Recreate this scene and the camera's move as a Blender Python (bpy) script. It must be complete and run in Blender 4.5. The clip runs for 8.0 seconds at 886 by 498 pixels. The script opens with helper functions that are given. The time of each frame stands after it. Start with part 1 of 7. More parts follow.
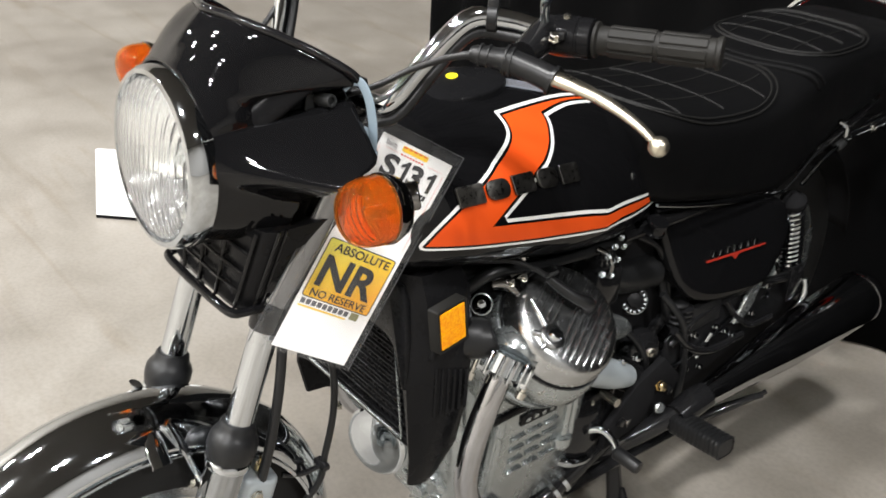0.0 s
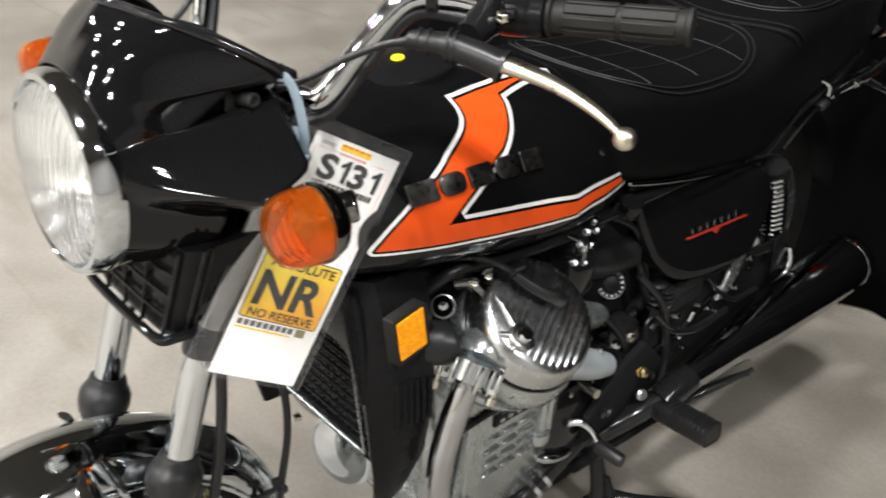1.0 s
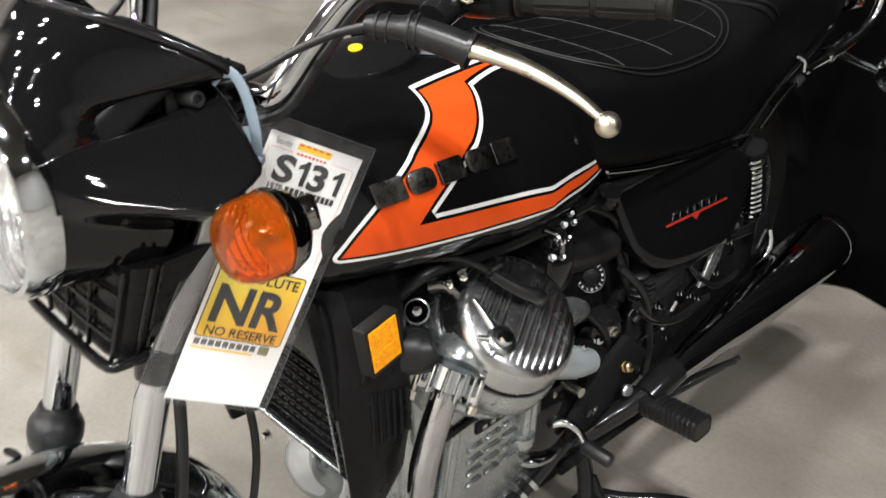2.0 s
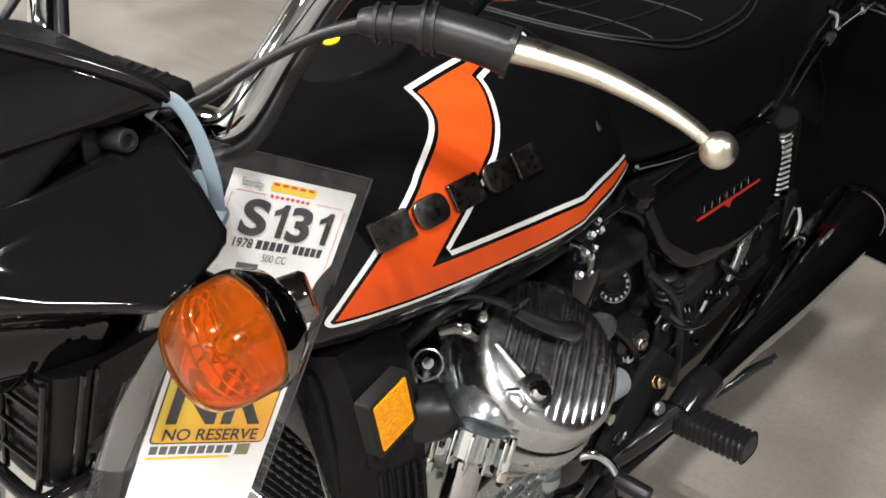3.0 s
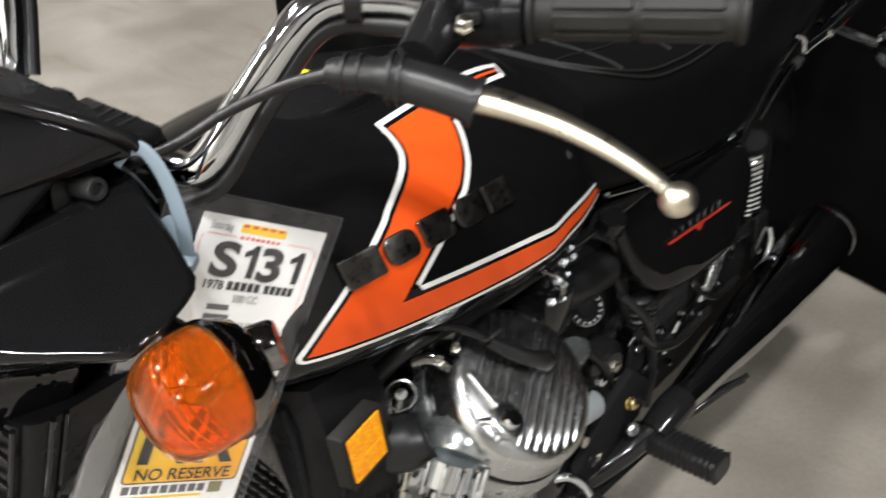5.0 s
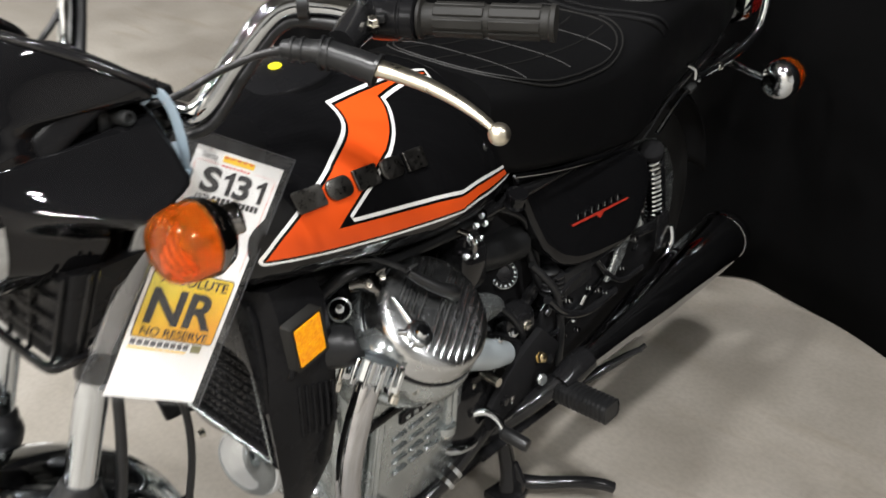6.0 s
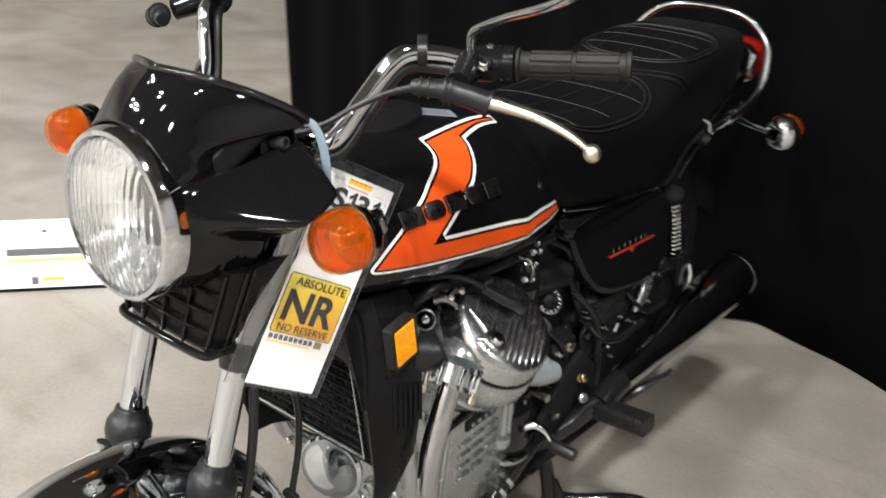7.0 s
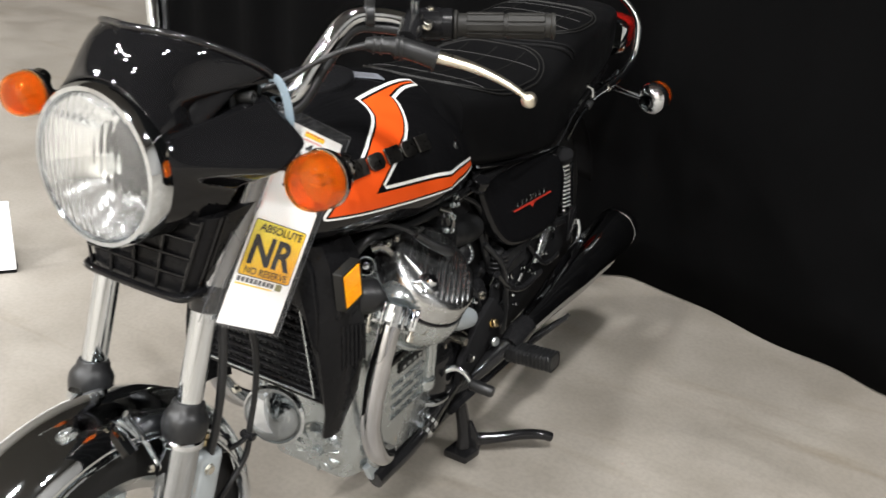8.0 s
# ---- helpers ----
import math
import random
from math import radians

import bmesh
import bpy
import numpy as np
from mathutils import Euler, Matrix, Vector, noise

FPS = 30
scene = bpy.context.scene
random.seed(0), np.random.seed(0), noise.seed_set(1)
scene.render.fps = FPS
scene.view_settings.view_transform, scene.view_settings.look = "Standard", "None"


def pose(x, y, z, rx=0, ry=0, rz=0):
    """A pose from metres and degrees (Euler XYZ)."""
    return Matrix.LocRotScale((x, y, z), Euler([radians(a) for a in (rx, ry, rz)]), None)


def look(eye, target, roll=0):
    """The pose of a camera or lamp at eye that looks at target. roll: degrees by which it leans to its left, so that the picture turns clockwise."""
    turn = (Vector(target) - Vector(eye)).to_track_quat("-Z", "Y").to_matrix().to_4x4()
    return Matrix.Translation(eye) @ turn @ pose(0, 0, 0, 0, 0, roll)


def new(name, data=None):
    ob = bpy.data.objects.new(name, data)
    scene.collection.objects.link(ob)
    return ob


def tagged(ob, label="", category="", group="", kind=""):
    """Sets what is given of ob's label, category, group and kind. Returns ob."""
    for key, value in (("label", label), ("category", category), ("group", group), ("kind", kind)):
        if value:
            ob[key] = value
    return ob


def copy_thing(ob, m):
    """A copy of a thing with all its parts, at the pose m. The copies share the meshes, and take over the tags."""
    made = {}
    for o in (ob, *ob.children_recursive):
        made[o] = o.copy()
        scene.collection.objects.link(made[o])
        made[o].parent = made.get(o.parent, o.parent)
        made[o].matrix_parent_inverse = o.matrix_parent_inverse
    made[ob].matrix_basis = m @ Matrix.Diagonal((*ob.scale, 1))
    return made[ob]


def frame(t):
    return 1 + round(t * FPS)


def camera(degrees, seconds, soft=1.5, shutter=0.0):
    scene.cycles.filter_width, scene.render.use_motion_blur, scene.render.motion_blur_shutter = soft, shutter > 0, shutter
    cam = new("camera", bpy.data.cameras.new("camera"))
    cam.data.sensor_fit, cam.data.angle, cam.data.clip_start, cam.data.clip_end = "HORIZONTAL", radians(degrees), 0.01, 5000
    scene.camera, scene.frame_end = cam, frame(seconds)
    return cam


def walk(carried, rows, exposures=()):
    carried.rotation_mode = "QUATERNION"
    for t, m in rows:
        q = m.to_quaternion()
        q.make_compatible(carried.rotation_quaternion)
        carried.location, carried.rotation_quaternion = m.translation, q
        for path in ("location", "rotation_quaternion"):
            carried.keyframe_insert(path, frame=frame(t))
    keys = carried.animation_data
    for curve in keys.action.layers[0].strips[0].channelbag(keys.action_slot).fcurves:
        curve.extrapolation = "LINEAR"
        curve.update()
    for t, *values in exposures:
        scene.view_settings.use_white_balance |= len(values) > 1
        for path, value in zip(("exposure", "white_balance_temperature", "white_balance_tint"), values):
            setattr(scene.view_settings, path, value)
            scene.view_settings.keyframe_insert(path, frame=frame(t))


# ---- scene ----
cam = camera(52.0, 8.0, soft=1.6, shutter=0.85)
METRES = 1.2415
START = pose(0.8626, -0.2314, 1.25, -27.918, -4.113, 50.122)
ROWS = [
    (0.0, 0.0, 0.0, 0.0, 0.0, 0.0, -0.0),
    (0.5, 0.0129, 0.0649, 0.0264, 0.63, -1.72, 1.04),
    (1.0, 0.0286, 0.0836, 0.0385, -1.12, -2.66, 2.79),
    (2.5, 0.019, 0.2498, 0.0829, -4.63, -4.56, 8.05),
    (3.0, 0.0064, 0.3132, 0.0964, -6.07, -6.29, 8.77),
    (3.5, 0.0001, 0.3231, 0.1015, -6.37, -7.32, 8.81),
    (4.0, -0.0002, 0.3315, 0.1063, -6.46, -7.37, 8.9),
    (4.5, 0.0024, 0.3394, 0.108, -6.4, -7.13, 8.95),
    (5.0, 0.0151, 0.3076, 0.1136, -7.33, -5.98, 8.98),
    (6.5, -0.0091, -0.0146, 0.0219, -6.6, 0.09, 5.89),
    (7.0, -0.0961, -0.0537, -0.0061, -9.07, 1.37, 7.15),
    (7.5, -0.1712, -0.0986, -0.0408, -16.37, -0.16, 9.43),
    (8.0, -0.2186, -0.1242, -0.044, -18.34, -0.54, 9.72),
]
path = [(t, START @ pose(METRES * x, METRES * y, METRES * z, 90 + pitch, roll, yaw)) for t, x, y, z, yaw, pitch, roll in ROWS]
path += [(1.2, look((0.795, -0.123, 1.242), (-0.438, 1.084, 0.231), 2.9)), (5.2, look((0.598, 0.027, 1.207), (-0.468, 1.346, 0.147), 0.0)), (2.3, look((0.689, -0.044, 1.207), (-0.488, 1.194, 0.167), -0.3)), (6.3, look((0.855, -0.202, 1.274), (-0.262, 1.150, 0.313), 2.7))]
walk(cam, sorted(path, key=lambda row: row[0]), [(0.0, -0.04), (5.2, -0.04), (6.5, -0.04), (8.0, 0.10)])

# ---- light ----
world = bpy.data.worlds.new("hall_air")
scene.world = world
world.use_nodes = True
world.node_tree.nodes["Background"].inputs[0].default_value = (1.0, 0.93, 0.84, 1)
world.node_tree.nodes["Background"].inputs[1].default_value = 0.065
LAMP_WATTS = 705.0
scene.view_settings.exposure = 0.0


# ---- materials ----
def mat(name, colour, rough=0.5, metal=0.0, coat=0.0, trans=0.0, ior=1.5, vary=0.0, scale=20.0, bump=0.0, bump_scale=200.0, rough_vary=0.0, sheen=0.0, spec=0.5):
    m = bpy.data.materials.new(name)
    m.use_nodes = True
    nt = m.node_tree
    b = nt.nodes["Principled BSDF"]
    b.inputs["Base Color"].default_value = (*colour, 1)
    b.inputs["Roughness"].default_value = rough
    b.inputs["Metallic"].default_value = metal
    b.inputs["Coat Weight"].default_value = coat
    b.inputs["Coat Roughness"].default_value = 0.03
    b.inputs["Transmission Weight"].default_value = trans
    b.inputs["IOR"].default_value = ior
    b.inputs["Sheen Weight"].default_value = sheen
    b.inputs["Specular IOR Level"].default_value = spec
    co = nt.nodes.new("ShaderNodeTexCoord")
    if vary or rough_vary:
        n = nt.nodes.new("ShaderNodeTexNoise")
        n.inputs["Scale"].default_value = scale
        n.inputs["Detail"].default_value = 6
        n.inputs["Roughness"].default_value = 0.65
        nt.links.new(co.outputs["Object"], n.inputs["Vector"])
        if vary:
            mix = nt.nodes.new("ShaderNodeMix")
            mix.data_type = "RGBA"
            mix.inputs["A"].default_value = (*[c * (1 - vary) for c in colour], 1)
            mix.inputs["B"].default_value = (*[min(1, c * (1 + vary)) for c in colour], 1)
            nt.links.new(n.outputs["Fac"], mix.inputs["Factor"])
            nt.links.new(mix.outputs["Result"], b.inputs["Base Color"])
        if rough_vary:
            r = nt.nodes.new("ShaderNodeMapRange")
            r.inputs["From Min"].default_value, r.inputs["From Max"].default_value = 0.3, 0.7
            r.inputs["To Min"].default_value, r.inputs["To Max"].default_value = max(0.01, rough - rough_vary), min(1, rough + rough_vary)
            nt.links.new(n.outputs["Fac"], r.inputs["Value"])
            nt.links.new(r.outputs["Result"], b.inputs["Roughness"])
    if bump:
        k = nt.nodes.new("ShaderNodeTexNoise")
        k.inputs["Scale"].default_value = bump_scale
        k.inputs["Detail"].default_value = 3
        nt.links.new(co.outputs["Object"], k.inputs["Vector"])
        bp = nt.nodes.new("ShaderNodeBump")
        bp.inputs["Strength"].default_value = bump
        bp.inputs["Distance"].default_value = 0.001
        nt.links.new(k.outputs["Fac"], bp.inputs["Height"])
        nt.links.new(bp.outputs["Normal"], b.inputs["Normal"])
    return m


M_BLACK = mat("black_gloss_paint", (0.0042, 0.0042, 0.0046), 0.03, coat=0.38, rough_vary=0.012, scale=8, spec=0.10)
M_FRAME = mat("black_frame_paint", (0.0085, 0.0085, 0.0090), 0.13, coat=0.35, rough_vary=0.06, scale=25, bump=0.18, bump_scale=70, spec=0.2)
M_PLASTIC = mat("black_moulded_plastic", (0.0062, 0.0062, 0.0067), 0.27, bump=0.10, bump_scale=900, rough_vary=0.1, scale=12, spec=0.10)
M_RUBBER = mat("black_rubber", (0.0088, 0.0090, 0.0094), 0.36, bump=0.12, bump_scale=500, rough_vary=0.10, scale=30, spec=0.32)
M_GRIP = mat("worn_grey_rubber", (0.0095, 0.0090, 0.0078), 0.6, vary=0.2, bump=0.15, bump_scale=600, spec=0.3)
M_VINYL = mat("black_seat_vinyl", (0.0034, 0.0034, 0.0036), 0.46, bump=0.3, bump_scale=700, rough_vary=0.08, scale=14, spec=0.05)
M_SEAM = mat("grey_seam_piping", (0.0090, 0.0088, 0.0084), 0.5, spec=0.2)
M_CHROME = mat("chrome_plate", (0.61, 0.64, 0.665), 0.05, metal=1.0, rough_vary=0.04, scale=18)
M_CHROME_OLD = mat("aged_chrome", (0.39, 0.41, 0.43), 0.07, metal=1.0, vary=0.12, rough_vary=0.05, scale=60, bump=0.05, bump_scale=120)
# ordinary chrome, its colour lowered to imitate dark reflections on pipe and muffler
M_CHROME_DARK = mat("chrome_dimmed", (0.46, 0.465, 0.48), 0.05, metal=1.0, rough_vary=0.03, scale=14)
M_LEVER = mat("satin_alloy_lever", (0.60, 0.555, 0.45), 0.32, metal=1.0, vary=0.12, rough_vary=0.08, scale=70)
M_ALLOY = mat("cast_alloy", (0.41, 0.437, 0.435), 0.24, metal=0.85, vary=0.10, rough_vary=0.08, scale=35, bump=0.05, bump_scale=300)
M_POLISH = mat("buffed_alloy", (0.52, 0.532, 0.535), 0.24, metal=1.0, vary=0.10, rough_vary=0.05, scale=45, bump=0.03, bump_scale=200)
M_DULL = mat("dull_grey_alloy", (0.40, 0.44, 0.46), 0.42, metal=0.45, vary=0.15, rough_vary=0.1, scale=40, bump=0.15, bump_scale=400)
M_STEEL = mat("zinc_bolt", (0.60, 0.58, 0.52), 0.25, metal=1.0)
M_BRASS = mat("brass_bolt", (0.70, 0.56, 0.32), 0.25, metal=1.0)
M_EMBLEM = mat("tarnished_emblem_metal", (0.125, 0.12, 0.112), 0.32, metal=1.0, vary=0.4, rough_vary=0.1, scale=120)
M_ORANGE = mat("orange_decal", (0.64, 0.071, 0.009), 0.36, coat=0.06, vary=0.04, scale=6, spec=0.18)
M_WHITE = mat("white_pinstripe", (0.74, 0.74, 0.72), 0.32, coat=0.3)
M_AMBER = mat("amber_lens", (0.80, 0.265, 0.030), 0.04, trans=0.965, ior=1.32)
M_AMBERCORE = mat("silvered_signal_bowl", (0.62, 0.62, 0.61), 0.16, metal=0.9, bump=0.35, bump_scale=90)
M_RED = mat("red_lens", (0.45, 0.012, 0.008), 0.1, trans=0.3)
M_REDLINE = mat("red_badge_paint", (0.30, 0.022, 0.012), 0.35)
M_BULBGLASS = mat("clear_bulb_glass", (0.95, 0.95, 0.95), 0.02, trans=1.0, ior=1.3)
M_SILVERED = mat("silvered_reflector", (0.86, 0.87, 0.88), 0.07, metal=1.0, vary=0.04, scale=26, bump=0.25, bump_scale=40)
M_PAPER = mat("white_paper", (0.84, 0.84, 0.83), 0.45, vary=0.02, scale=10)
M_YELLOW = mat("yellow_print", (0.86, 0.56, 0.03), 0.4, vary=0.1, scale=12)
M_INK = mat("black_ink", (0.012, 0.012, 0.014), 0.4)
M_GREYINK = mat("grey_ink", (0.10, 0.10, 0.11), 0.5)
M_REDINK = mat("red_ink", (0.62, 0.06, 0.03), 0.45)
M_OLIVE = mat("olive_ink", (0.22, 0.21, 0.10), 0.45)
M_TIE = mat("blue_grey_nylon", (0.17, 0.22, 0.26), 0.35, vary=0.06, scale=60)
M_FORKCOVER = mat("grey_fork_cover", (0.27, 0.275, 0.285), 0.24, metal=1.0)
# shaded copy of the chrome: the dark it mirrors is in its colour
M_BOSS = mat("chrome_dark_reflecting", (0.24, 0.235, 0.23), 0.08, metal=1.0, rough_vary=0.03, scale=40)
M_WELD = mat("cloudy_vinyl_weld", (0.045, 0.046, 0.050), 0.28, spec=0.5)
# lightless black: deep shade put into the colour of inner plates and parts
M_CAVITY = mat("shade_black", (0.0100, 0.0100, 0.0106), 0.8, vary=0.3, scale=15, spec=0.03)
M_TYRE = mat("tyre_rubber", (0.008, 0.008, 0.008), 0.7, bump=0.3, bump_scale=300, spec=0.3)
M_FACTORYGREY = mat("grey_moulded_plug", (0.017, 0.0175, 0.0175), 0.45, spec=0.3)
M_YELLOWDOT = mat("yellow_sticker", (0.78, 0.68, 0.02), 0.4)
M_LABEL = mat("silver_grey_label", (0.13, 0.14, 0.16), 0.35)
M_BOARD = mat("white_coated_board", (0.82, 0.82, 0.81), 0.35, vary=0.03, scale=5)
M_WALL = mat("grey_fill_wall", (0.33, 0.32, 0.305), 0.8, vary=0.06, scale=2)
M_PALEWALL = mat("pale_bounce_wall", (0.50, 0.47, 0.42), 0.8, vary=0.06, scale=2)
M_CEIL = mat("dark_hall_ceiling", (0.07, 0.066, 0.061), 0.9, vary=0.1, scale=2)
M_HOUSING = mat("lamp_housing_white", (0.7, 0.7, 0.7), 0.5)


def node_material(name):
    m = bpy.data.materials.new(name)
    m.use_nodes = True
    return m, m.node_tree, m.node_tree.nodes["Principled BSDF"]


def make_reflector_material():
    m, nt, b = node_material("amber_prism_reflector")
    co = nt.nodes.new("ShaderNodeTexCoord")
    v = nt.nodes.new("ShaderNodeTexVoronoi")
    v.inputs["Scale"].default_value = 420
    nt.links.new(co.outputs["Object"], v.inputs["Vector"])
    ramp = nt.nodes.new("ShaderNodeValToRGB")
    ramp.color_ramp.elements[0].color = (0.78, 0.20, 0.0005, 1)
    ramp.color_ramp.elements[1].color = (0.99, 0.47, 0.001, 1)
    nt.links.new(v.outputs["Color"], ramp.inputs["Fac"])
    nt.links.new(ramp.outputs["Color"], b.inputs["Base Color"])
    bp = nt.nodes.new("ShaderNodeBump")
    bp.inputs["Strength"].default_value, bp.inputs["Distance"].default_value = 0.6, 0.001
    nt.links.new(v.outputs["Distance"], bp.inputs["Height"])
    nt.links.new(bp.outputs["Normal"], b.inputs["Normal"])
    b.inputs["Roughness"].default_value = 0.3
    b.inputs["Coat Weight"].default_value = 0.15
    b.inputs["Specular IOR Level"].default_value = 0.25
    return m


def make_lens_material():
    m, nt, b = node_material("fluted_headlight_glass")
    co = nt.nodes.new("ShaderNodeTexCoord")
    w = nt.nodes.new("ShaderNodeTexWave")
    w.wave_type, w.bands_direction = "BANDS", "X"
    w.inputs["Scale"].default_value = 30
    w.inputs["Distortion"].default_value = 1.2
    w.inputs["Detail"].default_value = 1
    nt.links.new(co.outputs["Object"], w.inputs["Vector"])
    w2 = nt.nodes.new("ShaderNodeTexWave")
    w2.wave_type, w2.bands_direction = "BANDS", "Z"
    w2.inputs["Scale"].default_value = 5.5
    w2.inputs["Distortion"].default_value = 2.5
    nt.links.new(co.outputs["Object"], w2.inputs["Vector"])
    add = nt.nodes.new("ShaderNodeMath")
    add.operation = "ADD"
    nt.links.new(w.outputs["Fac"], add.inputs[0])
    nt.links.new(w2.outputs["Fac"], add.inputs[1])
    bp = nt.nodes.new("ShaderNodeBump")
    bp.inputs["Strength"].default_value, bp.inputs["Distance"].default_value = 0.22, 0.002
    nt.links.new(add.outputs[0], bp.inputs["Height"])
    nt.links.new(bp.outputs["Normal"], b.inputs["Normal"])
    b.inputs["Base Color"].default_value = (0.97, 0.98, 0.97, 1)
    b.inputs["Roughness"].default_value = 0.04
    b.inputs["Transmission Weight"].default_value = 0.98
    b.inputs["IOR"].default_value = 1.45
    return m


def make_sleeve_material():
    m = bpy.data.materials.new("clear_vinyl_sleeve")
    m.use_nodes = True
    nt = m.node_tree
    nt.nodes.clear()
    out = nt.nodes.new("ShaderNodeOutputMaterial")
    tr = nt.nodes.new("ShaderNodeBsdfTransparent")
    tr.inputs["Color"].default_value = (0.985, 0.985, 0.985, 1)
    gl = nt.nodes.new("ShaderNodeBsdfGlossy")
    gl.inputs["Roughness"].default_value = 0.18
    gl.inputs["Color"].default_value = (0.9, 0.9, 0.9, 1)
    mix = nt.nodes.new("ShaderNodeMixShader")
    mix.inputs["Fac"].default_value = 0.02
    haze = nt.nodes.new("ShaderNodeBsdfDiffuse")
    haze.inputs["Color"].default_value = (0.80, 0.82, 0.84, 1)
    bloom = nt.nodes.new("ShaderNodeMixShader")
    noise = nt.nodes.new("ShaderNodeTexNoise")
    noise.inputs["Scale"].default_value = 18
    spread = nt.nodes.new("ShaderNodeMapRange")
    spread.inputs["From Min"].default_value, spread.inputs["From Max"].default_value = 0.3, 0.7
    spread.inputs["To Min"].default_value, spread.inputs["To Max"].default_value = 0.004, 0.028
    nt.links.new(noise.outputs["Fac"], spread.inputs["Value"])
    nt.links.new(spread.outputs["Result"], bloom.inputs["Fac"])
    nt.links.new(tr.outputs[0], mix.inputs[1])
    nt.links.new(gl.outputs[0], mix.inputs[2])
    nt.links.new(mix.outputs[0], bloom.inputs[1])
    nt.links.new(haze.outputs[0], bloom.inputs[2])
    nt.links.new(bloom.outputs[0], out.inputs["Surface"])
    return m


def make_floor_material():
    m, nt, b = node_material("worn_concrete")
    co = nt.nodes.new("ShaderNodeTexCoord")

    def noise_at(scale, detail, distortion=0.0):
        n = nt.nodes.new("ShaderNodeTexNoise")
        n.inputs["Scale"].default_value, n.inputs["Detail"].default_value = scale, detail
        n.inputs["Distortion"].default_value = distortion
        nt.links.new(co.outputs["Object"], n.inputs["Vector"])
        return n

    big, mid, fine = noise_at(0.9, 5, 0.6), noise_at(5, 6, 0.3), noise_at(90, 4)
    ramp = nt.nodes.new("ShaderNodeValToRGB")
    ramp.color_ramp.elements[0].position, ramp.color_ramp.elements[0].color = 0.32, (0.182, 0.164, 0.140, 1)
    ramp.color_ramp.elements[1].position, ramp.color_ramp.elements[1].color = 0.70, (0.282, 0.261, 0.229, 1)
    nt.links.new(big.outputs["Fac"], ramp.inputs["Fac"])
    r2 = nt.nodes.new("ShaderNodeValToRGB")
    r2.color_ramp.elements[0].position, r2.color_ramp.elements[0].color = 0.30, (0.80, 0.79, 0.77, 1)
    r2.color_ramp.elements[1].position, r2.color_ramp.elements[1].color = 0.62, (1, 1, 1, 1)
    nt.links.new(mid.outputs["Fac"], r2.inputs["Fac"])
    mul = nt.nodes.new("ShaderNodeMix")
    mul.data_type, mul.blend_type = "RGBA", "MULTIPLY"
    mul.inputs["Factor"].default_value = 1.0
    nt.links.new(ramp.outputs["Color"], mul.inputs["A"])
    nt.links.new(r2.outputs["Color"], mul.inputs["B"])
    r3 = nt.nodes.new("ShaderNodeValToRGB")
    r3.color_ramp.elements[0].position, r3.color_ramp.elements[0].color = 0.35, (0.90, 0.90, 0.90, 1)
    r3.color_ramp.elements[1].position, r3.color_ramp.elements[1].color = 0.6, (1, 1, 1, 1)
    nt.links.new(fine.outputs["Fac"], r3.inputs["Fac"])
    mul2 = nt.nodes.new("ShaderNodeMix")
    mul2.data_type, mul2.blend_type = "RGBA", "MULTIPLY"
    mul2.inputs["Factor"].default_value = 1.0
    nt.links.new(mul.outputs["Result"], mul2.inputs["A"])
    nt.links.new(r3.outputs["Color"], mul2.inputs["B"])
    mp = nt.nodes.new("ShaderNodeMapping")
    mp.inputs["Scale"].default_value, mp.inputs["Rotation"].default_value = (0.5, 3.2, 1.0), (0, 0, 0.6)
    nt.links.new(co.outputs["Object"], mp.inputs["Vector"])
    scuff = noise_at(2.2, 8, 1.2)
    nt.links.new(mp.outputs["Vector"], scuff.inputs["Vector"])
    r4 = nt.nodes.new("ShaderNodeValToRGB")
    r4.color_ramp.elements[0].position, r4.color_ramp.elements[0].color = 0.57, (1, 1, 1, 1)
    r4.color_ramp.elements[1].position, r4.color_ramp.elements[1].color = 0.76, (0.84, 0.80, 0.74, 1)
    nt.links.new(scuff.outputs["Fac"], r4.inputs["Fac"])
    mul3 = nt.nodes.new("ShaderNodeMix")
    mul3.data_type, mul3.blend_type = "RGBA", "MULTIPLY"
    mul3.inputs["Factor"].default_value = 1.0
    nt.links.new(mul2.outputs["Result"], mul3.inputs["A"])
    nt.links.new(r4.outputs["Color"], mul3.inputs["B"])
    nt.links.new(mul3.outputs["Result"], b.inputs["Base Color"])
    rr = nt.nodes.new("ShaderNodeMapRange")
    rr.inputs["To Min"].default_value, rr.inputs["To Max"].default_value = 0.38, 0.62
    nt.links.new(mid.outputs["Fac"], rr.inputs["Value"])
    nt.links.new(rr.outputs["Result"], b.inputs["Roughness"])
    bp = nt.nodes.new("ShaderNodeBump")
    bp.inputs["Strength"].default_value, bp.inputs["Distance"].default_value = 0.25, 0.002
    nt.links.new(fine.outputs["Fac"], bp.inputs["Height"])
    nt.links.new(bp.outputs["Normal"], b.inputs["Normal"])
    return m


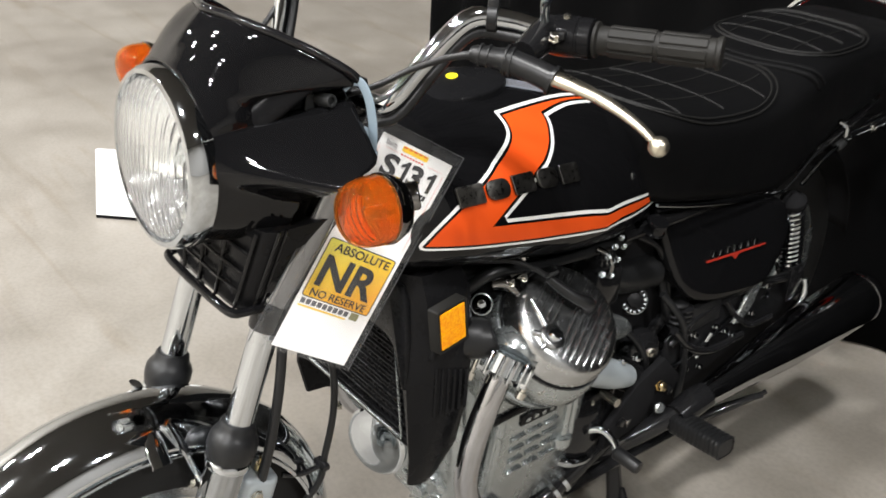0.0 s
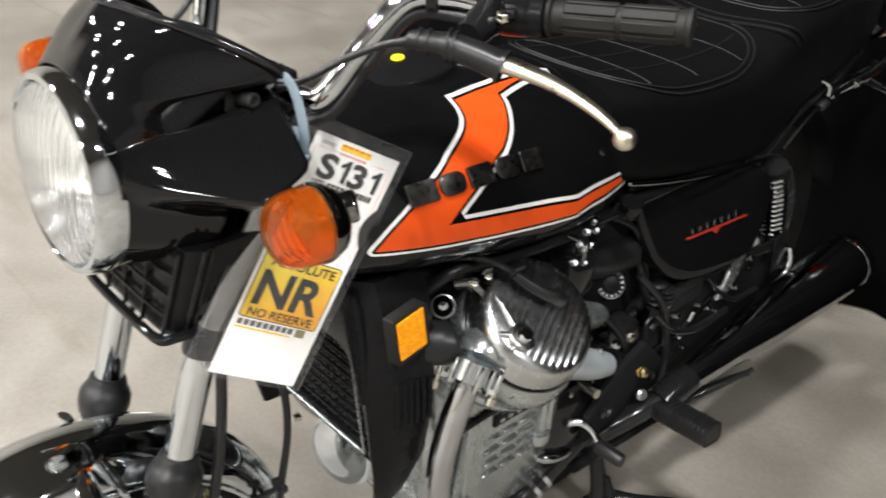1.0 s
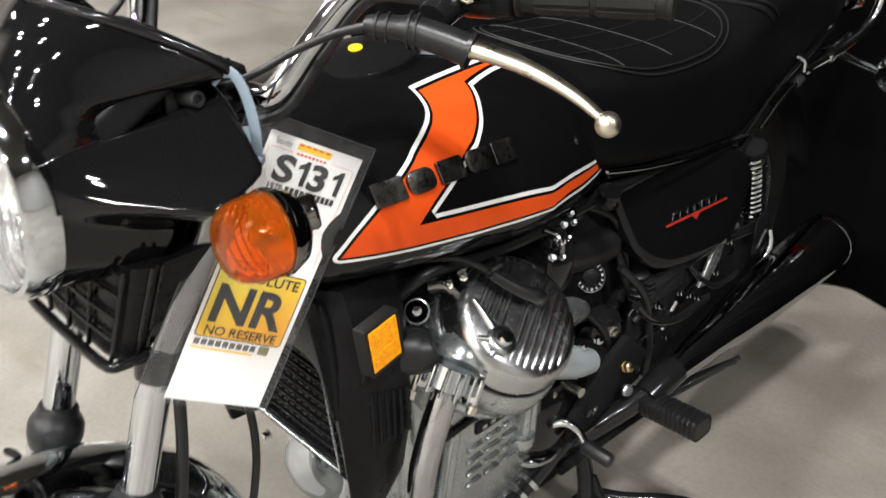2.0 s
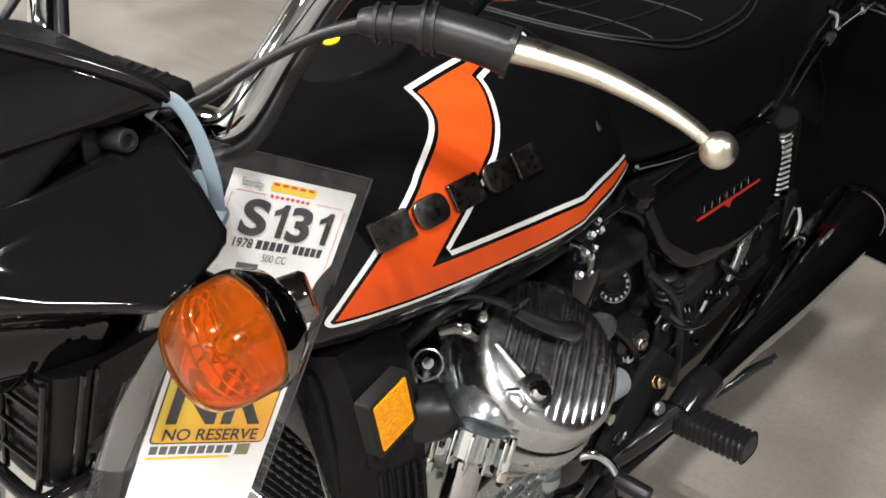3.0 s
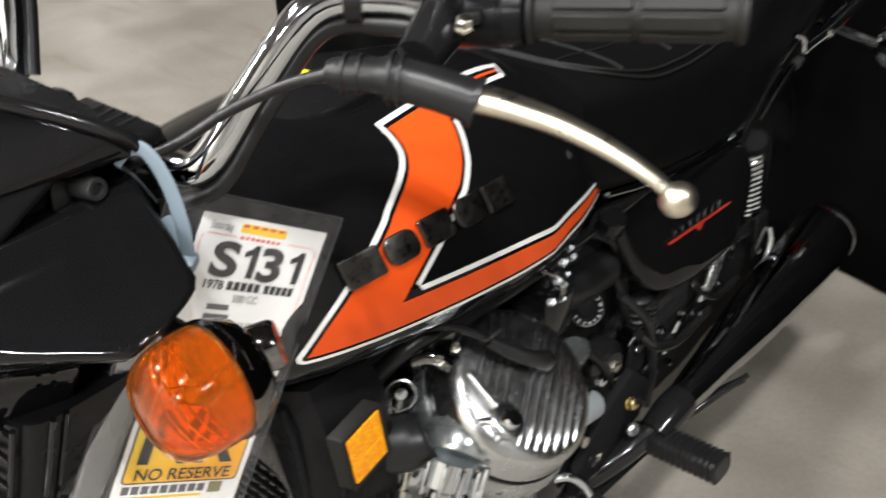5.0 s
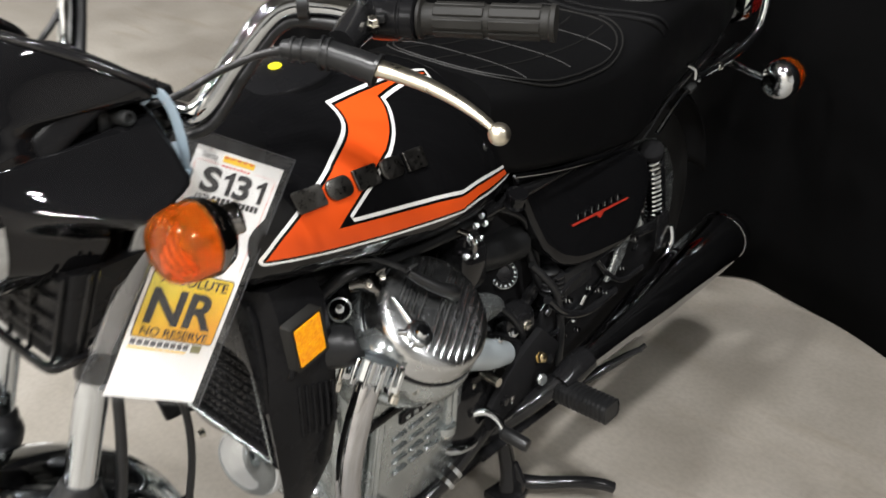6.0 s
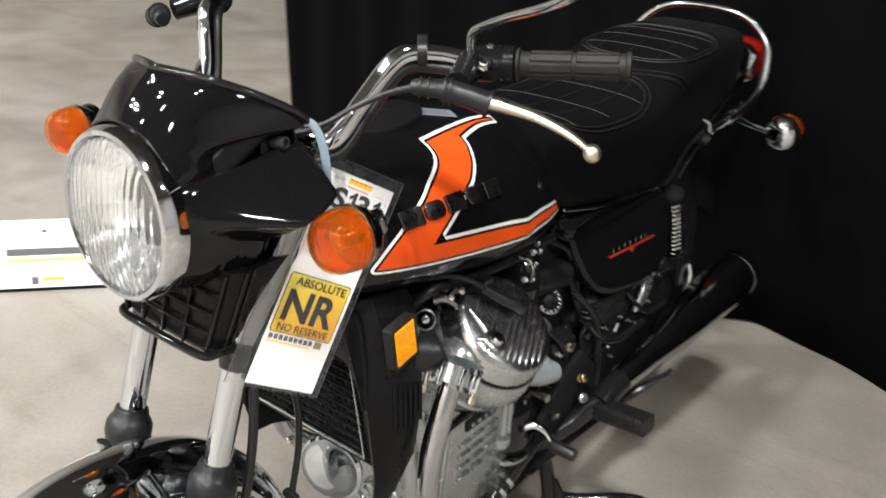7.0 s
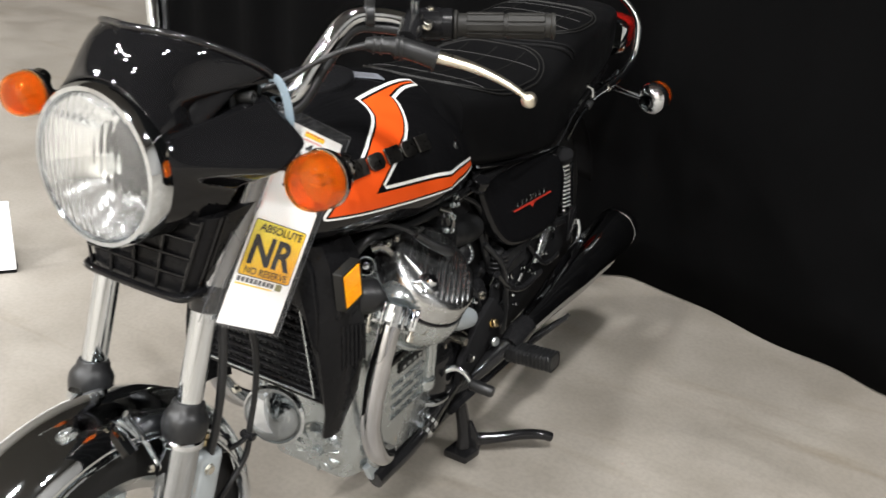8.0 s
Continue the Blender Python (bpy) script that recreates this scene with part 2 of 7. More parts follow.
def make_sticker_material():
    """Printed yellow that runs from lemon at the top to amber at the bottom of the sticker."""
    m, nt, b = node_material("graded_yellow_print")
    co = nt.nodes.new("ShaderNodeTexCoord")
    sp = nt.nodes.new("ShaderNodeSeparateXYZ")
    nt.links.new(co.outputs["Object"], sp.inputs[0])
    mr = nt.nodes.new("ShaderNodeMapRange")
    mr.inputs["From Min"].default_value, mr.inputs["From Max"].default_value = 0.690, 0.775
    nt.links.new(sp.outputs["Z"], mr.inputs["Value"])
    ramp = nt.nodes.new("ShaderNodeValToRGB")
    ramp.color_ramp.elements[0].color = (0.86, 0.40, 0.015, 1)
    ramp.color_ramp.elements[1].color = (0.80, 0.74, 0.10, 1)
    mid = ramp.color_ramp.elements.new(0.5)
    mid.color = (0.88, 0.60, 0.03, 1)
    nt.links.new(mr.outputs["Result"], ramp.inputs["Fac"])
    nt.links.new(ramp.outputs["Color"], b.inputs["Base Color"])
    b.inputs["Roughness"].default_value = 0.35
    return m


M_STICKER = make_sticker_material()
M_REFLECT, M_LENS, M_SLEEVE, M_CONCRETE = make_reflector_material(), make_lens_material(), make_sleeve_material(), make_floor_material()
M_CURTAIN = mat("black_drape_cloth", (0.0013, 0.0013, 0.0014), 0.95, vary=0.4, scale=6, bump=0.3, bump_scale=900, spec=0.05)


# ---- shape helpers ----
def curve1(xs, ys, x):
    """A smooth curve through the points (xs, ys), at x."""
    if x <= xs[0]:
        return ys[0]
    if x >= xs[-1]:
        return ys[-1]
    i = min(max(j for j in range(len(xs)) if xs[j] <= x), len(xs) - 2)
    h = xs[i + 1] - xs[i]
    t = (x - xs[i]) / h

    def slope(j):
        a, c = max(j - 1, 0), min(j + 1, len(xs) - 1)
        return (ys[c] - ys[a]) / (xs[c] - xs[a])

    return (2 * t**3 - 3 * t * t + 1) * ys[i] + (t**3 - 2 * t * t + t) * h * slope(i) + (3 * t * t - 2 * t**3) * ys[i + 1] + (t**3 - t * t) * h * slope(i + 1)


def part(name, bm, material, parent, label="", sharp=38):
    me = bpy.data.meshes.new(name)
    bmesh.ops.recalc_face_normals(bm, faces=bm.faces[:])
    for f in bm.faces:
        f.smooth = True
    bm.to_mesh(me)
    bm.free()
    me.set_sharp_from_angle(angle=radians(sharp))
    me.materials.append(material)
    ob = new(name, me)
    if parent is not None:
        ob.parent = parent
        if parent.type == "EMPTY":
            ob.matrix_parent_inverse = parent.matrix_basis.inverted()
    if label:
        tagged(ob, label)
    return ob


def empty(name, at):
    ob = new(name)
    ob.empty_display_size = 0.1
    ob.matrix_basis = Matrix.Translation(at)
    return ob


def basis(origin, z, x=(0, 0, 1)):
    """A frame at origin whose z axis points along z, and its x as near to x as can be."""
    z = Vector(z).normalized()
    x = Vector(x) - Vector(x).dot(z) * z
    if x.length < 1e-5:
        x = Vector((1, 0, 0)) - z.x * z
    x.normalize()
    y = z.cross(x)
    m = Matrix((x, y, z)).transposed().to_4x4()
    m.translation = origin
    return m


def loft(loops, cap=True, ring=True):
    bm = bmesh.new()
    rows = [[bm.verts.new(p) for p in loop] for loop in loops]
    n = len(rows[0])
    for a, b in zip(rows, rows[1:]):
        for i in range(n if ring else n - 1):
            j = (i + 1) % n
            bm.faces.new((a[i], a[j], b[j], b[i]))
    if cap and ring:
        bm.faces.new(rows[0])
        bm.faces.new(rows[-1])
    return bm


def path_points(points, steps):
    """Points of a smooth line through the given ones."""
    pts = [Vector(p) for p in points]
    ext = [2 * pts[0] - pts[1], *pts, 2 * pts[-1] - pts[-2]]
    out = []
    for k in range(1, len(ext) - 2):
        p0, p1, p2, p3 = ext[k - 1 : k + 3]
        for s in range(steps):
            t = s / steps
            out.append((0.5 * (2 * p1 + (p2 - p0) * t + (2 * p0 - 5 * p1 + 4 * p2 - p3) * t * t + (3 * p1 - p0 - 3 * p2 + p3) * t**3), k - 1 + t))
    out.append((pts[-1], len(pts) - 1.0))
    return out


def sweep(points, radius, seg=12, steps=6, flat=1.0, up=None, cap=True):
    """A tube along a smooth line; radius: one, or one for each point. flat: height over width."""
    line = path_points(points, steps)
    radii = radius if isinstance(radius, (list, tuple)) else [radius] * len(points)
    loops, side = [], None
    for i, (p, u) in enumerate(line):
        a, b = line[max(i - 1, 0)][0], line[min(i + 1, len(line) - 1)][0]
        d = (b - a).normalized()
        if side is None:
            ref = Vector(up) if up else (Vector((0, 0, 1)) if abs(d.z) < 0.9 else Vector((1, 0, 0)))
            side = d.cross(ref).normalized()
        side = (side - side.dot(d) * d).normalized()
        top = side.cross(d)
        k = min(int(u), len(radii) - 2)
        r = radii[k] + (radii[k + 1] - radii[k]) * (u - k)
        loops.append([p + r * (math.cos(w) * side + flat * math.sin(w) * top) for w in (2 * math.pi * q / seg for q in range(seg))])
    return loft(loops, cap)


def lathe(profile, m, seg=32, squash=1.0, cap=True):
    """Profile rows of radius and height, turned about the z axis of the frame m."""
    loops = []
    for r, h in profile:
        r = max(r, 1e-4)
        loops.append([m @ Vector((r * math.cos(a), squash * r * math.sin(a), h)) for a in (2 * math.pi * q / seg for q in range(seg))])
    return loft(loops, cap)


def rbox(size, m=Matrix(), bevel=0.004, seg=2):
    bm = bmesh.new()
    bmesh.ops.create_cube(bm, size=1, matrix=Matrix.Diagonal((*size, 1)))
    if bevel:
        bmesh.ops.bevel(bm, geom=bm.edges[:], offset=bevel, segments=seg, affect="EDGES", profile=0.5)
    bmesh.ops.transform(bm, matrix=m, verts=bm.verts[:])
    return bm


def slab(outline, depth, m=Matrix(), bevel=0.0, seg=2):
    """An outline in x and y, pushed out along z from 0 to depth."""
    bm = bmesh.new()
    low = [bm.verts.new((x, y, 0)) for x, y in outline]
    top = [bm.verts.new((x, y, depth)) for x, y in outline]
    n = len(outline)
    bm.faces.new(low)
    bm.faces.new(top)
    for i in range(n):
        bm.faces.new((low[i], low[(i + 1) % n], top[(i + 1) % n], top[i]))
    bmesh.ops.recalc_face_normals(bm, faces=bm.faces[:])
    if bevel:
        bmesh.ops.bevel(bm, geom=bm.edges[:], offset=bevel, segments=seg, affect="EDGES", profile=0.5)
    bmesh.ops.transform(bm, matrix=m, verts=bm.verts[:])
    return bm


def joined(*bms):
    out = bmesh.new()
    for b in bms:
        me = bpy.data.meshes.new("joining")
        b.to_mesh(me)
        b.free()
        out.from_mesh(me)
        bpy.data.meshes.remove(me)
    return out


def round_rect(w, h, r, n=5, cx=0.0, cy=0.0):
    pts = []
    for k, (sx, sy) in enumerate(((1, 1), (-1, 1), (-1, -1), (1, -1))):
        for i in range(n + 1):
            a = math.pi / 2 * (k + i / n)
            pts.append((cx + sx * (w / 2 - r) + r * math.cos(a), cy + sy * (h / 2 - r) + r * math.sin(a)))
    return pts


def hexbolt(at, axis, r=0.006, h=0.006):
    m = basis(at, axis)
    return joined(lathe([(r * 1.25, 0), (r * 1.25, h * 0.2), (r, h * 0.2), (r, h * 0.9), (r * 0.8, h)], m, 6))


def letters(text, size, weight=0.0, align="LEFT"):
    """A flat mesh of a line of writing in the built-in font, from the origin along x."""
    cu = bpy.data.curves.new("writing", "FONT")
    cu.body, cu.size, cu.align_x, cu.offset = text, size, align, weight
    cu.extrude = 0.0
    ob = new("writing", cu)
    bpy.context.view_layer.update()
    me = bpy.data.meshes.new_from_object(ob.evaluated_get(bpy.context.evaluated_depsgraph_get()))
    bpy.data.objects.remove(ob)
    bpy.data.curves.remove(cu)
    bm = bmesh.new()
    bm.from_mesh(me)
    bpy.data.meshes.remove(me)
    return bm


def moved(bm, m):
    bmesh.ops.transform(bm, matrix=m, verts=bm.verts[:])
    return bm


# ---- the hall ----
def grid_sheet(nx, ny, at):
    bm = bmesh.new()
    vs = [[bm.verts.new(at(i / nx, j / ny)) for i in range(nx + 1)] for j in range(ny + 1)]
    for j in range(ny):
        for i in range(nx):
            bm.faces.new((vs[j][i], vs[j][i + 1], vs[j + 1][i + 1], vs[j + 1][i]))
    return bm


HALL = (-13.0, 12.0, -12.0, 13.0, 8.0)


def make_hall():
    x0, x1, y0, y1, h = HALL
    floor = part("floor", rbox((x1 - x0, y1 - y0, 0.2), pose((x0 + x1) / 2, (y0 + y1) / 2, -0.1), 0), M_CONCRETE, None)
    tagged(floor, "worn pale beige concrete hall floor with faint stains", "floor", kind="structure")
    ceiling = part("ceiling", rbox((x1 - x0, y1 - y0, 0.2), pose((x0 + x1) / 2, (y0 + y1) / 2, h + 0.1), 0), M_CEIL, None)
    tagged(ceiling, "plain dark hall ceiling high above the floor", "ceiling", kind="structure")
    for name, sx, sy, cx, cy in (
        ("wall_north", x1 - x0 + 0.4, 0.2, (x0 + x1) / 2, y1 + 0.1),
        ("wall_south", x1 - x0 + 0.4, 0.2, (x0 + x1) / 2, y0 - 0.1),
        ("wall_east", 0.2, y1 - y0, x1 + 0.1, (y0 + y1) / 2),
        ("wall_west", 0.2, y1 - y0, x0 - 0.1, (y0 + y1) / 2),
    ):
        # walls are unseen; their tones are set for fill light and chrome reflections
        pale = name in ("wall_south", "wall_west")
        w = part(name, rbox((sx, sy, h), pose(cx, cy, h / 2), 0), M_PALEWALL if pale else M_WALL, None)
        tagged(w, "unseen pale beige wall added to bounce light" if pale else "unseen grey wall added to close the hall and give fill light", "wall", kind="structure")


make_hall()


def make_ceiling_lights():
    x0, x1, y0, y1, h = HALL
    first = empty("ceiling_light", (0, 0, 0))
    tagged(first, "rectangular white high-bay lamp under the hall ceiling", "ceiling light", group="hall lamps")
    tray = joined(rbox((0.80, 0.86, 0.06), pose(0, 0, 0.07), 0.01), rbox((0.03, 0.03, 0.25), pose(0.28, 0, 0.2), 0), rbox((0.03, 0.03, 0.25), pose(-0.28, 0, 0.2), 0))
    part("housing", tray, M_HOUSING, first)
    lamp = bpy.data.lights.new("lamp", "AREA")
    lamp.shape, lamp.size, lamp.size_y, lamp.energy, lamp.color = "RECTANGLE", 0.55, 0.13, LAMP_WATTS / 2, (0.985, 0.976, 0.970)
    for y in (-0.3, 0.3):
        tube = new("lamp", lamp)
        tube.parent = first
        tube.location = (0, y, 0.03)
    # unseen lamp at (7.6, 0.8) is put there to brighten tag and engine flank
    places = [(-1.8, -5.2), (4.4, -7.6), (-6.6, -7.4), (2.0, -1.8), (-5.6, -2.6), (-9.6, -4.6), (7.6, 0.8), (-3.0, -10.2), (2.6, -10.0)]
    first.matrix_basis = pose(*places[0], h - 0.33)
    for x, y in places[1:]:
        copy_thing(first, pose(x, y, h - 0.33))


make_ceiling_lights()

# The drape behind the motorcycle hangs on a rail along this line.
DRAPE_X = [-1.90, -1.20, -0.60, 0.02, 0.17, 0.51, 0.91, 1.60, 2.80]
DRAPE_Y = [2.12, 2.07, 2.01, 1.90, 1.955, 1.86, 1.73, 1.52, 1.16]


def make_curtain():
    # upper drape and rail are unseen, this tall so the tank mirrors black
    top = 4.2
    rnd = random.Random(4)
    xs, folds, x = [-1.9], [], -1.9
    while x < 2.8:
        x += rnd.uniform(0.10, 0.19)
        xs.append(x)
    amp = [rnd.uniform(0.45, 1.0) * (1 if i % 2 else -1) for i in range(len(xs))]

    def at(u, v):
        x = -1.9 + 4.7 * u
        i = max(j for j in range(len(xs)) if xs[j] <= x + 1e-9)
        i = min(i, len(xs) - 2)
        t = (x - xs[i]) / (xs[i + 1] - xs[i])
        s = (1 - math.cos(math.pi * t)) / 2
        f = amp[i] + (amp[i + 1] - amp[i]) * s
        depth = 0.012 + 0.062 * v**0.7
        sway = 0.006 * math.sin(5 * x + 3 * v)
        return (x + 0.012 * f * v, curve1(DRAPE_X, DRAPE_Y, x) + depth * f + sway, 0.004 + v * (top - 0.004) + 0.003 * math.sin(9 * x) * (1 - v))

    cloth = part("curtain", grid_sheet(420, 26, at), M_CURTAIN, None, sharp=80)
    tagged(cloth, "black floor-length drape hanging in folds from a rail", "curtain", kind="structure")
    solid = cloth.modifiers.new("thickness", "SOLIDIFY")
    solid.thickness = 0.003
    rail = part("curtain_rail", sweep([(x, y, top) for x, y in zip(DRAPE_X, DRAPE_Y)], 0.02, 12, 3), M_FRAME, None)
    tagged(rail, "round black rail that carries the black drape", "curtain rail", kind="structure")
    for i, x in enumerate((-1.86, 0.9, 2.78)):
        post = empty("drape_post", (x, curve1(DRAPE_X, DRAPE_Y, x) + 0.09, 0))
        tagged(post, "upright metal post on a flat base behind the drape", "post", group="drape posts")
        y = curve1(DRAPE_X, DRAPE_Y, x) + 0.09
        part("upright", sweep([(x, y + 0.06, 0.01), (x, y + 0.03, 1.4), (x, y, top - 0.01)], 0.02, 12, 2), M_FRAME, post)
        part("base_plate", rbox((0.3, 0.3, 0.012), pose(x, y + 0.16, 0.006), 0.003), M_FRAME, post)
        part("rail_hook", sweep([(x, y, top - 0.03), (x, y - 0.05, top - 0.01), (x, y - 0.09, top)], 0.01, 8, 3), M_FRAME, post)


make_curtain()


def make_floor_sign():
    """A low white board that stands on the floor behind the motorcycle."""
    a, b = Vector((-1.60, 0.60, 0)), Vector((-1.322, 0.915, 0))
    along = (b - a).normalized()
    back = Vector((-along.y, along.x, 0))
    m = Matrix((along, Vector((0, 0, 1)), -back)).transposed().to_4x4()
    m.translation = a
    lean = m @ pose(0, 0, 0, -14)
    w, h = (b - a).length, 0.20
    sign = empty("floor_sign", (a + b) / 2)
    tagged(sign, "low white display board with grey and yellow print on the floor", "sign")
    part("board", slab(round_rect(w, h, 0.004, 3, w / 2, h / 2 + 0.006), -0.012, lean, 0.001, 1), M_BOARD, sign)
    part("foot_strip", slab([(0, 0), (w, 0), (w, 0.010), (0, 0.010)], -0.05, m, 0.001, 1), M_PLASTIC, sign)
    part("back_strut", slab([(w * 0.45, 0), (w * 0.55, 0), (w * 0.52, h * 0.8), (w * 0.48, h * 0.8)], -0.01, m @ pose(0, 0, -0.075, 18), 0.001, 1), M_BOARD, sign)
    for name, x0, x1, y0, y1, mt in (
        ("print_bar", 0.10, 0.31, 0.105, 0.125, M_GREYINK),
        ("print_bar", 0.32, 0.37, 0.098, 0.136, M_OLIVE),
        ("print_bar", 0.10, 0.31, 0.088, 0.094, M_YELLOW),
        ("print_bar", 0.16, 0.18, 0.020, 0.042, M_GREYINK),
        ("print_bar", 0.19, 0.25, 0.030, 0.040, M_YELLOW),
        ("print_bar", 0.20, 0.215, 0.170, 0.178, M_GREYINK),
    ):
        part(name, slab([(x0, y0), (x1, y0), (x1, y1), (x0, y1)], 0.0006, lean), mt, sign)


make_floor_sign()

# ---- the motorcycle: x to its left, y to its rear ----
BIKE = empty("motorcycle", (0, 0.75, 0))
tagged(BIKE, "glossy black vintage motorcycle with orange tank stripe on its centre stand", "motorcycle")
LEFT_RIGHT = (1, -1)

# fork line: the legs either side, with the steering turned a little
FORK_X, FORK_AT, FORK_WAY = 0.087, Vector((0, 0.163, 0.526)), Vector((0, 0.31, 0.951)).normalized()


def fork_point(side, s):
    p = FORK_AT + s * FORK_WAY
    return Vector((side * FORK_X - 0.006, p.y, p.z))


def make_front_end():
    hub, size = Vector((-0.004, 0.050, 0.273)), 0.952

    def turned(rows, at=hub, seg=64, cap=False):
        return lathe([(r * size, h) for r, h in rows], basis(at, (1, 0, 0)), seg, cap=cap)

    wheel = part("front_wheel", turned([(0.165, -0.030), (0.188, -0.034), (0.194, -0.028), (0.182, -0.014), (0.176, 0), (0.182, 0.014), (0.194, 0.028), (0.188, 0.034), (0.165, 0.030), (0.160, 0.0)]), M_POLISH, BIKE, "polished alloy front wheel rim")
    part("tyre", turned([(0.186, -0.036), (0.225, -0.046), (0.265, -0.042), (0.284, -0.018), (0.286, 0), (0.284, 0.018), (0.265, 0.042), (0.225, 0.046), (0.186, 0.036)]), M_TYRE, wheel, "black rubber front tyre")
    part("wheel_hub", turned([(0.03, -0.06), (0.045, -0.045), (0.032, -0.02), (0.032, 0.02), (0.045, 0.045), (0.03, 0.06)], hub, 24, True), M_ALLOY, wheel)
    for k in range(5):
        a = 2 * math.pi * k / 5
        for w in (-0.16, 0.16):
            p = hub + Vector((0, 0.035 * math.cos(a), 0.035 * math.sin(a)))
            q = hub + Vector((0, 0.162 * math.cos(a + w), 0.162 * math.sin(a + w)))
            part("spoke", sweep([p, (p + q) / 2 + Vector((0.012, 0, 0)), q], 0.012, 8, 3, 0.4), M_DULL, wheel)
    part("brake_disc", turned([(0.07, 0), (0.13, 0), (0.13, 0.005), (0.07, 0.005)], hub + Vector((0.055, 0, 0)), 48), M_POLISH, wheel)

    # mudguard: an arched channel round the wheel
    loops = []
    for k in range(41):
        a = radians(-32 + 182 * k / 40)
        way = Vector((0, math.cos(a), math.sin(a)))
        end = min(1, (0.25 + min(k, 40 - k)) / 3.0)
        arc = []
        for i in range(17):
            u = -1 + 2 * i / 16
            x = 0.062 * math.sin(u * 1.45) / math.sin(1.45) * (0.85 + 0.15 * end)
            r = 0.292 - 0.044 * (1 - math.cos(u * 1.45)) / (1 - math.cos(1.45))
            arc.append(Vector((hub.x + x, hub.y, hub.z)) + (r + (0.002 if abs(u) > 0.99 else 0)) * way)
        loops.append(arc)
    guard = part("front_mudguard", loft(loops, ring=False), M_CHROME, BIKE, "mirror-bright chrome front mudguard", 70)
    g = guard.modifiers.new("thickness", "SOLIDIFY")
    g.thickness = 0.002
    for s in LEFT_RIGHT:
        lip = []
        for k in range(25):
            a = radians(-30 + 178 * k / 24)
            lip.append(Vector((hub.x + s * 0.0625, hub.y + 0.247 * math.cos(a), hub.z + 0.247 * math.sin(a))))
        part("rolled_edge", sweep(lip, 0.003, 8, 2), M_CHROME, guard)
    bridge = [Vector((hub.x + x, hub.y + 0.03 - 0.002, hub.z + 0.286 - 0.9 * x * x * 8)) for x in (-0.075, -0.05, -0.02, 0.02, 0.05, 0.075)]
    part("bridge_stay", sweep(bridge, 0.012, 10, 4, 0.25), M_CHROME, guard)

    for s in LEFT_RIGHT:
        way = FORK_WAY
        low = fork_point(s, -0.275)
        leg = part("fork_leg", sweep([low, fork_point(s, -0.2), fork_point(s, -0.06), fork_point(s, -0.012)], [0.021, 0.024, 0.0255, 0.0255], 24, 3), M_CHROME_OLD, BIKE, "bare alloy fork slider with chrome upper tube")
        part("fork_tube", sweep([fork_point(s, -0.03), fork_point(s, 0.08), fork_point(s, 0.19)], 0.0172, 24, 2), M_CHROME, leg, "bright chrome fork tube")
        part("fork_cover", sweep([fork_point(s, 0.170), Vector((s * 0.096 - 0.006, 0.243, 0.745)), Vector((s * 0.104 - 0.006, 0.270, 0.800)), Vector((s * 0.109 - 0.006, 0.288, 0.840))], 0.0182, 24, 4), M_FORKCOVER, leg, "dull grey upper fork cover")
        clamp = part("fork_clamp", lathe([(0.0172, 0.147), (0.0198, 0.148), (0.0208, 0.152), (0.0208, 0.180), (0.0195, 0.184), (0.0178, 0.184)], basis(fork_point(s, 0), way), 28), M_FRAME, leg, "black clamp band on the fork tube")
        part("clamp_screw", hexbolt(fork_point(s, 0.168) + Vector((s * 0.012, -0.0170, 0.006)), (s * 0.5, -0.85, 0.2), 0.0038, 0.004), M_FACTORYGREY, clamp)
        m = basis(fork_point(s, -0.02), way)
        part("dust_boot", lathe([(0.0262, -0.006), (0.0285, 0.0), (0.0305, 0.010), (0.0300, 0.022), (0.0262, 0.030), (0.0228, 0.034), (0.0222, 0.040), (0.0205, 0.044), (0.0175, 0.045)], m, 32), M_RUBBER, leg, "black rubber dust boot")
        part("seal_ring", lathe([(0.0272, -0.016), (0.0285, -0.014), (0.0285, -0.007), (0.0272, -0.005)], m, 32), M_CHROME, leg)
        # mudguard bracket on the slider
        b0 = fork_point(s, -0.075)
        part("mudguard_bracket", sweep([b0 + Vector((-s * 0.016, 0, 0)), b0 + Vector((-s * 0.022, -0.012, 0.018)), Vector((hub.x + s * 0.058, hub.y + 0.06, hub.z + 0.250)), Vector((hub.x + s * 0.045, hub.y + 0.05, hub.z + 0.281))], [0.011, 0.012, 0.010, 0.009], 10, 4, 0.5), M_CHROME, leg)
        part("pinch_bolt", hexbolt(b0 + Vector((-s * 0.02, -0.022, 0.01)), (-s * 0.2, -1, 0.3), 0.005), M_STEEL, leg)
        part("axle_clamp", rbox((0.05, 0.055, 0.05), basis(low, way) @ pose(0, 0, 0.012), 0.01), M_ALLOY, leg)
    # brake caliper and its line on the left leg
    c = fork_point(1, -0.115) + Vector((-0.012, 0.055, 0))
    cal = part("brake_caliper", rbox((0.055, 0.052, 0.085), basis(c, FORK_WAY), 0.012, 3), M_DULL, BIKE, "grey cast brake caliper on the fork leg")
    part("caliper_bolt", hexbolt(c + Vector((0.0275, 0, 0.02)), (1, 0, 0), 0.007), M_STEEL, cal)
    part("bleed_nipple", lathe([(0.005, 0), (0.005, 0.01), (0.003, 0.012), (0.003, 0.02)], basis(c + Vector((0.01, 0.012, 0.045)), (0.2, 0.2, 1)), 10), M_BRASS, cal)

    for z, nm in ((0.205, "lower_fork_clamp"), (0.355, "upper_fork_clamp")):
        c = FORK_AT + z * FORK_WAY
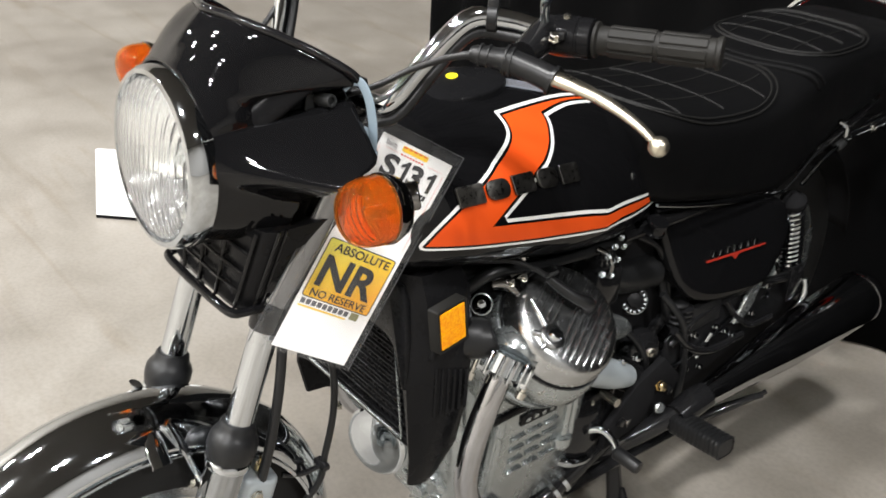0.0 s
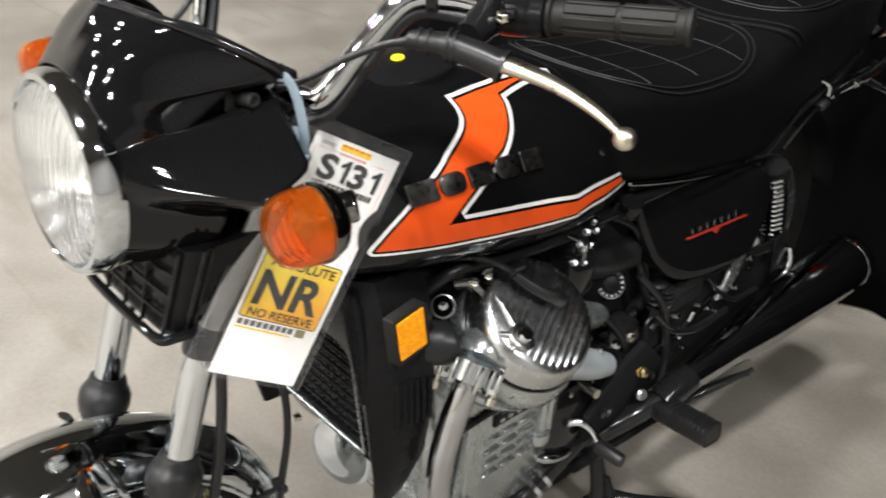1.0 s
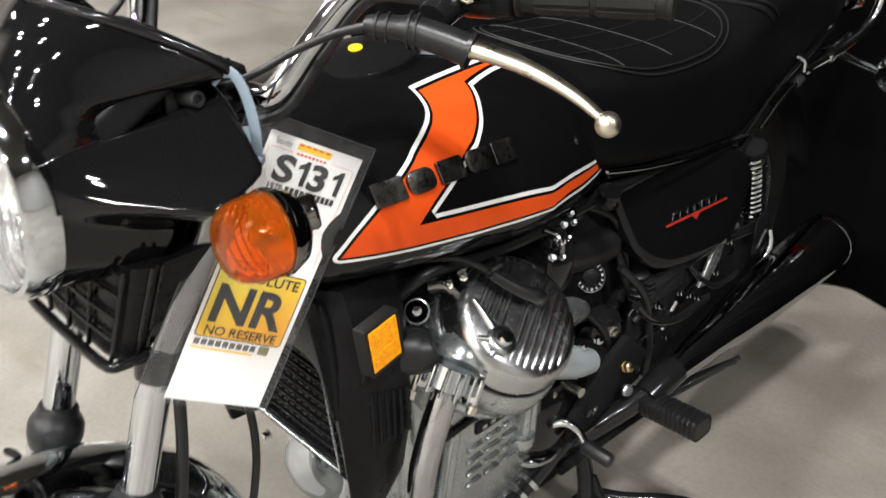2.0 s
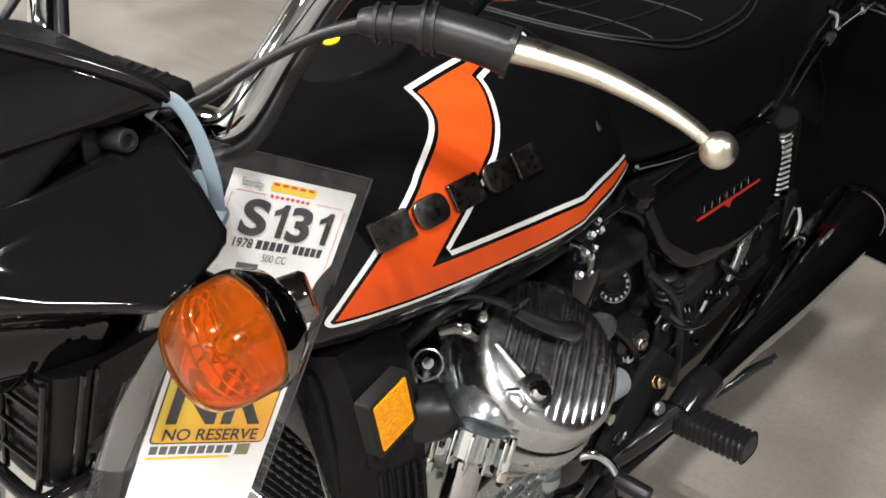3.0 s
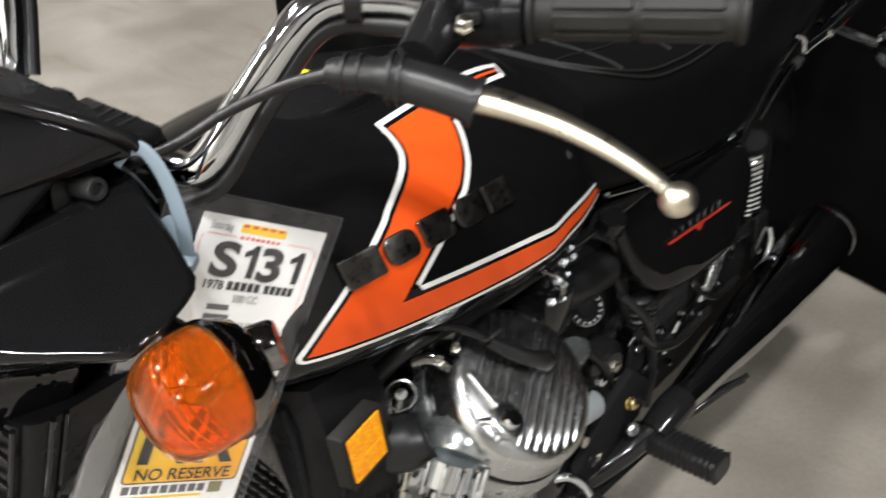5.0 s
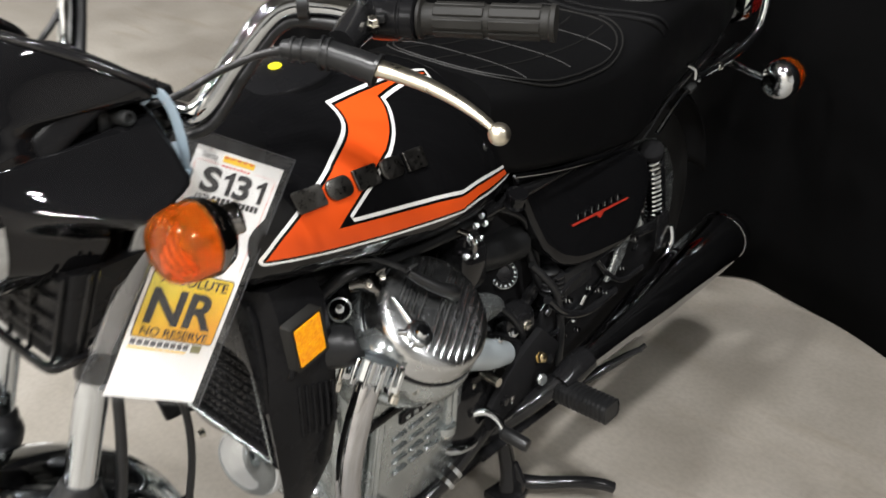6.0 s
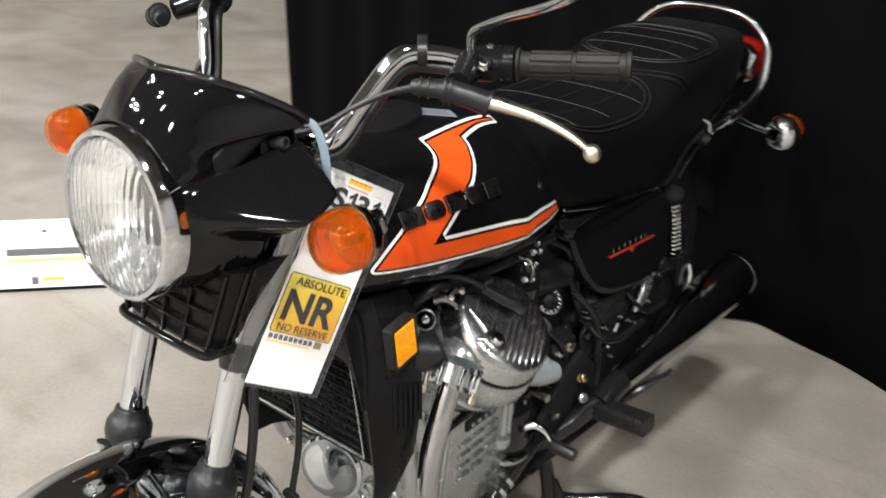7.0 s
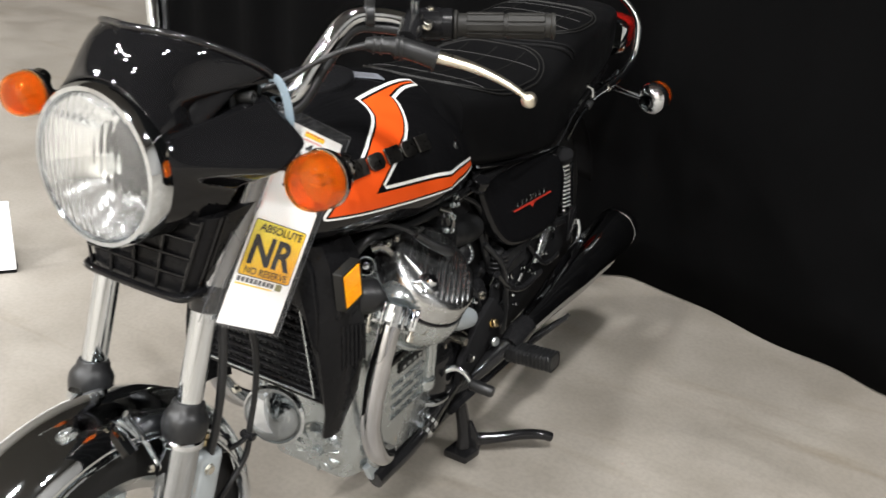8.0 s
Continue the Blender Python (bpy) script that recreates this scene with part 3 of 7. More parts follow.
        yoke = joined(rbox((0.19, 0.075, 0.03), basis(Vector((0, c.y + 0.012, c.z)), FORK_WAY, (1, 0, 0)), 0.012, 3))
        part(nm, yoke, M_FRAME, BIKE)
    top, low = FORK_AT + 0.36 * FORK_WAY, FORK_AT + 0.20 * FORK_WAY
    part("steering_head", sweep([low + Vector((0, 0.035, 0)), top + Vector((0, 0.035, 0))], 0.03, 20, 2), M_FRAME, BIKE)
    # hoses and cables between the fork and the mudguard
    for pts, r in (
        ([(0.085, 0.235, 0.72), (0.098, 0.222, 0.66), (0.102, 0.212, 0.58), (0.098, 0.200, 0.50), (0.085, 0.195, 0.44), (0.075, 0.20, 0.41)], 0.0062),
        ([(0.06, 0.285, 0.66), (0.075, 0.305, 0.58), (0.072, 0.312, 0.50), (0.064, 0.305, 0.42), (0.060, 0.290, 0.36), (0.05, 0.20, 0.29)], 0.0048),
    ):
        part("brake_hose", sweep(pts, r, 10, 6), M_RUBBER, BIKE, "black rubber hose")
    part("hose_clip", joined(rbox((0.026, 0.012, 0.010), pose(0.064, 0.300, 0.405), 0.003), sweep([(0.066, 0.300, 0.405), (0.060, 0.27, 0.40), (0.052, 0.245, 0.405)], 0.004, 8, 3)), M_FRAME, BIKE)


make_front_end()

LAMP_C = Vector((0.004, 0.128, 0.866))


def make_headlight():
    way = Vector((0, -1, 0.06)).normalized()
    m = basis(LAMP_C, way, (0, 0, 1))
    shell = part("headlight", lathe([(0.093, -0.045), (0.094, -0.06), (0.085, -0.09), (0.06, -0.12), (0.02, -0.13)], m, 48), M_BLACK, BIKE, "round headlight with chrome rim and fluted glass")
    part("headlight_rim", lathe([(0.0945, -0.022), (0.0985, -0.020), (0.0990, -0.010), (0.0975, 0.002), (0.0940, 0.007), (0.0890, 0.008), (0.0868, 0.004), (0.0868, -0.006), (0.0930, -0.018)], m, 72, cap=False), M_CHROME, shell, "polished chrome headlight rim")
    glass = [(0.0865, 0.003)] + [(0.0865 * math.cos(a), 0.003 + 0.017 * math.sin(a)) for a in (radians(9 * k) for k in range(1, 11))]
    g = part("headlight_glass", lathe(glass + [(r * 0.97, h - 0.003) for r, h in reversed(glass)], m, 72, cap=False), M_LENS, shell, "clear fluted headlight glass")
    g.visible_shadow = False
    bowl = [(0.0862 * math.sqrt(k / 16), -0.062 + 0.061 * k / 16) for k in range(17)]
    bowl[0] = (0.010, -0.0612)
    part("reflector_bowl", lathe(bowl[::-1], m, 64, cap=False), M_SILVERED, shell, "silvered reflector bowl")
    part("bulb_shield", lathe([(0.013, -0.030), (0.014, -0.022), (0.012, -0.014), (0.0, -0.012)], m, 24), M_CHROME, shell)
    part("bulb", lathe([(0.009, -0.062), (0.009, -0.040), (0.008, -0.030), (0.004, -0.028)], m, 16), M_BULBGLASS, shell)


make_headlight()


# cowl: from a ring round the headlight back to an open rear edge
COWL_RING = [-90, -62, -38, -24, -17, -12.5, -9, 0, 6, 12, 18, 20.5, 24, 32, 52, 72, 90]
COWL_X = [0.0, 0.066, 0.104, 0.116, 0.128, 0.172, 0.188, 0.183, 0.166, 0.142, 0.117, 0.106, 0.098, 0.122, 0.104, 0.064, 0.0]
COWL_Y = [0.170, 0.190, 0.222, 0.232, 0.232, 0.232, 0.236, 0.282, 0.289, 0.294, 0.296, 0.297, 0.298, 0.300, 0.262, 0.212, 0.190]
COWL_Z = [0.770, 0.782, 0.802, 0.826, 0.842, 0.865, 0.877, 0.894, 0.904, 0.918, 0.936, 0.936, 0.932, 0.954, 0.984, 1.009, 1.015]


def cowl_edge(deg):
    return Vector((curve1(COWL_RING, COWL_X, deg), curve1(COWL_RING, COWL_Y, deg), curve1(COWL_RING, COWL_Z, deg)))


def ease(x, lo, hi):
    t = max(0.0, min(1.0, (x - lo) / (hi - lo)))
    return t * t * (3 - 2 * t)


def cowl_at(s, q, t):
    """A place on the cowl: t runs from the lamp's ring to the rear edge, q upwards; q 27 is the wing's crease, q 50 the visor."""
    crease, visor = 27 - 9 * t, 50 - 18 * t
    if q < -9:
        deg = q
    elif q < 27:
        deg = -9 + (q + 9) * (crease + 9) / 36
    elif q < 50:
        deg = crease + (q - 27) * (visor - crease) / 23
    else:
        deg = visor + (q - 50) * (90 - visor) / 40
    a = radians(deg)
    ring = radians(deg + 20 * math.exp(-(((deg + 6) / 24) ** 2)))
    p0 = Vector((s * 0.0985 * math.cos(ring) * 1.01, 0.144, LAMP_C.z + 0.0985 * math.sin(ring) * 1.01))
    e = cowl_edge(deg)
    p = p0.lerp(Vector((s * e.x, e.y, e.z)), t)
    bulge = math.sin(math.pi * t) ** 0.8
    swell = bulge * (-0.004 * math.exp(-(((deg - 6) / 9) ** 2)) + 0.009 * math.exp(-(((deg - 66) / 20) ** 2)))
    # open recess between the wing's crease and the visor
    dip = ease(q, 26, 36) * (1 - ease(q, 38, 51)) * ease(t, 0.15, 0.60)
    out = Vector((s * math.cos(a), -0.35, math.sin(a))).normalized()
    return p + swell * out - dip * 0.029 * Vector((s * 0.95, -0.25, 0.2))


def make_cowl():
    angles = [-90 + 3 * k for k in range(22)] + [-25.5, -24, -22, -20, -18.5, -17, -16, -15, -14, -13, -12, -11, -10.3, -9.6, -9, -8, -6.5, -5, -3, 0, 3, 6, 9, 12, 15, 18, 20.5, 22.5, 24.5, 26, 27, 28, 29.5, 31, 33, 36, 38.5, 41, 44, 46, 47.5, 49, 50, 51, 53, 56] + [59 + 3 * k for k in range(10)] + [88, 90]
    full = [(1, a) for a in angles] + [(-1, a) for a in reversed(angles[1:-1])]
    n = 30
    loops = [[cowl_at(s, q, j / n) for s, q in full] for j in range(n + 1)]
    cowl = part("headlight_cowl", loft(loops, cap=False), M_BLACK, BIKE, "glossy black moulded cowl round the headlight", 50)
    cowl.data.materials.append(M_PLASTIC)
    for f in cowl.data.polygons:
        j, i = divmod(f.index, len(full))
        s0, q0 = full[i]
        q1 = full[(i + 1) % len(full)][1]
        q = (q0 + q1) / 2
        if 32 < q < 44 and j > 0.5 * n:
            f.material_index = 1
    solid = cowl.modifiers.new("thickness", "SOLIDIFY")
    solid.thickness, solid.offset = 0.003, -1
    # a strut bridges the recess from the visor to the wing on either side
    for s in LEFT_RIGHT:
        b, c = cowl_at(s, 56, 0.78), cowl_at(s, 26, 0.30)
        inward = Vector((s * 0.007, -0.002, 0.002))
        part("cowl_strut", sweep([b - inward, b.lerp(c, 0.3) - inward * 0.7, b.lerp(c, 0.7) - inward * 0.7, c - inward], [0.016, 0.015, 0.014, 0.014], 18, 5, 0.30, (s, -0.2, 0.6)), M_PLASTIC, cowl)
    # rubber edging along the upper rear edge
    edge = [cowl_edge(d) for d in (31, 36, 42, 52, 62, 72, 82, 90)]
    line = edge + [Vector((-p.x, p.y, p.z)) for p in reversed(edge[:-1])]
    part("edge_trim", sweep([p + Vector((0, 0.003, 0.002)) for p in line], 0.0048, 10, 4), M_FRAME, cowl, "glossy black edge trim")
    # screw and plug on the inner side
    part("mounting_plug", lathe([(0.0072, -0.012), (0.0072, 0.008), (0.0064, 0.0095), (0.0042, 0.0095), (0.0038, 0.0065), (0.0, 0.0065)], basis((0.106, 0.272, 0.938), (0.85, 0.10, 0.12)), 20), M_FACTORYGREY, cowl, "grey rubber mounting plug")
    part("mounting_tab", slab([(0, 0), (0.034, -0.004), (0.030, 0.030), (0.006, 0.034)], 0.003, basis((0.094, 0.252, 0.922), (1, 0.1, 0.1), (0, 1, 0)), 0.001), M_FACTORYGREY, cowl)

    # chin below the lamp: a flat-fronted box, wider at the top, with a slotted grille
    levels = ((0.806, 0.1170, 0.188, 0.300), (0.745, 0.0980, 0.179, 0.300), (0.706, 0.0860, 0.173, 0.300), (0.697, 0.0820, 0.176, 0.298), (0.694, 0.0740, 0.186, 0.294))
    chin_loops = []
    for z, w, yf, yb in levels:
        loop = []
        for k in range(36):
            a = 2 * math.pi * k / 36
            c, s = math.cos(a), math.sin(a)
            loop.append(Vector((math.copysign(w * abs(c) ** 0.28, c), (yf + yb) / 2 + math.copysign((yb - yf) / 2 * abs(s) ** 0.28, s), z)))
        chin_loops.append(loop)
    chin = part("cowl_chin", loft(chin_loops), M_PLASTIC, BIKE, "black grille housing below the headlight, wider at its top", 30)

    def chin_front(u, z, lift=0.0):
        h = (z - 0.706) / 0.100
        return Vector((u * (0.086 + 0.031 * h), 0.173 + 0.015 * h - lift + 0.010 * max(0.0, abs(u) - 0.86) / 0.14, z))

    # rows of open cells, with a straight rolled lip below
    for z in (0.728, 0.752, 0.777, 0.800):
        part("grille_rib", sweep([chin_front(u, z, 0.004) for u in (-0.90, -0.4, 0, 0.4, 0.90)], 0.0022, 8, 3), M_BLACK, chin)
    for u in (-0.90, -0.45, 0.0, 0.45, 0.90):
        part("grille_post", sweep([chin_front(u, z, 0.003) for z in (0.804, 0.755, 0.704)], 0.0024, 8, 3), M_BLACK, chin)
    part("grille_lip", sweep([(-0.088, 0.212, 0.701), (-0.087, 0.180, 0.701), (-0.078, 0.1675, 0.700), (-0.04, 0.1650, 0.6995), (0, 0.1650, 0.699), (0.04, 0.1650, 0.6995), (0.078, 0.1675, 0.700), (0.087, 0.180, 0.701), (0.088, 0.212, 0.701)], 0.0055, 10, 5), M_BLACK, chin)
    for s in LEFT_RIGHT:
        # two upright ridges on the smooth side
        for k in range(2):
            part("side_ridge", sweep([(s * (w + 0.0003), yf + 0.020 + 0.009 * k, z) for z, w, yf, yb in levels[:3]], 0.0021, 8, 4), M_BLACK, chin)
        part("chin_bolt", hexbolt((s * 0.055, 0.200, 0.6945), (0, -0.2, -1), 0.007), M_FRAME, chin)


make_cowl()


def make_instruments():
    pod = part("instrument_panel", loft([[Vector((x * w, 0.262 + d * 0.5 * yy, z)) for x, yy in round_rect(2, 2, 0.5, 5)] for z, w, d in ((0.925, 0.085, 0.10), (0.950, 0.092, 0.105), (0.962, 0.088, 0.10))]), M_PLASTIC, BIKE, "black instrument housing behind the cowl")
    for s in LEFT_RIGHT:
        m = basis((s * 0.05, 0.268, 0.955), (0, 0.55, 0.84))
        dial = part("gauge", lathe([(0.040, -0.02), (0.043, 0.004), (0.043, 0.012), (0.039, 0.014), (0.038, 0.009)], m, 36), M_PLASTIC, pod, "round black gauge")
        part("gauge_glass", lathe([(0.037, 0.0098), (0.02, 0.0102), (0.001, 0.0104)], m, 36), M_GREYINK, dial)
        part("gauge_ring", lathe([(0.0425, 0.011), (0.0435, 0.014), (0.040, 0.0155)], m, 36, cap=False), M_CHROME, dial)
    box = part("fuse_box", rbox((0.098, 0.036, 0.011), pose(0.030, 0.330, 0.9330, 6, -4, -3), 0.003), M_PLASTIC, BIKE, "flat black vented box behind the gauges")
    for k in range(4):
        part("vent_slot", rbox((0.004, 0.030, 0.003), pose(0.010 + 0.014 * k, 0.330, 0.9385 + 0.001 * (k - 1.5), 6, -4, -3), 0.001), M_RUBBER, box)


make_instruments()


def make_signal(base, at, way, stem_to, r, lens_mat, label, boss=None, lens_front=True):
    """A turn signal: a bulged lens, a chrome cup behind it and a stem."""
    m = basis(at, way)
    cup = part("turn_signal", lathe([(r * 0.30, -r * 0.95), (r * 0.62, -r * 0.90), (r * 0.88, -r * 0.70), (r * 1.0, -r * 0.42), (r * 1.045, -r * 0.30), (r * 1.045, -r * 0.20), (r * 0.99, -r * 0.18)], m, 48), M_BOSS if lens_front else M_CHROME, base, label)
    outer = [(r * 1.0, -r * 0.24), (r * 1.01, -r * 0.05), (r * 1.0, r * 0.20), (r * 0.975, r * 0.42), (r * 0.93, r * 0.62), (r * 0.85, r * 0.80), (r * 0.72, r * 0.925), (r * 0.52, r * 1.0), (r * 0.27, r * 1.04), (0.0004, r * 1.05)]
    wall = 0.0022
    inner = [(max(a - wall, 0.0004), b - (wall if b > r * 0.5 else 0.0)) for a, b in reversed(outer)]
    lens = part("signal_lens", lathe(outer + inner, m, 56, cap=False), lens_mat, cup, "translucent amber lens" if lens_mat is M_AMBER else "")
    lens.visible_shadow = False
    for k in range(4):
        h = -r * 0.12 + k * r * 0.17
        e = r * (0.988 - 0.004 * k) - wall
        part("lens_rib", lathe([(e, h), (e - 0.0016, h + r * 0.022), (e, h + r * 0.044)], m, 48, cap=False), lens_mat, lens).visible_shadow = False
    part("signal_core", lathe([(r * 0.95, -r * 0.16), (r * 0.86, -r * 0.40), (r * 0.6, -r * 0.60), (r * 0.2, -r * 0.70)], m, 40), M_AMBERCORE, cup, "silvered bowl behind the lens")
    part("bulb_socket", lathe([(r * 0.24, -r * 0.68), (r * 0.24, -r * 0.30), (r * 0.18, -r * 0.26)], m, 20), M_STEEL, cup)
    part("signal_bulb", lathe([(r * 0.15, -r * 0.28), (r * 0.24, -r * 0.02), (r * 0.25, r * 0.16), (r * 0.16, r * 0.33), (r * 0.02, r * 0.38)], m, 18), M_BULBGLASS, cup)
    s0 = Vector(at) - Vector(way).normalized() * r * 0.75
    part("signal_stem", sweep([s0, s0.lerp(Vector(stem_to), 0.5), stem_to], 0.0075, 14, 3), M_FRAME if lens_front else M_CHROME, cup)
    if boss:
        b = basis(Vector(at) - Vector(way).normalized() * r * 0.66 + Vector((0, 0, 0.008)), boss)
        part("mounting_boss", lathe([(0.0135, 0), (0.0145, 0.003), (0.0145, 0.021), (0.0125, 0.024), (0.009, 0.023)], b, 28), M_BOSS, cup, "polished mounting boss")
    return cup


make_signal(BIKE, (0.231, 0.247, 0.869), (-0.05, -1, 0.02), (0.115, 0.268, 0.862), 0.0345, M_AMBER, "round amber turn signal with chrome cup beside the cowl", (0.55, 0.80, 0.20))
make_signal(BIKE, (-0.215, 0.212, 0.893), (0.05, -1, 0.02), (-0.115, 0.262, 0.870), 0.0295, M_AMBER, "round amber turn signal with chrome cup on the far side", (-0.75, 0.75, 0.15))
make_signal(BIKE, (0.240, 1.590, 0.674), (0.05, 1, 0.02), (0.085, 1.580, 0.690), 0.038, M_AMBER, "rear turn signal seen from its chrome back", None, False)
make_signal(BIKE, (-0.240, 1.590, 0.674), (-0.05, 1, 0.02), (-0.085, 1.580, 0.690), 0.038, M_AMBER, "rear turn signal on the far side", None, False)


# ---- handlebar ----
def make_handlebar():
    left = [(0.09, 0.336, 0.922), (0.118, 0.346, 0.928), (0.131, 0.380, 0.970), (0.150, 0.420, 1.016), (0.178, 0.455, 1.020), (0.215, 0.484, 1.012), (0.256, 0.505, 1.012), (0.372, 0.561, 1.020)]
    far_bar = left[:2] + [(0.131, 0.363, 0.973), (0.150, 0.381, 1.026)] + [(x, y - 0.035, z + 0.018) for x, y, z in left[4:]]
    line = [(-x, y, z) for x, y, z in reversed(far_bar)] + [(0, 0.334, 0.920)] + left
    bar = part("handlebar", sweep(line, 0.0112, 18, 6), M_CHROME, BIKE, "bent chrome tube handlebar")
    for s in LEFT_RIGHT:
        part("bar_riser", rbox((0.03, 0.045, 0.04), pose(s * 0.055, 0.334, 0.912), 0.008), M_FRAME, bar)

    def on_bar(s, k):
        a, b = Vector((0.256, 0.505, 1.012)), Vector((0.372, 0.561, 1.020))
        p = a.lerp(b, k)
        return Vector((s * p.x, p.y, p.z))

    for s in LEFT_RIGHT:
        way = on_bar(s, 1) - on_bar(s, 0)
        m = basis(on_bar(s, 0), way)
        n = way.length
        grip = part("grip", lathe([(0.0135, -0.002), (0.0185, 0.0), (0.0190, 0.003), (0.0150, 0.005), (0.0148, 0.008), (0.0148, n - 0.006), (0.0172, n - 0.004), (0.0172, n), (0.008, n + 0.001)], m, 32), M_GRIP, bar, "worn grey ribbed rubber hand grip")
        for a in range(8):
            for k in range(2):
                h = 0.014 + k * (n - 0.024) / 2
                w = 2 * math.pi * a / 8
                c = m @ Vector((0.0148 * math.cos(w), 0.0148 * math.sin(w), h + 0.0255))
                up = m.to_3x3() @ Vector((math.cos(w), math.sin(w), 0))
                part("grip_pad", rbox((0.0028, 0.0092, 0.0480), basis(c, way, up), 0.001, 1), M_GRIP, grip)
        # switch housing
        sw = part("switch_housing", lathe([(0.014, -0.052), (0.0195, -0.050), (0.0215, -0.040), (0.0215, -0.018), (0.0205, -0.017), (0.0205, -0.015), (0.0215, -0.014), (0.0205, -0.003), (0.017, -0.001)], m, 28, 1.08), M_PLASTIC, bar, "black switch housing")
        part("switch_screw", hexbolt(m @ Vector((0.0205, 0.006, -0.03)), m.to_3x3() @ Vector((1, 0.2, 0)), 0.004, 0.004), M_STEEL, sw)
        part("switch_knob", rbox((0.008, 0.014, 0.010), basis(m @ Vector((0.006, 0.022, -0.03)), way, (0, 0, 1)), 0.002), M_RUBBER, sw)
        # perch clamp and lever
        perch = part("lever_perch", sweep([(s * 0.212, 0.482, 1.012), (s * 0.222, 0.455, 1.008), (s * 0.232, 0.425, 1.000)], [0.019, 0.017, 0.014], 16, 4), M_FRAME, bar, "black lever perch on the bar")
        part("perch_bolt", hexbolt((s * 0.243, 0.455, 1.014), (0.3 * s, -0.3, 1), 0.005, 0.008), M_STEEL, perch)
        boot = [(s * 0.200, 0.384, 0.9975), (s * 0.208, 0.388, 0.998), (s * 0.226, 0.398, 0.998), (s * 0.232, 0.402, 0.997), (s * 0.242, 0.408, 0.995), (s * 0.260, 0.418, 0.990), (s * 0.274, 0.426, 0.985)]
        part("lever_boot", sweep(boot, [0.0085, 0.0105, 0.0112, 0.0148, 0.0135, 0.0138, 0.0145], 20, 6, 0.92), M_RUBBER, perch, "black rubber boot over the lever pivot")
        for p, r in (((0.2085, 0.3883, 0.998), 0.0118), ((0.2165, 0.3927, 0.998), 0.0122), ((0.2325, 0.4022, 0.997), 0.0158), ((0.2375, 0.4052, 0.996), 0.0152)):
            part("boot_ring", lathe([(r * 0.8, -0.0016), (r, -0.0010), (r, 0.0010), (r * 0.8, 0.0016)], basis((s * p[0], p[1], p[2]), (s * 0.86, 0.50, -0.06)), 24, 0.95), M_RUBBER, perch)
        part("boot_lip", sweep([(s * 0.273, 0.4255, 0.9855), (s * 0.276, 0.427, 0.9845)], 0.0155, 20, 1), M_RUBBER, perch)
        if s < 0:
            # the bars are turned a little, which brings this end forward
            for ob in [grip, sw, perch] + list(grip.children) + list(sw.children) + list(perch.children):
                ob.data.transform(Matrix.Translation((0, -0.035, 0.018)))
            continue
        lever = part("control_lever", sweep([(s * 0.262, 0.421, 0.9885), (s * 0.285, 0.432, 0.9855), (s * 0.315, 0.4425, 0.9795), (s * 0.345, 0.4495, 0.971), (s * 0.370, 0.4540, 0.961), (s * 0.386, 0.4565, 0.952)], [0.0112, 0.0106, 0.0090, 0.0075, 0.0062, 0.0054], 20, 6, 0.72), M_LEVER, bar, "polished alloy control lever with a ball end")
        part("ball_end", lathe([(0.0005 + 0.0098 * math.sin(a), -0.0098 * math.cos(a)) for a in (math.pi * k / 14 for k in range(15))], basis((s * 0.391, 0.457, 0.949), (1, 0, 0)), 28), M_LEVER, lever)
        part("bar_clip", lathe([(0.0115, -0.006), (0.0150, -0.005), (0.0150, 0.005), (0.0115, 0.006)], basis((s * 0.166, 0.441, 1.020), (0.75 * s, 0.65, 0.03)), 18), M_RUBBER, bar)
        part("bar_clip", rbox((0.012, 0.014, 0.030), basis((s * 0.166, 0.441, 1.026), (0, 0, 1), (0.75 * s, 0.65, 0)), 0.002), M_RUBBER, bar)
        part("wiring_sleeve", sweep([(s * 0.214, 0.476, 0.998), (s * 0.180, 0.452, 1.003), (s * 0.152, 0.424, 1.000), (s * 0.136, 0.386, 0.955), (s * 0.124, 0.352, 0.912), (s * 0.10, 0.32, 0.90)], 0.0065, 10, 5), M_RUBBER, bar)
    # control cables sag from the boots to behind the cowl
    part("clutch_cable", sweep([(0.202, 0.385, 0.997), (0.176, 0.370, 0.988), (0.146, 0.348, 0.970), (0.122, 0.322, 0.950), (0.08, 0.298, 0.928)], [0.005, 0.0036, 0.0036, 0.0036, 0.0036], 12, 6), M_RUBBER, bar, "black sheathed control cable")
    part("brake_cable", sweep([(-0.150, 0.392, 1.018), (-0.138, 0.372, 0.990), (-0.128, 0.342, 0.962), (-0.115, 0.310, 0.940), (-0.07, 0.290, 0.925)], 0.0036, 12, 6), M_RUBBER, bar)
    part("wiring_sleeve", sweep([(-0.178, 0.432, 1.030), (-0.146, 0.396, 1.020), (-0.128, 0.377, 0.972), (-0.112, 0.358, 0.926)], 0.0062, 10, 5), M_RUBBER, bar)
    # mirrors
    mir = part("mirror", sweep([(0.218, 0.470, 1.018), (0.220, 0.462, 1.036), (0.228, 0.455, 1.052), (0.256, 0.440, 1.066), (0.300, 0.416, 1.084), (0.400, 0.360, 1.122), (0.52, 0.30, 1.19)], 0.0052, 12, 5), M_CHROME, BIKE, "chrome mirror arm on the handlebar")
    part("mirror_head", lathe([(0.001, 0.018), (0.03, 0.014), (0.052, 0.004), (0.056, -0.004), (0.052, -0.006), (0.001, -0.006)], basis((0.55, 0.29, 1.24), (0, -1, 0.1)), 40, 0.8), M_CHROME, mir)
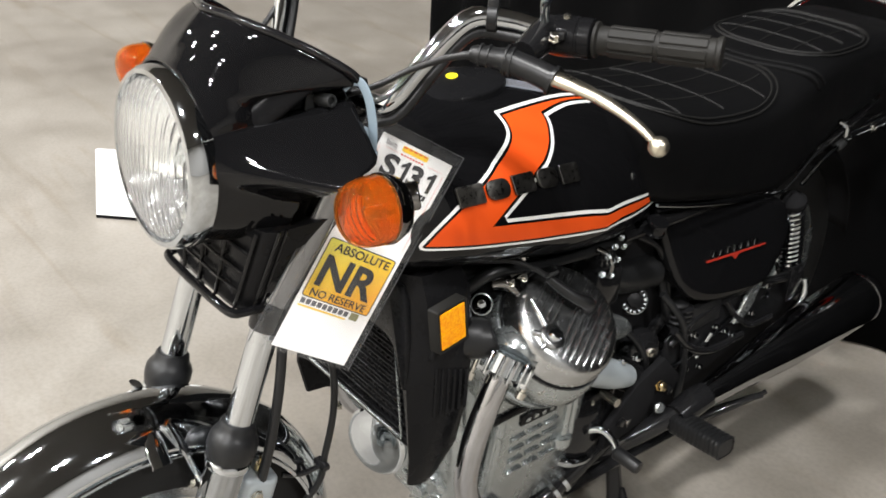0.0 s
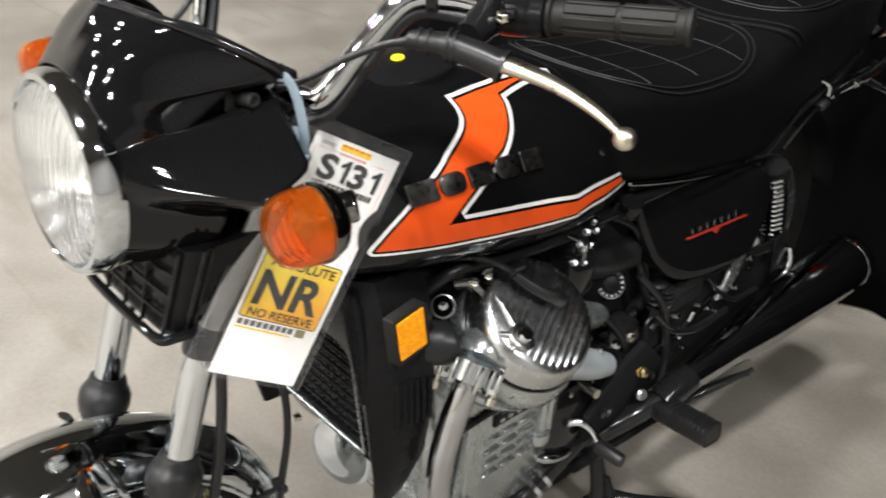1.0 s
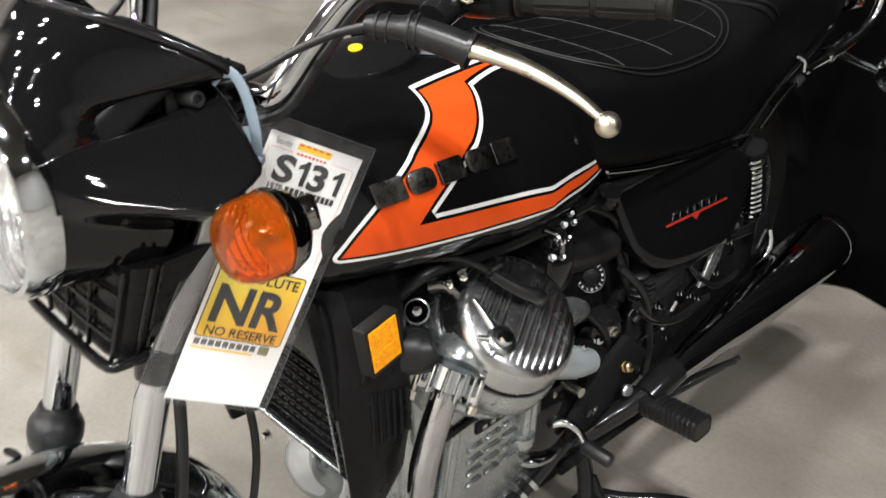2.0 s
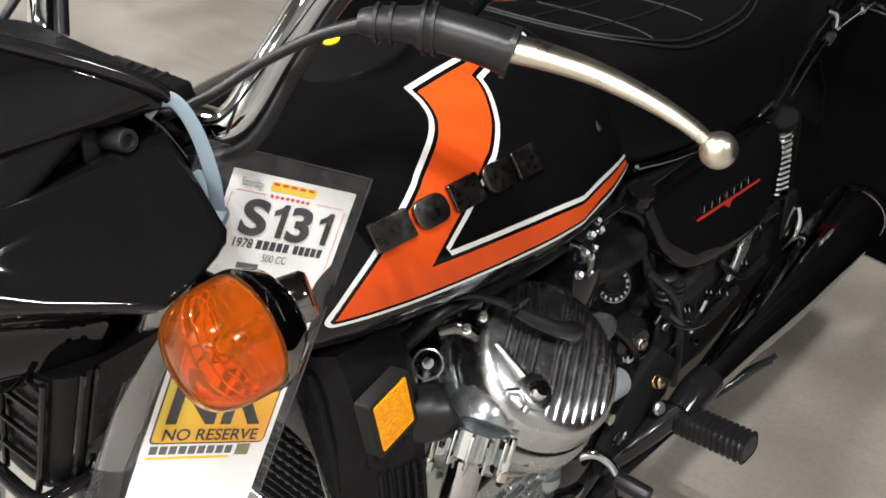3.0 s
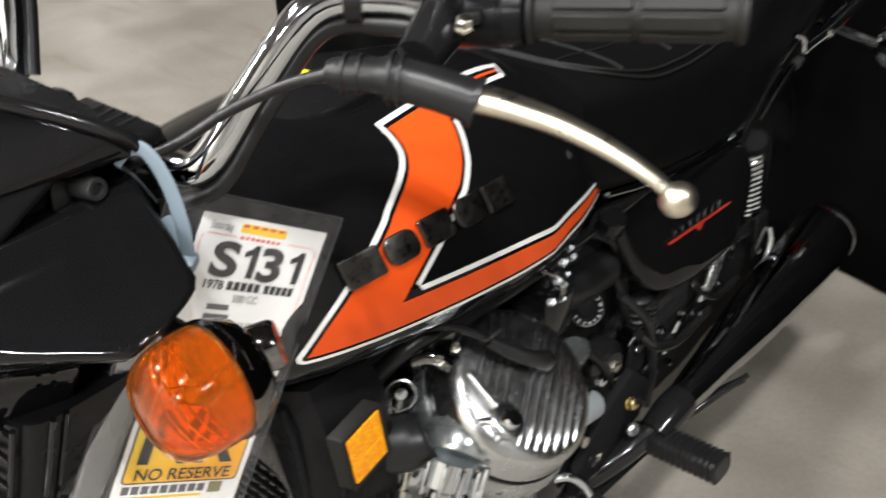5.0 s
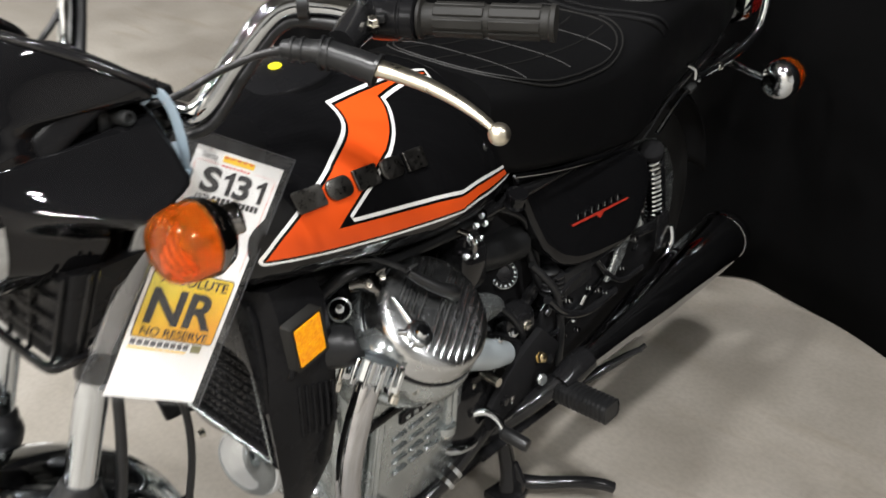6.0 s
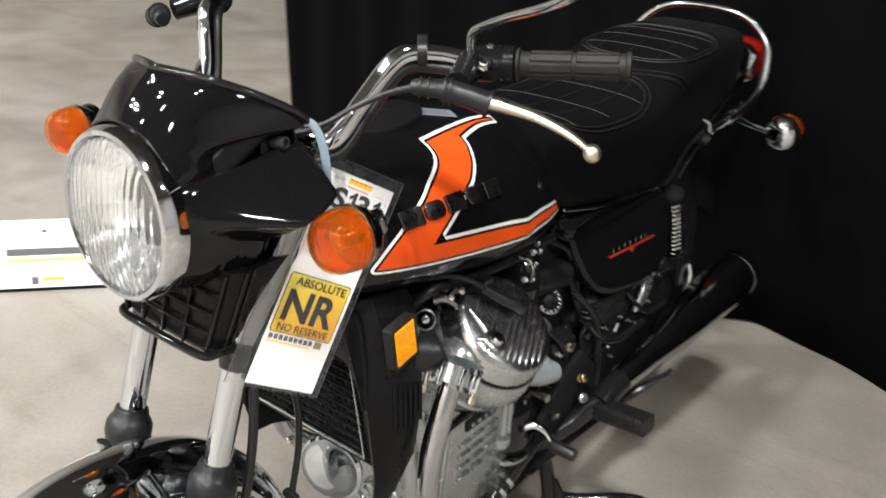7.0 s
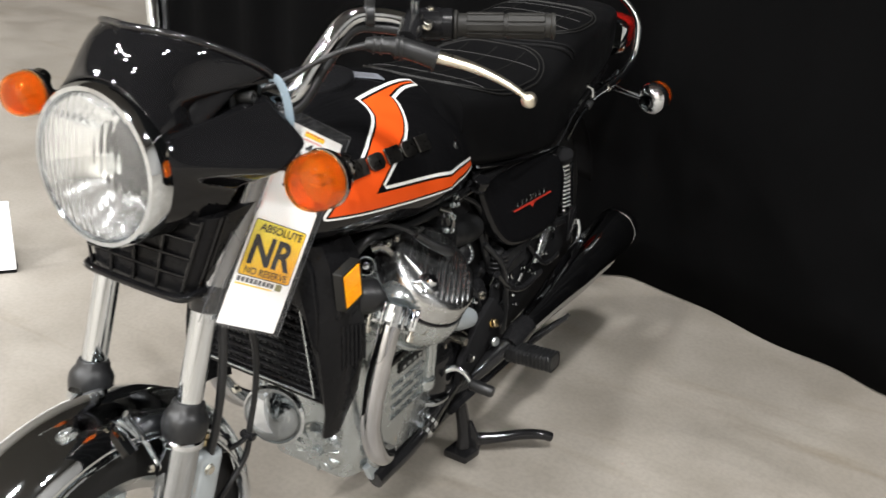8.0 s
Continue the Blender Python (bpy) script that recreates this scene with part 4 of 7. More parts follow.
    mr = part("mirror", sweep([(-0.218, 0.435, 1.036), (-0.220, 0.427, 1.054), (-0.228, 0.420, 1.070), (-0.256, 0.405, 1.084), (-0.300, 0.381, 1.102), (-0.400, 0.325, 1.140), (-0.52, 0.265, 1.208)], 0.0052, 12, 5), M_CHROME, BIKE, "chrome mirror arm on the far side of the handlebar")
    part("mirror_head", lathe([(0.001, 0.018), (0.03, 0.014), (0.052, 0.004), (0.056, -0.004), (0.052, -0.006), (0.001, -0.006)], basis((-0.55, 0.255, 1.258), (0, -1, 0.1)), 40, 0.8), M_CHROME, mr)


make_handlebar()


# ---- fuel tank ----
TANK_Y = [0.33, 0.38, 0.45, 0.55, 0.65, 0.75, 0.83, 0.88]
TANK_W = [0.095, 0.134, 0.154, 0.168, 0.172, 0.158, 0.134, 0.114]
TANK_MID = [0.765, 0.755, 0.748, 0.738, 0.722, 0.704, 0.692, 0.686]
TANK_TOP = [0.845, 0.868, 0.882, 0.886, 0.880, 0.858, 0.822, 0.79]
TANK_LOW = [0.715, 0.69, 0.675, 0.660, 0.644, 0.632, 0.628, 0.636]


def tank_at(y, a):
    w, zm, zt, zb = (curve1(TANK_Y, v, y) for v in (TANK_W, TANK_MID, TANK_TOP, TANK_LOW))
    c, s = math.cos(a), math.sin(a)
    if s >= 0:
        return Vector((w * c, y, zm + (zt - zm) * s))
    p = 2 / 2.6
    return Vector((math.copysign(w * abs(c) ** p, c), y, zm - (zm - zb) * abs(s) ** p))


def on_tank(y, s, lift=0.0):
    """The place on the tank's left side at y, with s metres up its flank, lifted off the surface."""
    a = s / 0.13
    p = tank_at(y, a)
    n = (tank_at(y + 0.002, a) - tank_at(y - 0.002, a)).cross(tank_at(y, a + 0.01) - tank_at(y, a - 0.01)).normalized()
    if n.x * math.cos(a) + n.z * math.sin(a) < 0:
        n = -n
    return p + lift * n, n


def stripe_outline():
    """The orange stripe's outline on the flank: pieces between its corners."""
    pieces = [
        [(0.3925, -0.006), (0.413, -0.0065), (0.4385, -0.008), (0.466, -0.0088), (0.508, -0.0095), (0.555, -0.0100), (0.603, -0.0078), (0.650, -0.0070), (0.700, -0.0082)],
        [(0.700, -0.0082), (0.707, -0.0050)],
        [(0.707, -0.0050), (0.739, 0.0005), (0.780, 0.0018), (0.840, 0.0024), (0.874, 0.0024)],
        [(0.874, 0.0024), (0.874, 0.0115)],
        [(0.874, 0.0115), (0.842, 0.0118), (0.777, 0.0133), (0.739, 0.0122), (0.701, 0.0080)],
        [(0.701, 0.0080), (0.695, 0.0074)],
        [(0.695, 0.0074), (0.644, 0.0105), (0.600, 0.0110), (0.557, 0.0108), (0.525, 0.0112), (0.4823, 0.0122)],
        [(0.4823, 0.0122), (0.4992, 0.0272), (0.522, 0.0432), (0.566, 0.0708), (0.579, 0.0780), (0.597, 0.0935), (0.608, 0.1080), (0.6155, 0.1218), (0.6178, 0.1330)],
        [(0.6178, 0.1330), (0.650, 0.1412), (0.686, 0.1486), (0.7400, 0.1552)],
        [(0.7400, 0.1552), (0.7415, 0.1578)],
        [(0.7415, 0.1578), (0.691, 0.1525), (0.625, 0.1440), (0.593, 0.1403), (0.5525, 0.1355)],
        [(0.5525, 0.1355), (0.5526, 0.1265), (0.5505, 0.1165), (0.5455, 0.1075), (0.533, 0.0964), (0.504, 0.0786), (0.4905, 0.0690), (0.4445, 0.0400), (0.413, 0.0170), (0.3925, -0.006)],
    ]
    out = []
    for piece in pieces:
        for p, _ in path_points([(a, b, 0) for a, b in piece], 10)[:-1]:
            out.append(Vector((p.x, p.y)))
    return out


def near_outline(p, outline):
    best = 9.0
    for a, b in zip(outline, outline[1:] + outline[:1]):
        d = b - a
        t = max(0.0, min(1.0, (p - a).dot(d) / max(d.length_squared, 1e-12)))
        best = min(best, (p - a - t * d).length)
    return best


def stripe_mesh(outline):
    bm = bmesh.new()
    face = bm.faces.new([bm.verts.new((p.x, p.y, 0)) for p in outline])
    bm.normal_update()
    bmesh.ops.triangulate(bm, faces=[face])
    for limit in (0.03, 0.016, 0.009):
        long = [e for e in bm.edges if e.calc_length() > limit]
        bmesh.ops.subdivide_edges(bm, edges=long, cuts=1)
        bmesh.ops.triangulate(bm, faces=bm.faces[:])
    for v in bm.verts:
        v.co = on_tank(v.co.x, v.co.y, 0.0007)[0]
    return bm


def outline_strip(outline, near, far):
    """A ribbon round the outline, between two distances from it."""
    n = len(outline)
    area = sum(a.x * b.y - b.x * a.y for a, b in zip(outline, outline[1:] + outline[:1]))
    sign = 1 if area > 0 else -1
    rows = []
    for i in range(n):
        a, b, c = outline[i - 1], outline[i], outline[(i + 1) % n]
        d1, d2 = (b - a).normalized(), (c - b).normalized()
        n1, n2 = Vector((d1.y, -d1.x)) * sign, Vector((d2.y, -d2.x)) * sign
        m = n1 + n2
        if m.length < 0.2:
            m = d1 - d2
        m.normalize()
        if i == 0:
            # the border runs round the tip in an arc
            for j in range(9):
                w = (n1 * (8 - j) + n2 * j).normalized() if n1.dot(n2) > -0.95 else n1
                rows.append((b + w * near, b + w * far))
            continue
        k = 1 / max(m.dot(n1), 0.42)
        p, q = b + m * near * k, b + m * far * k
        if near_outline(p, outline) > near * 0.96 and near_outline(q, outline) > far * 0.96:
            rows.append((p, q))
    bm = bmesh.new()
    vs = [(bm.verts.new(on_tank(p.x, p.y, 0.0008)[0]), bm.verts.new(on_tank(q.x, q.y, 0.0008)[0])) for p, q in rows]
    for (a, b), (c, d) in zip(vs, vs[1:] + vs[:1]):
        bm.faces.new((a, b, d, c))
    return bm


def make_tank():
    loops = []
    for k in range(57):
        y = 0.33 + 0.55 * k / 56
        loops.append([tank_at(y, 2 * math.pi * q / 96) for q in range(96)])
    tank = part("fuel_tank", loft(loops), M_BLACK, BIKE, "glossy black fuel tank with an orange stripe edged in white", 60)
    # lower seam
    for s in LEFT_RIGHT:
        pts = []
        for k in range(13):
            p = tank_at(0.36 + 0.49 * k / 12, radians(-58))
            pts.append((s * p.x, p.y, p.z))
        part("tank_seam", sweep(pts, 0.0035, 8, 2), M_BLACK, tank)
    outline = stripe_outline()
    orange, white = stripe_mesh(outline), outline_strip(outline, 0.0034, 0.0077)
    far_orange, far_white = orange.copy(), white.copy()
    part("tank_stripe", orange, M_ORANGE, tank, "bright orange flash decal", 80)
    part("stripe_border", white, M_WHITE, tank, "white pinstripe border", 80)
    for nm, bm, mt in (("tank_stripe", far_orange, M_ORANGE), ("stripe_border", far_white, M_WHITE)):
        for v in bm.verts:
            v.co.x = -v.co.x
        part(nm, bm, mt, tank)
    # emblem: five plain dark metal blocks
    for s in LEFT_RIGHT:
        for k in range(5):
            y, h = 0.4540 + 0.0398 * k, 0.0520 + 0.0022 * k
            p, n = on_tank(y, h, 0.0012)
            q, _ = on_tank(y + 0.01, h + 0.0006, 0.0012)
            m = basis(p, n, q - p)
            w, hh = (0.0385 if k == 0 else 0.0350), 0.0255
            shear = Matrix(((1, -0.12, 0, 0), (0, 1, 0, 0), (0, 0, 1, 0), (0, 0, 0, 1)))
            r = 0.0105 if k in (1, 3) else 0.0028
            body = slab(round_rect(w, hh, r, 5), 0.0042, m @ shear, 0.0013, 2)
            if s < 0:
                for v in body.verts:
                    v.co.x = -v.co.x
            part("emblem_block", body, M_EMBLEM, tank, "tarnished dark metal emblem block" if k == 0 and s > 0 else "", 30)
    # filler lid and labels on the crown
    lid = part("filler_cap", lathe([(0.0765, -0.014), (0.0765, 0.0105), (0.0752, 0.0130), (0.0725, 0.0142), (0.050, 0.0178), (0.030, 0.0205), (0.0, 0.0215)], basis((-0.002, 0.547, 0.8725), (0, -0.06, 1)), 64, 0.72), M_PLASTIC, tank, "low black plastic filler lid")
    part("yellow_mark", lathe([(0.0098, 0), (0.0098, 0.0012), (0.0, 0.0016)], basis((-0.004, 0.541, 0.8938), (0.05, -0.08, 1)), 24, 0.8), M_YELLOWDOT, lid, "small yellow sticker")
    label = slab(round_rect(0.062, 0.026, 0.002, 3), 0.0008, basis((0.035, 0.632, 0.8795), on_tank(0.632, 0.178)[1], (0.45, 0.9, 0)))
    lab = part("warning_label", label, M_LABEL, tank, "small silver-grey warning label")
    for k in range(3):
        b = slab([(-0.026, 0.0015 + 0.006 * k - 0.008), (0.02, 0.0015 + 0.006 * k - 0.008), (0.02, 0.004 + 0.006 * k - 0.008), (-0.026, 0.004 + 0.006 * k - 0.008)], 0.0012, basis((0.035, 0.632, 0.8795), on_tank(0.632, 0.178)[1], (0.45, 0.9, 0)))
        part("print_bar", b, M_GREYINK, lab)
    part("tank_screw", lathe([(0.005, 0), (0.005, 0.003), (0.003, 0.0045)], basis(*on_tank(0.806, 0.092)), 14), M_STEEL, tank)


make_tank()

# ---- seat and tail ----
SEAT_Y = [0.800, 0.86, 0.95, 1.08, 1.16, 1.22, 1.30, 1.42, 1.54, 1.62, 1.655]
SEAT_W = [0.128, 0.142, 0.150, 0.152, 0.152, 0.150, 0.146, 0.140, 0.130, 0.108, 0.080]
SEAT_LOW = [0.700, 0.682, 0.665, 0.642, 0.632, 0.628, 0.672, 0.715, 0.742, 0.765, 0.785]
SEAT_TOP = [0.838, 0.832, 0.818, 0.812, 0.820, 0.838, 0.862, 0.872, 0.876, 0.872, 0.856]


def seat_at(y, a):
    w, zb, zt = (curve1(SEAT_Y, v, y) for v in (SEAT_W, SEAT_LOW, SEAT_TOP))
    c, s = math.cos(a), math.sin(a)
    p = 0.46 if s > 0 else 0.22
    zm = zb + 0.62 * (zt - zb)
    flank = w * (1 - 0.05 * max(0.0, s))
    return Vector((math.copysign(flank * abs(c) ** p, c), y, zm + (zt - zm) * abs(s) ** p if s > 0 else zm - (zm - zb) * abs(s) ** p))


def seat_top(x, y, lift=0.0):
    w, zb, zt = (curve1(SEAT_Y, v, y) for v in (SEAT_W, SEAT_LOW, SEAT_TOP))
    zm = zb + 0.62 * (zt - zb)
    c = min(0.98, (abs(x) / w)) ** (1 / 0.46)
    return Vector((x, y, zm + (zt - zm) * math.sqrt(1 - c * c) ** 0.46 + lift))


def make_seat():
    loops = [[seat_at(0.8 + 0.855 * k / 60, 2 * math.pi * q / 72) for q in range(72)] for k in range(61)]
    seat = part("seat", loft(loops), M_VINYL, BIKE, "black vinyl dual seat with quilted stitching", 50)
    for s in LEFT_RIGHT:
        # lower trim strip
        strip = [Vector((s * (curve1(SEAT_Y, SEAT_W, y) - 0.001), y, curve1(SEAT_Y, SEAT_LOW, y) + 0.004)) for y in (0.85, 0.92, 1.0, 1.08, 1.16, 1.21)]
        part("trim_strip", sweep(strip, 0.0028, 8, 4, 1.4), M_CHROME_OLD, seat, "thin bright trim strip")
        rear = [Vector((s * (curve1(SEAT_Y, SEAT_W, y) - 0.002), y, curve1(SEAT_Y, SEAT_LOW, y) + 0.004)) for y in (1.215, 1.25, 1.29, 1.33)]
        part("trim_strip", sweep(rear, 0.0022, 8, 4), M_FRAME, seat)

    def seam(points, r=0.0017):
        part("stitched_seam", sweep([seat_top(x, y, 0.0006) for x, y in points], r, 6, 3), M_SEAM, seat)

    # rider's panel: a rounded outline, and a diamond quilt inside
    def oval(y0, y1, w):
        pts = []
        for k in range(33):
            a = 2 * math.pi * k / 32
            c, s = math.cos(a), math.sin(a)
            pts.append((math.copysign(w * abs(c) ** 0.6, c), (y0 + y1) / 2 + math.copysign((y1 - y0) / 2 * abs(s) ** 0.7, s)))
        return pts

    seam(oval(0.815, 1.206, 0.143))
    seam(oval(0.824, 1.197, 0.135))
    seam(oval(1.258, 1.490, 0.126))
    seam(oval(1.266, 1.482, 0.119))
    for y0, y1, w in ((0.824, 1.197, 0.132), (1.266, 1.482, 0.117)):
        m = (y0 + y1) / 2
        for k in range(3):
            y = y0 + (y1 - y0) * (0.18 + 0.31 * k)
            pts = [(-w + 2 * w * q / 20, y + 0.012 * math.cos(math.pi * q / 20 - math.pi / 2)) for q in range(21)]
            seam([p for p in pts if abs((p[1] - m) / ((y1 - y0) / 2)) ** 2.9 + abs(p[0] / w) ** 3.3 < 1], 0.0012)
        for x in (-0.066, 0.0, 0.066):
            pts = [(x, y0 + (y1 - y0) * q / 24) for q in range(25)]
            seam([p for p in pts if abs((p[1] - m) / ((y1 - y0) / 2)) ** 2.9 + abs(p[0] / w) ** 3.3 < 1], 0.0012)
    # raised lip between rider and pillion
    for dy, r in ((0.0, 0.0070), (0.016, 0.0050)):
        lip = [seat_top(x, 1.206 + dy + 0.040 * (x / 0.142) ** 2, -0.001) for x in (-0.146, -0.140, -0.125, -0.09, -0.045, 0, 0.045, 0.09, 0.125, 0.140, 0.146)]
        part("seat_lip", sweep(lip, [r * 0.4, r * 0.8] + [r] * 7 + [r * 0.8, r * 0.4], 10, 4), M_VINYL, seat)


make_seat()


def make_tail():
    rail = part("grab_rail", sweep([(0.150, 1.40, 0.700), (0.160, 1.52, 0.715), (0.166, 1.600, 0.745), (0.166, 1.625, 0.800), (0.150, 1.635, 0.850), (0.095, 1.640, 0.893), (0.0, 1.640, 0.905), (-0.095, 1.640, 0.893), (-0.150, 1.635, 0.850), (-0.166, 1.625, 0.800), (-0.166, 1.600, 0.745), (-0.160, 1.52, 0.715), (-0.150, 1.40, 0.700)], 0.0085, 14, 6), M_CHROME, BIKE, "chrome grab rail hooped round the tail")
    for s in LEFT_RIGHT:
        part("rail_bolt", hexbolt((s * 0.158, 1.47, 0.708), (s, 0, 0.2), 0.008, 0.008), M_STEEL, rail)
    cowl = part("tail_cowl", loft([[Vector((x * w, y, zc + z * h)) for x, z in round_rect(2, 2, 0.7, 6)] for y, w, zc, h in ((1.58, 0.105, 0.780, 0.060), (1.66, 0.100, 0.785, 0.055), (1.70, 0.092, 0.785, 0.050), (1.715, 0.080, 0.785, 0.042))]), M_BLACK, BIKE, "black tail piece behind the seat")
    lamp = part("tail_lamp", loft([[Vector((x * w, y, 0.790 + z * h)) for x, z in round_rect(2, 2, 0.5, 5)] for y, w, h in ((1.635, 0.128, 0.046), (1.70, 0.126, 0.046), (1.745, 0.118, 0.042), (1.760, 0.100, 0.034))]), M_RED, cowl, "wide red tail lamp lens")
    part("lamp_bezel", loft([[Vector((x * w, y, 0.790 + z * h)) for x, z in round_rect(2, 2, 0.5, 5)] for y, w, h in ((1.628, 0.124, 0.050), (1.636, 0.133, 0.051), (1.645, 0.133, 0.051), (1.650, 0.128, 0.046))]), M_CHROME, lamp)
    # rear mudguard and frame tubes
    hub = REAR_HUB
    loops = []
    for k in range(27):
        a = radians(10 + 128 * k / 26)
        way = Vector((0, math.cos(a), math.sin(a)))
        arc = []
        for i in range(13):
            u = -1 + 2 * i / 12
            arc.append(Vector((0.074 * math.sin(u * 1.4) / math.sin(1.4), hub.y, hub.z)) + (0.350 - 0.035 * (1 - math.cos(u * 1.4))) * way)
        loops.append(arc)
    guard = part("rear_mudguard", loft(loops, ring=False), M_CAVITY, BIKE, "black rear mudguard", 70)
    guard.modifiers.new("thickness", "SOLIDIFY").thickness = 0.002
    for s in LEFT_RIGHT:
        part("frame_tube", sweep([(s * 0.12, 0.80, 0.64), (s * 0.125, 1.0, 0.645), (s * 0.125, 1.2, 0.64), (s * 0.12, 1.40, 0.69), (s * 0.11, 1.56, 0.735)], 0.0125, 12, 4), M_FRAME, BIKE)
        part("frame_tube", sweep([(s * 0.10, 0.92, 0.36), (s * 0.11, 1.05, 0.48), (s * 0.12, 1.24, 0.645)], 0.0125, 12, 4), M_FRAME, BIKE)
        part("signal_bracket", sweep([(s * 0.10, 1.40, 0.715), (s * 0.115, 1.50, 0.705), (s * 0.10, 1.585, 0.692)], [0.010, 0.008, 0.009], 10, 4, 0.6), M_FRAME, BIKE)
        part("side_rod", sweep([(s * 0.148, 1.275, 0.628), (s * 0.150, 1.34, 0.672), (s * 0.150, 1.45, 0.708), (s * 0.148, 1.56, 0.728)], 0.0045, 8, 4), M_CHROME_OLD, BIKE)
        part("rod_clip", lathe([(0.0045, 0), (0.008, 0.003), (0.008, 0.020), (0.0045, 0.023)], basis((s * 0.150, 1.37, 0.682), (0, 0.9, 0.35)), 12), M_FACTORYGREY, BIKE)
        part("helmet_hook", sweep([(s * 0.145, 1.36, 0.735), (s * 0.154, 1.375, 0.725), (s * 0.155, 1.38, 0.705)], 0.005, 8, 4), M_CHROME, BIKE)


REAR_HUB = Vector((0, 1.395, 0.318))
make_tail()


def make_rear_wheel():
    m = basis(REAR_HUB, (1, 0, 0))
    wheel = part("rear_wheel", lathe([(0.195, -0.040), (0.226, -0.044), (0.232, -0.038), (0.212, -0.018), (0.206, 0), (0.212, 0.018), (0.232, 0.038), (0.226, 0.044), (0.195, 0.040), (0.190, 0.0)], m, 64, cap=False), M_ALLOY, BIKE, "bare alloy rear wheel rim")
    part("tyre", lathe([(0.224, -0.045), (0.255, -0.054), (0.286, -0.046), (0.302, -0.022), (0.305, 0), (0.302, 0.022), (0.286, 0.046), (0.255, 0.054), (0.224, 0.045)], m, 64, cap=False), M_TYRE, wheel, "black rubber rear tyre")
    part("wheel_hub", lathe([(0.04, -0.07), (0.075, -0.05), (0.075, 0.03), (0.05, 0.055), (0.03, 0.07)], m, 32), M_ALLOY, wheel)
    for k in range(5):
        a = 2 * math.pi * k / 5 + 0.3
        for w in (-0.16, 0.16):
            p = REAR_HUB + Vector((0, 0.06 * math.cos(a), 0.06 * math.sin(a)))
            q = REAR_HUB + Vector((0, 0.195 * math.cos(a + w), 0.195 * math.sin(a + w)))
            part("spoke", sweep([p, (p + q) / 2 + Vector((0.014, 0, 0)), q], 0.013, 8, 3, 0.4), M_DULL, wheel)
    for s in LEFT_RIGHT:
        arm = part("swing_arm", sweep([(s * 0.085, 0.90, 0.34), (s * 0.105, 1.05, 0.33), (s * 0.112, 1.25, 0.322), (s * 0.110, 1.41, 0.318)], [0.030, 0.026, 0.024, 0.024], 14, 4), M_FRAME, BIKE)
        part("axle_nut", hexbolt((s * 0.132, 1.395, 0.318), (s, 0, 0), 0.013, 0.014), M_STEEL, arm)
        # shock absorber
        a, b = Vector((s * 0.141, 1.272, 0.603)), Vector((s * 0.126, 1.390, 0.345))
        way = (b - a).normalized()
        shock = part("shock_absorber", sweep([a + way * 0.01, a + way * 0.15, b - way * 0.01], [0.012, 0.012, 0.016], 16, 3), M_CHROME_OLD, BIKE, "shock absorber with bright coil spring")
        n_turns, coil = 12, []
        ref = basis(a, way)
        for k in range(n_turns * 12 + 1):
            w = 2 * math.pi * k / 12
            coil.append(ref @ Vector((0.0205 * math.cos(w), 0.0205 * math.sin(w), 0.022 + 0.155 * k / (n_turns * 12))))
        part("coil_spring", sweep(coil, 0.0044, 8, 1), M_CHROME, shock, "bright steel coil spring")
        part("spring_collar", lathe([(0.013, 0.0), (0.020, 0.003), (0.024, 0.008), (0.024, 0.018), (0.018, 0.022)], ref, 24), M_CAVITY, shock)
        part("spring_seat", lathe([(0.018, 0.176), (0.025, 0.180), (0.025, 0.198), (0.020, 0.204), (0.018, 0.27)], ref, 24), M_FRAME, shock)
        for k in range(5):
            part("gaiter_ring", lathe([(0.018, 0.210 + 0.011 * k), (0.022, 0.213 + 0.011 * k), (0.022, 0.217 + 0.011 * k), (0.018, 0.220 + 0.011 * k)], ref, 20), M_RUBBER, shock)
        part("shock_bolt", hexbolt(b + Vector((s * 0.016, 0, 0)), (s, 0, 0), 0.009, 0.01), M_STEEL, shock)
    drive = part("final_drive", lathe([(0.03, -0.01), (0.07, 0.0), (0.085, 0.02), (0.08, 0.045), (0.05, 0.06)], basis(REAR_HUB + Vector((-0.07, 0, 0)), (-1, 0, 0)), 32), M_ALLOY, BIKE)


make_rear_wheel()


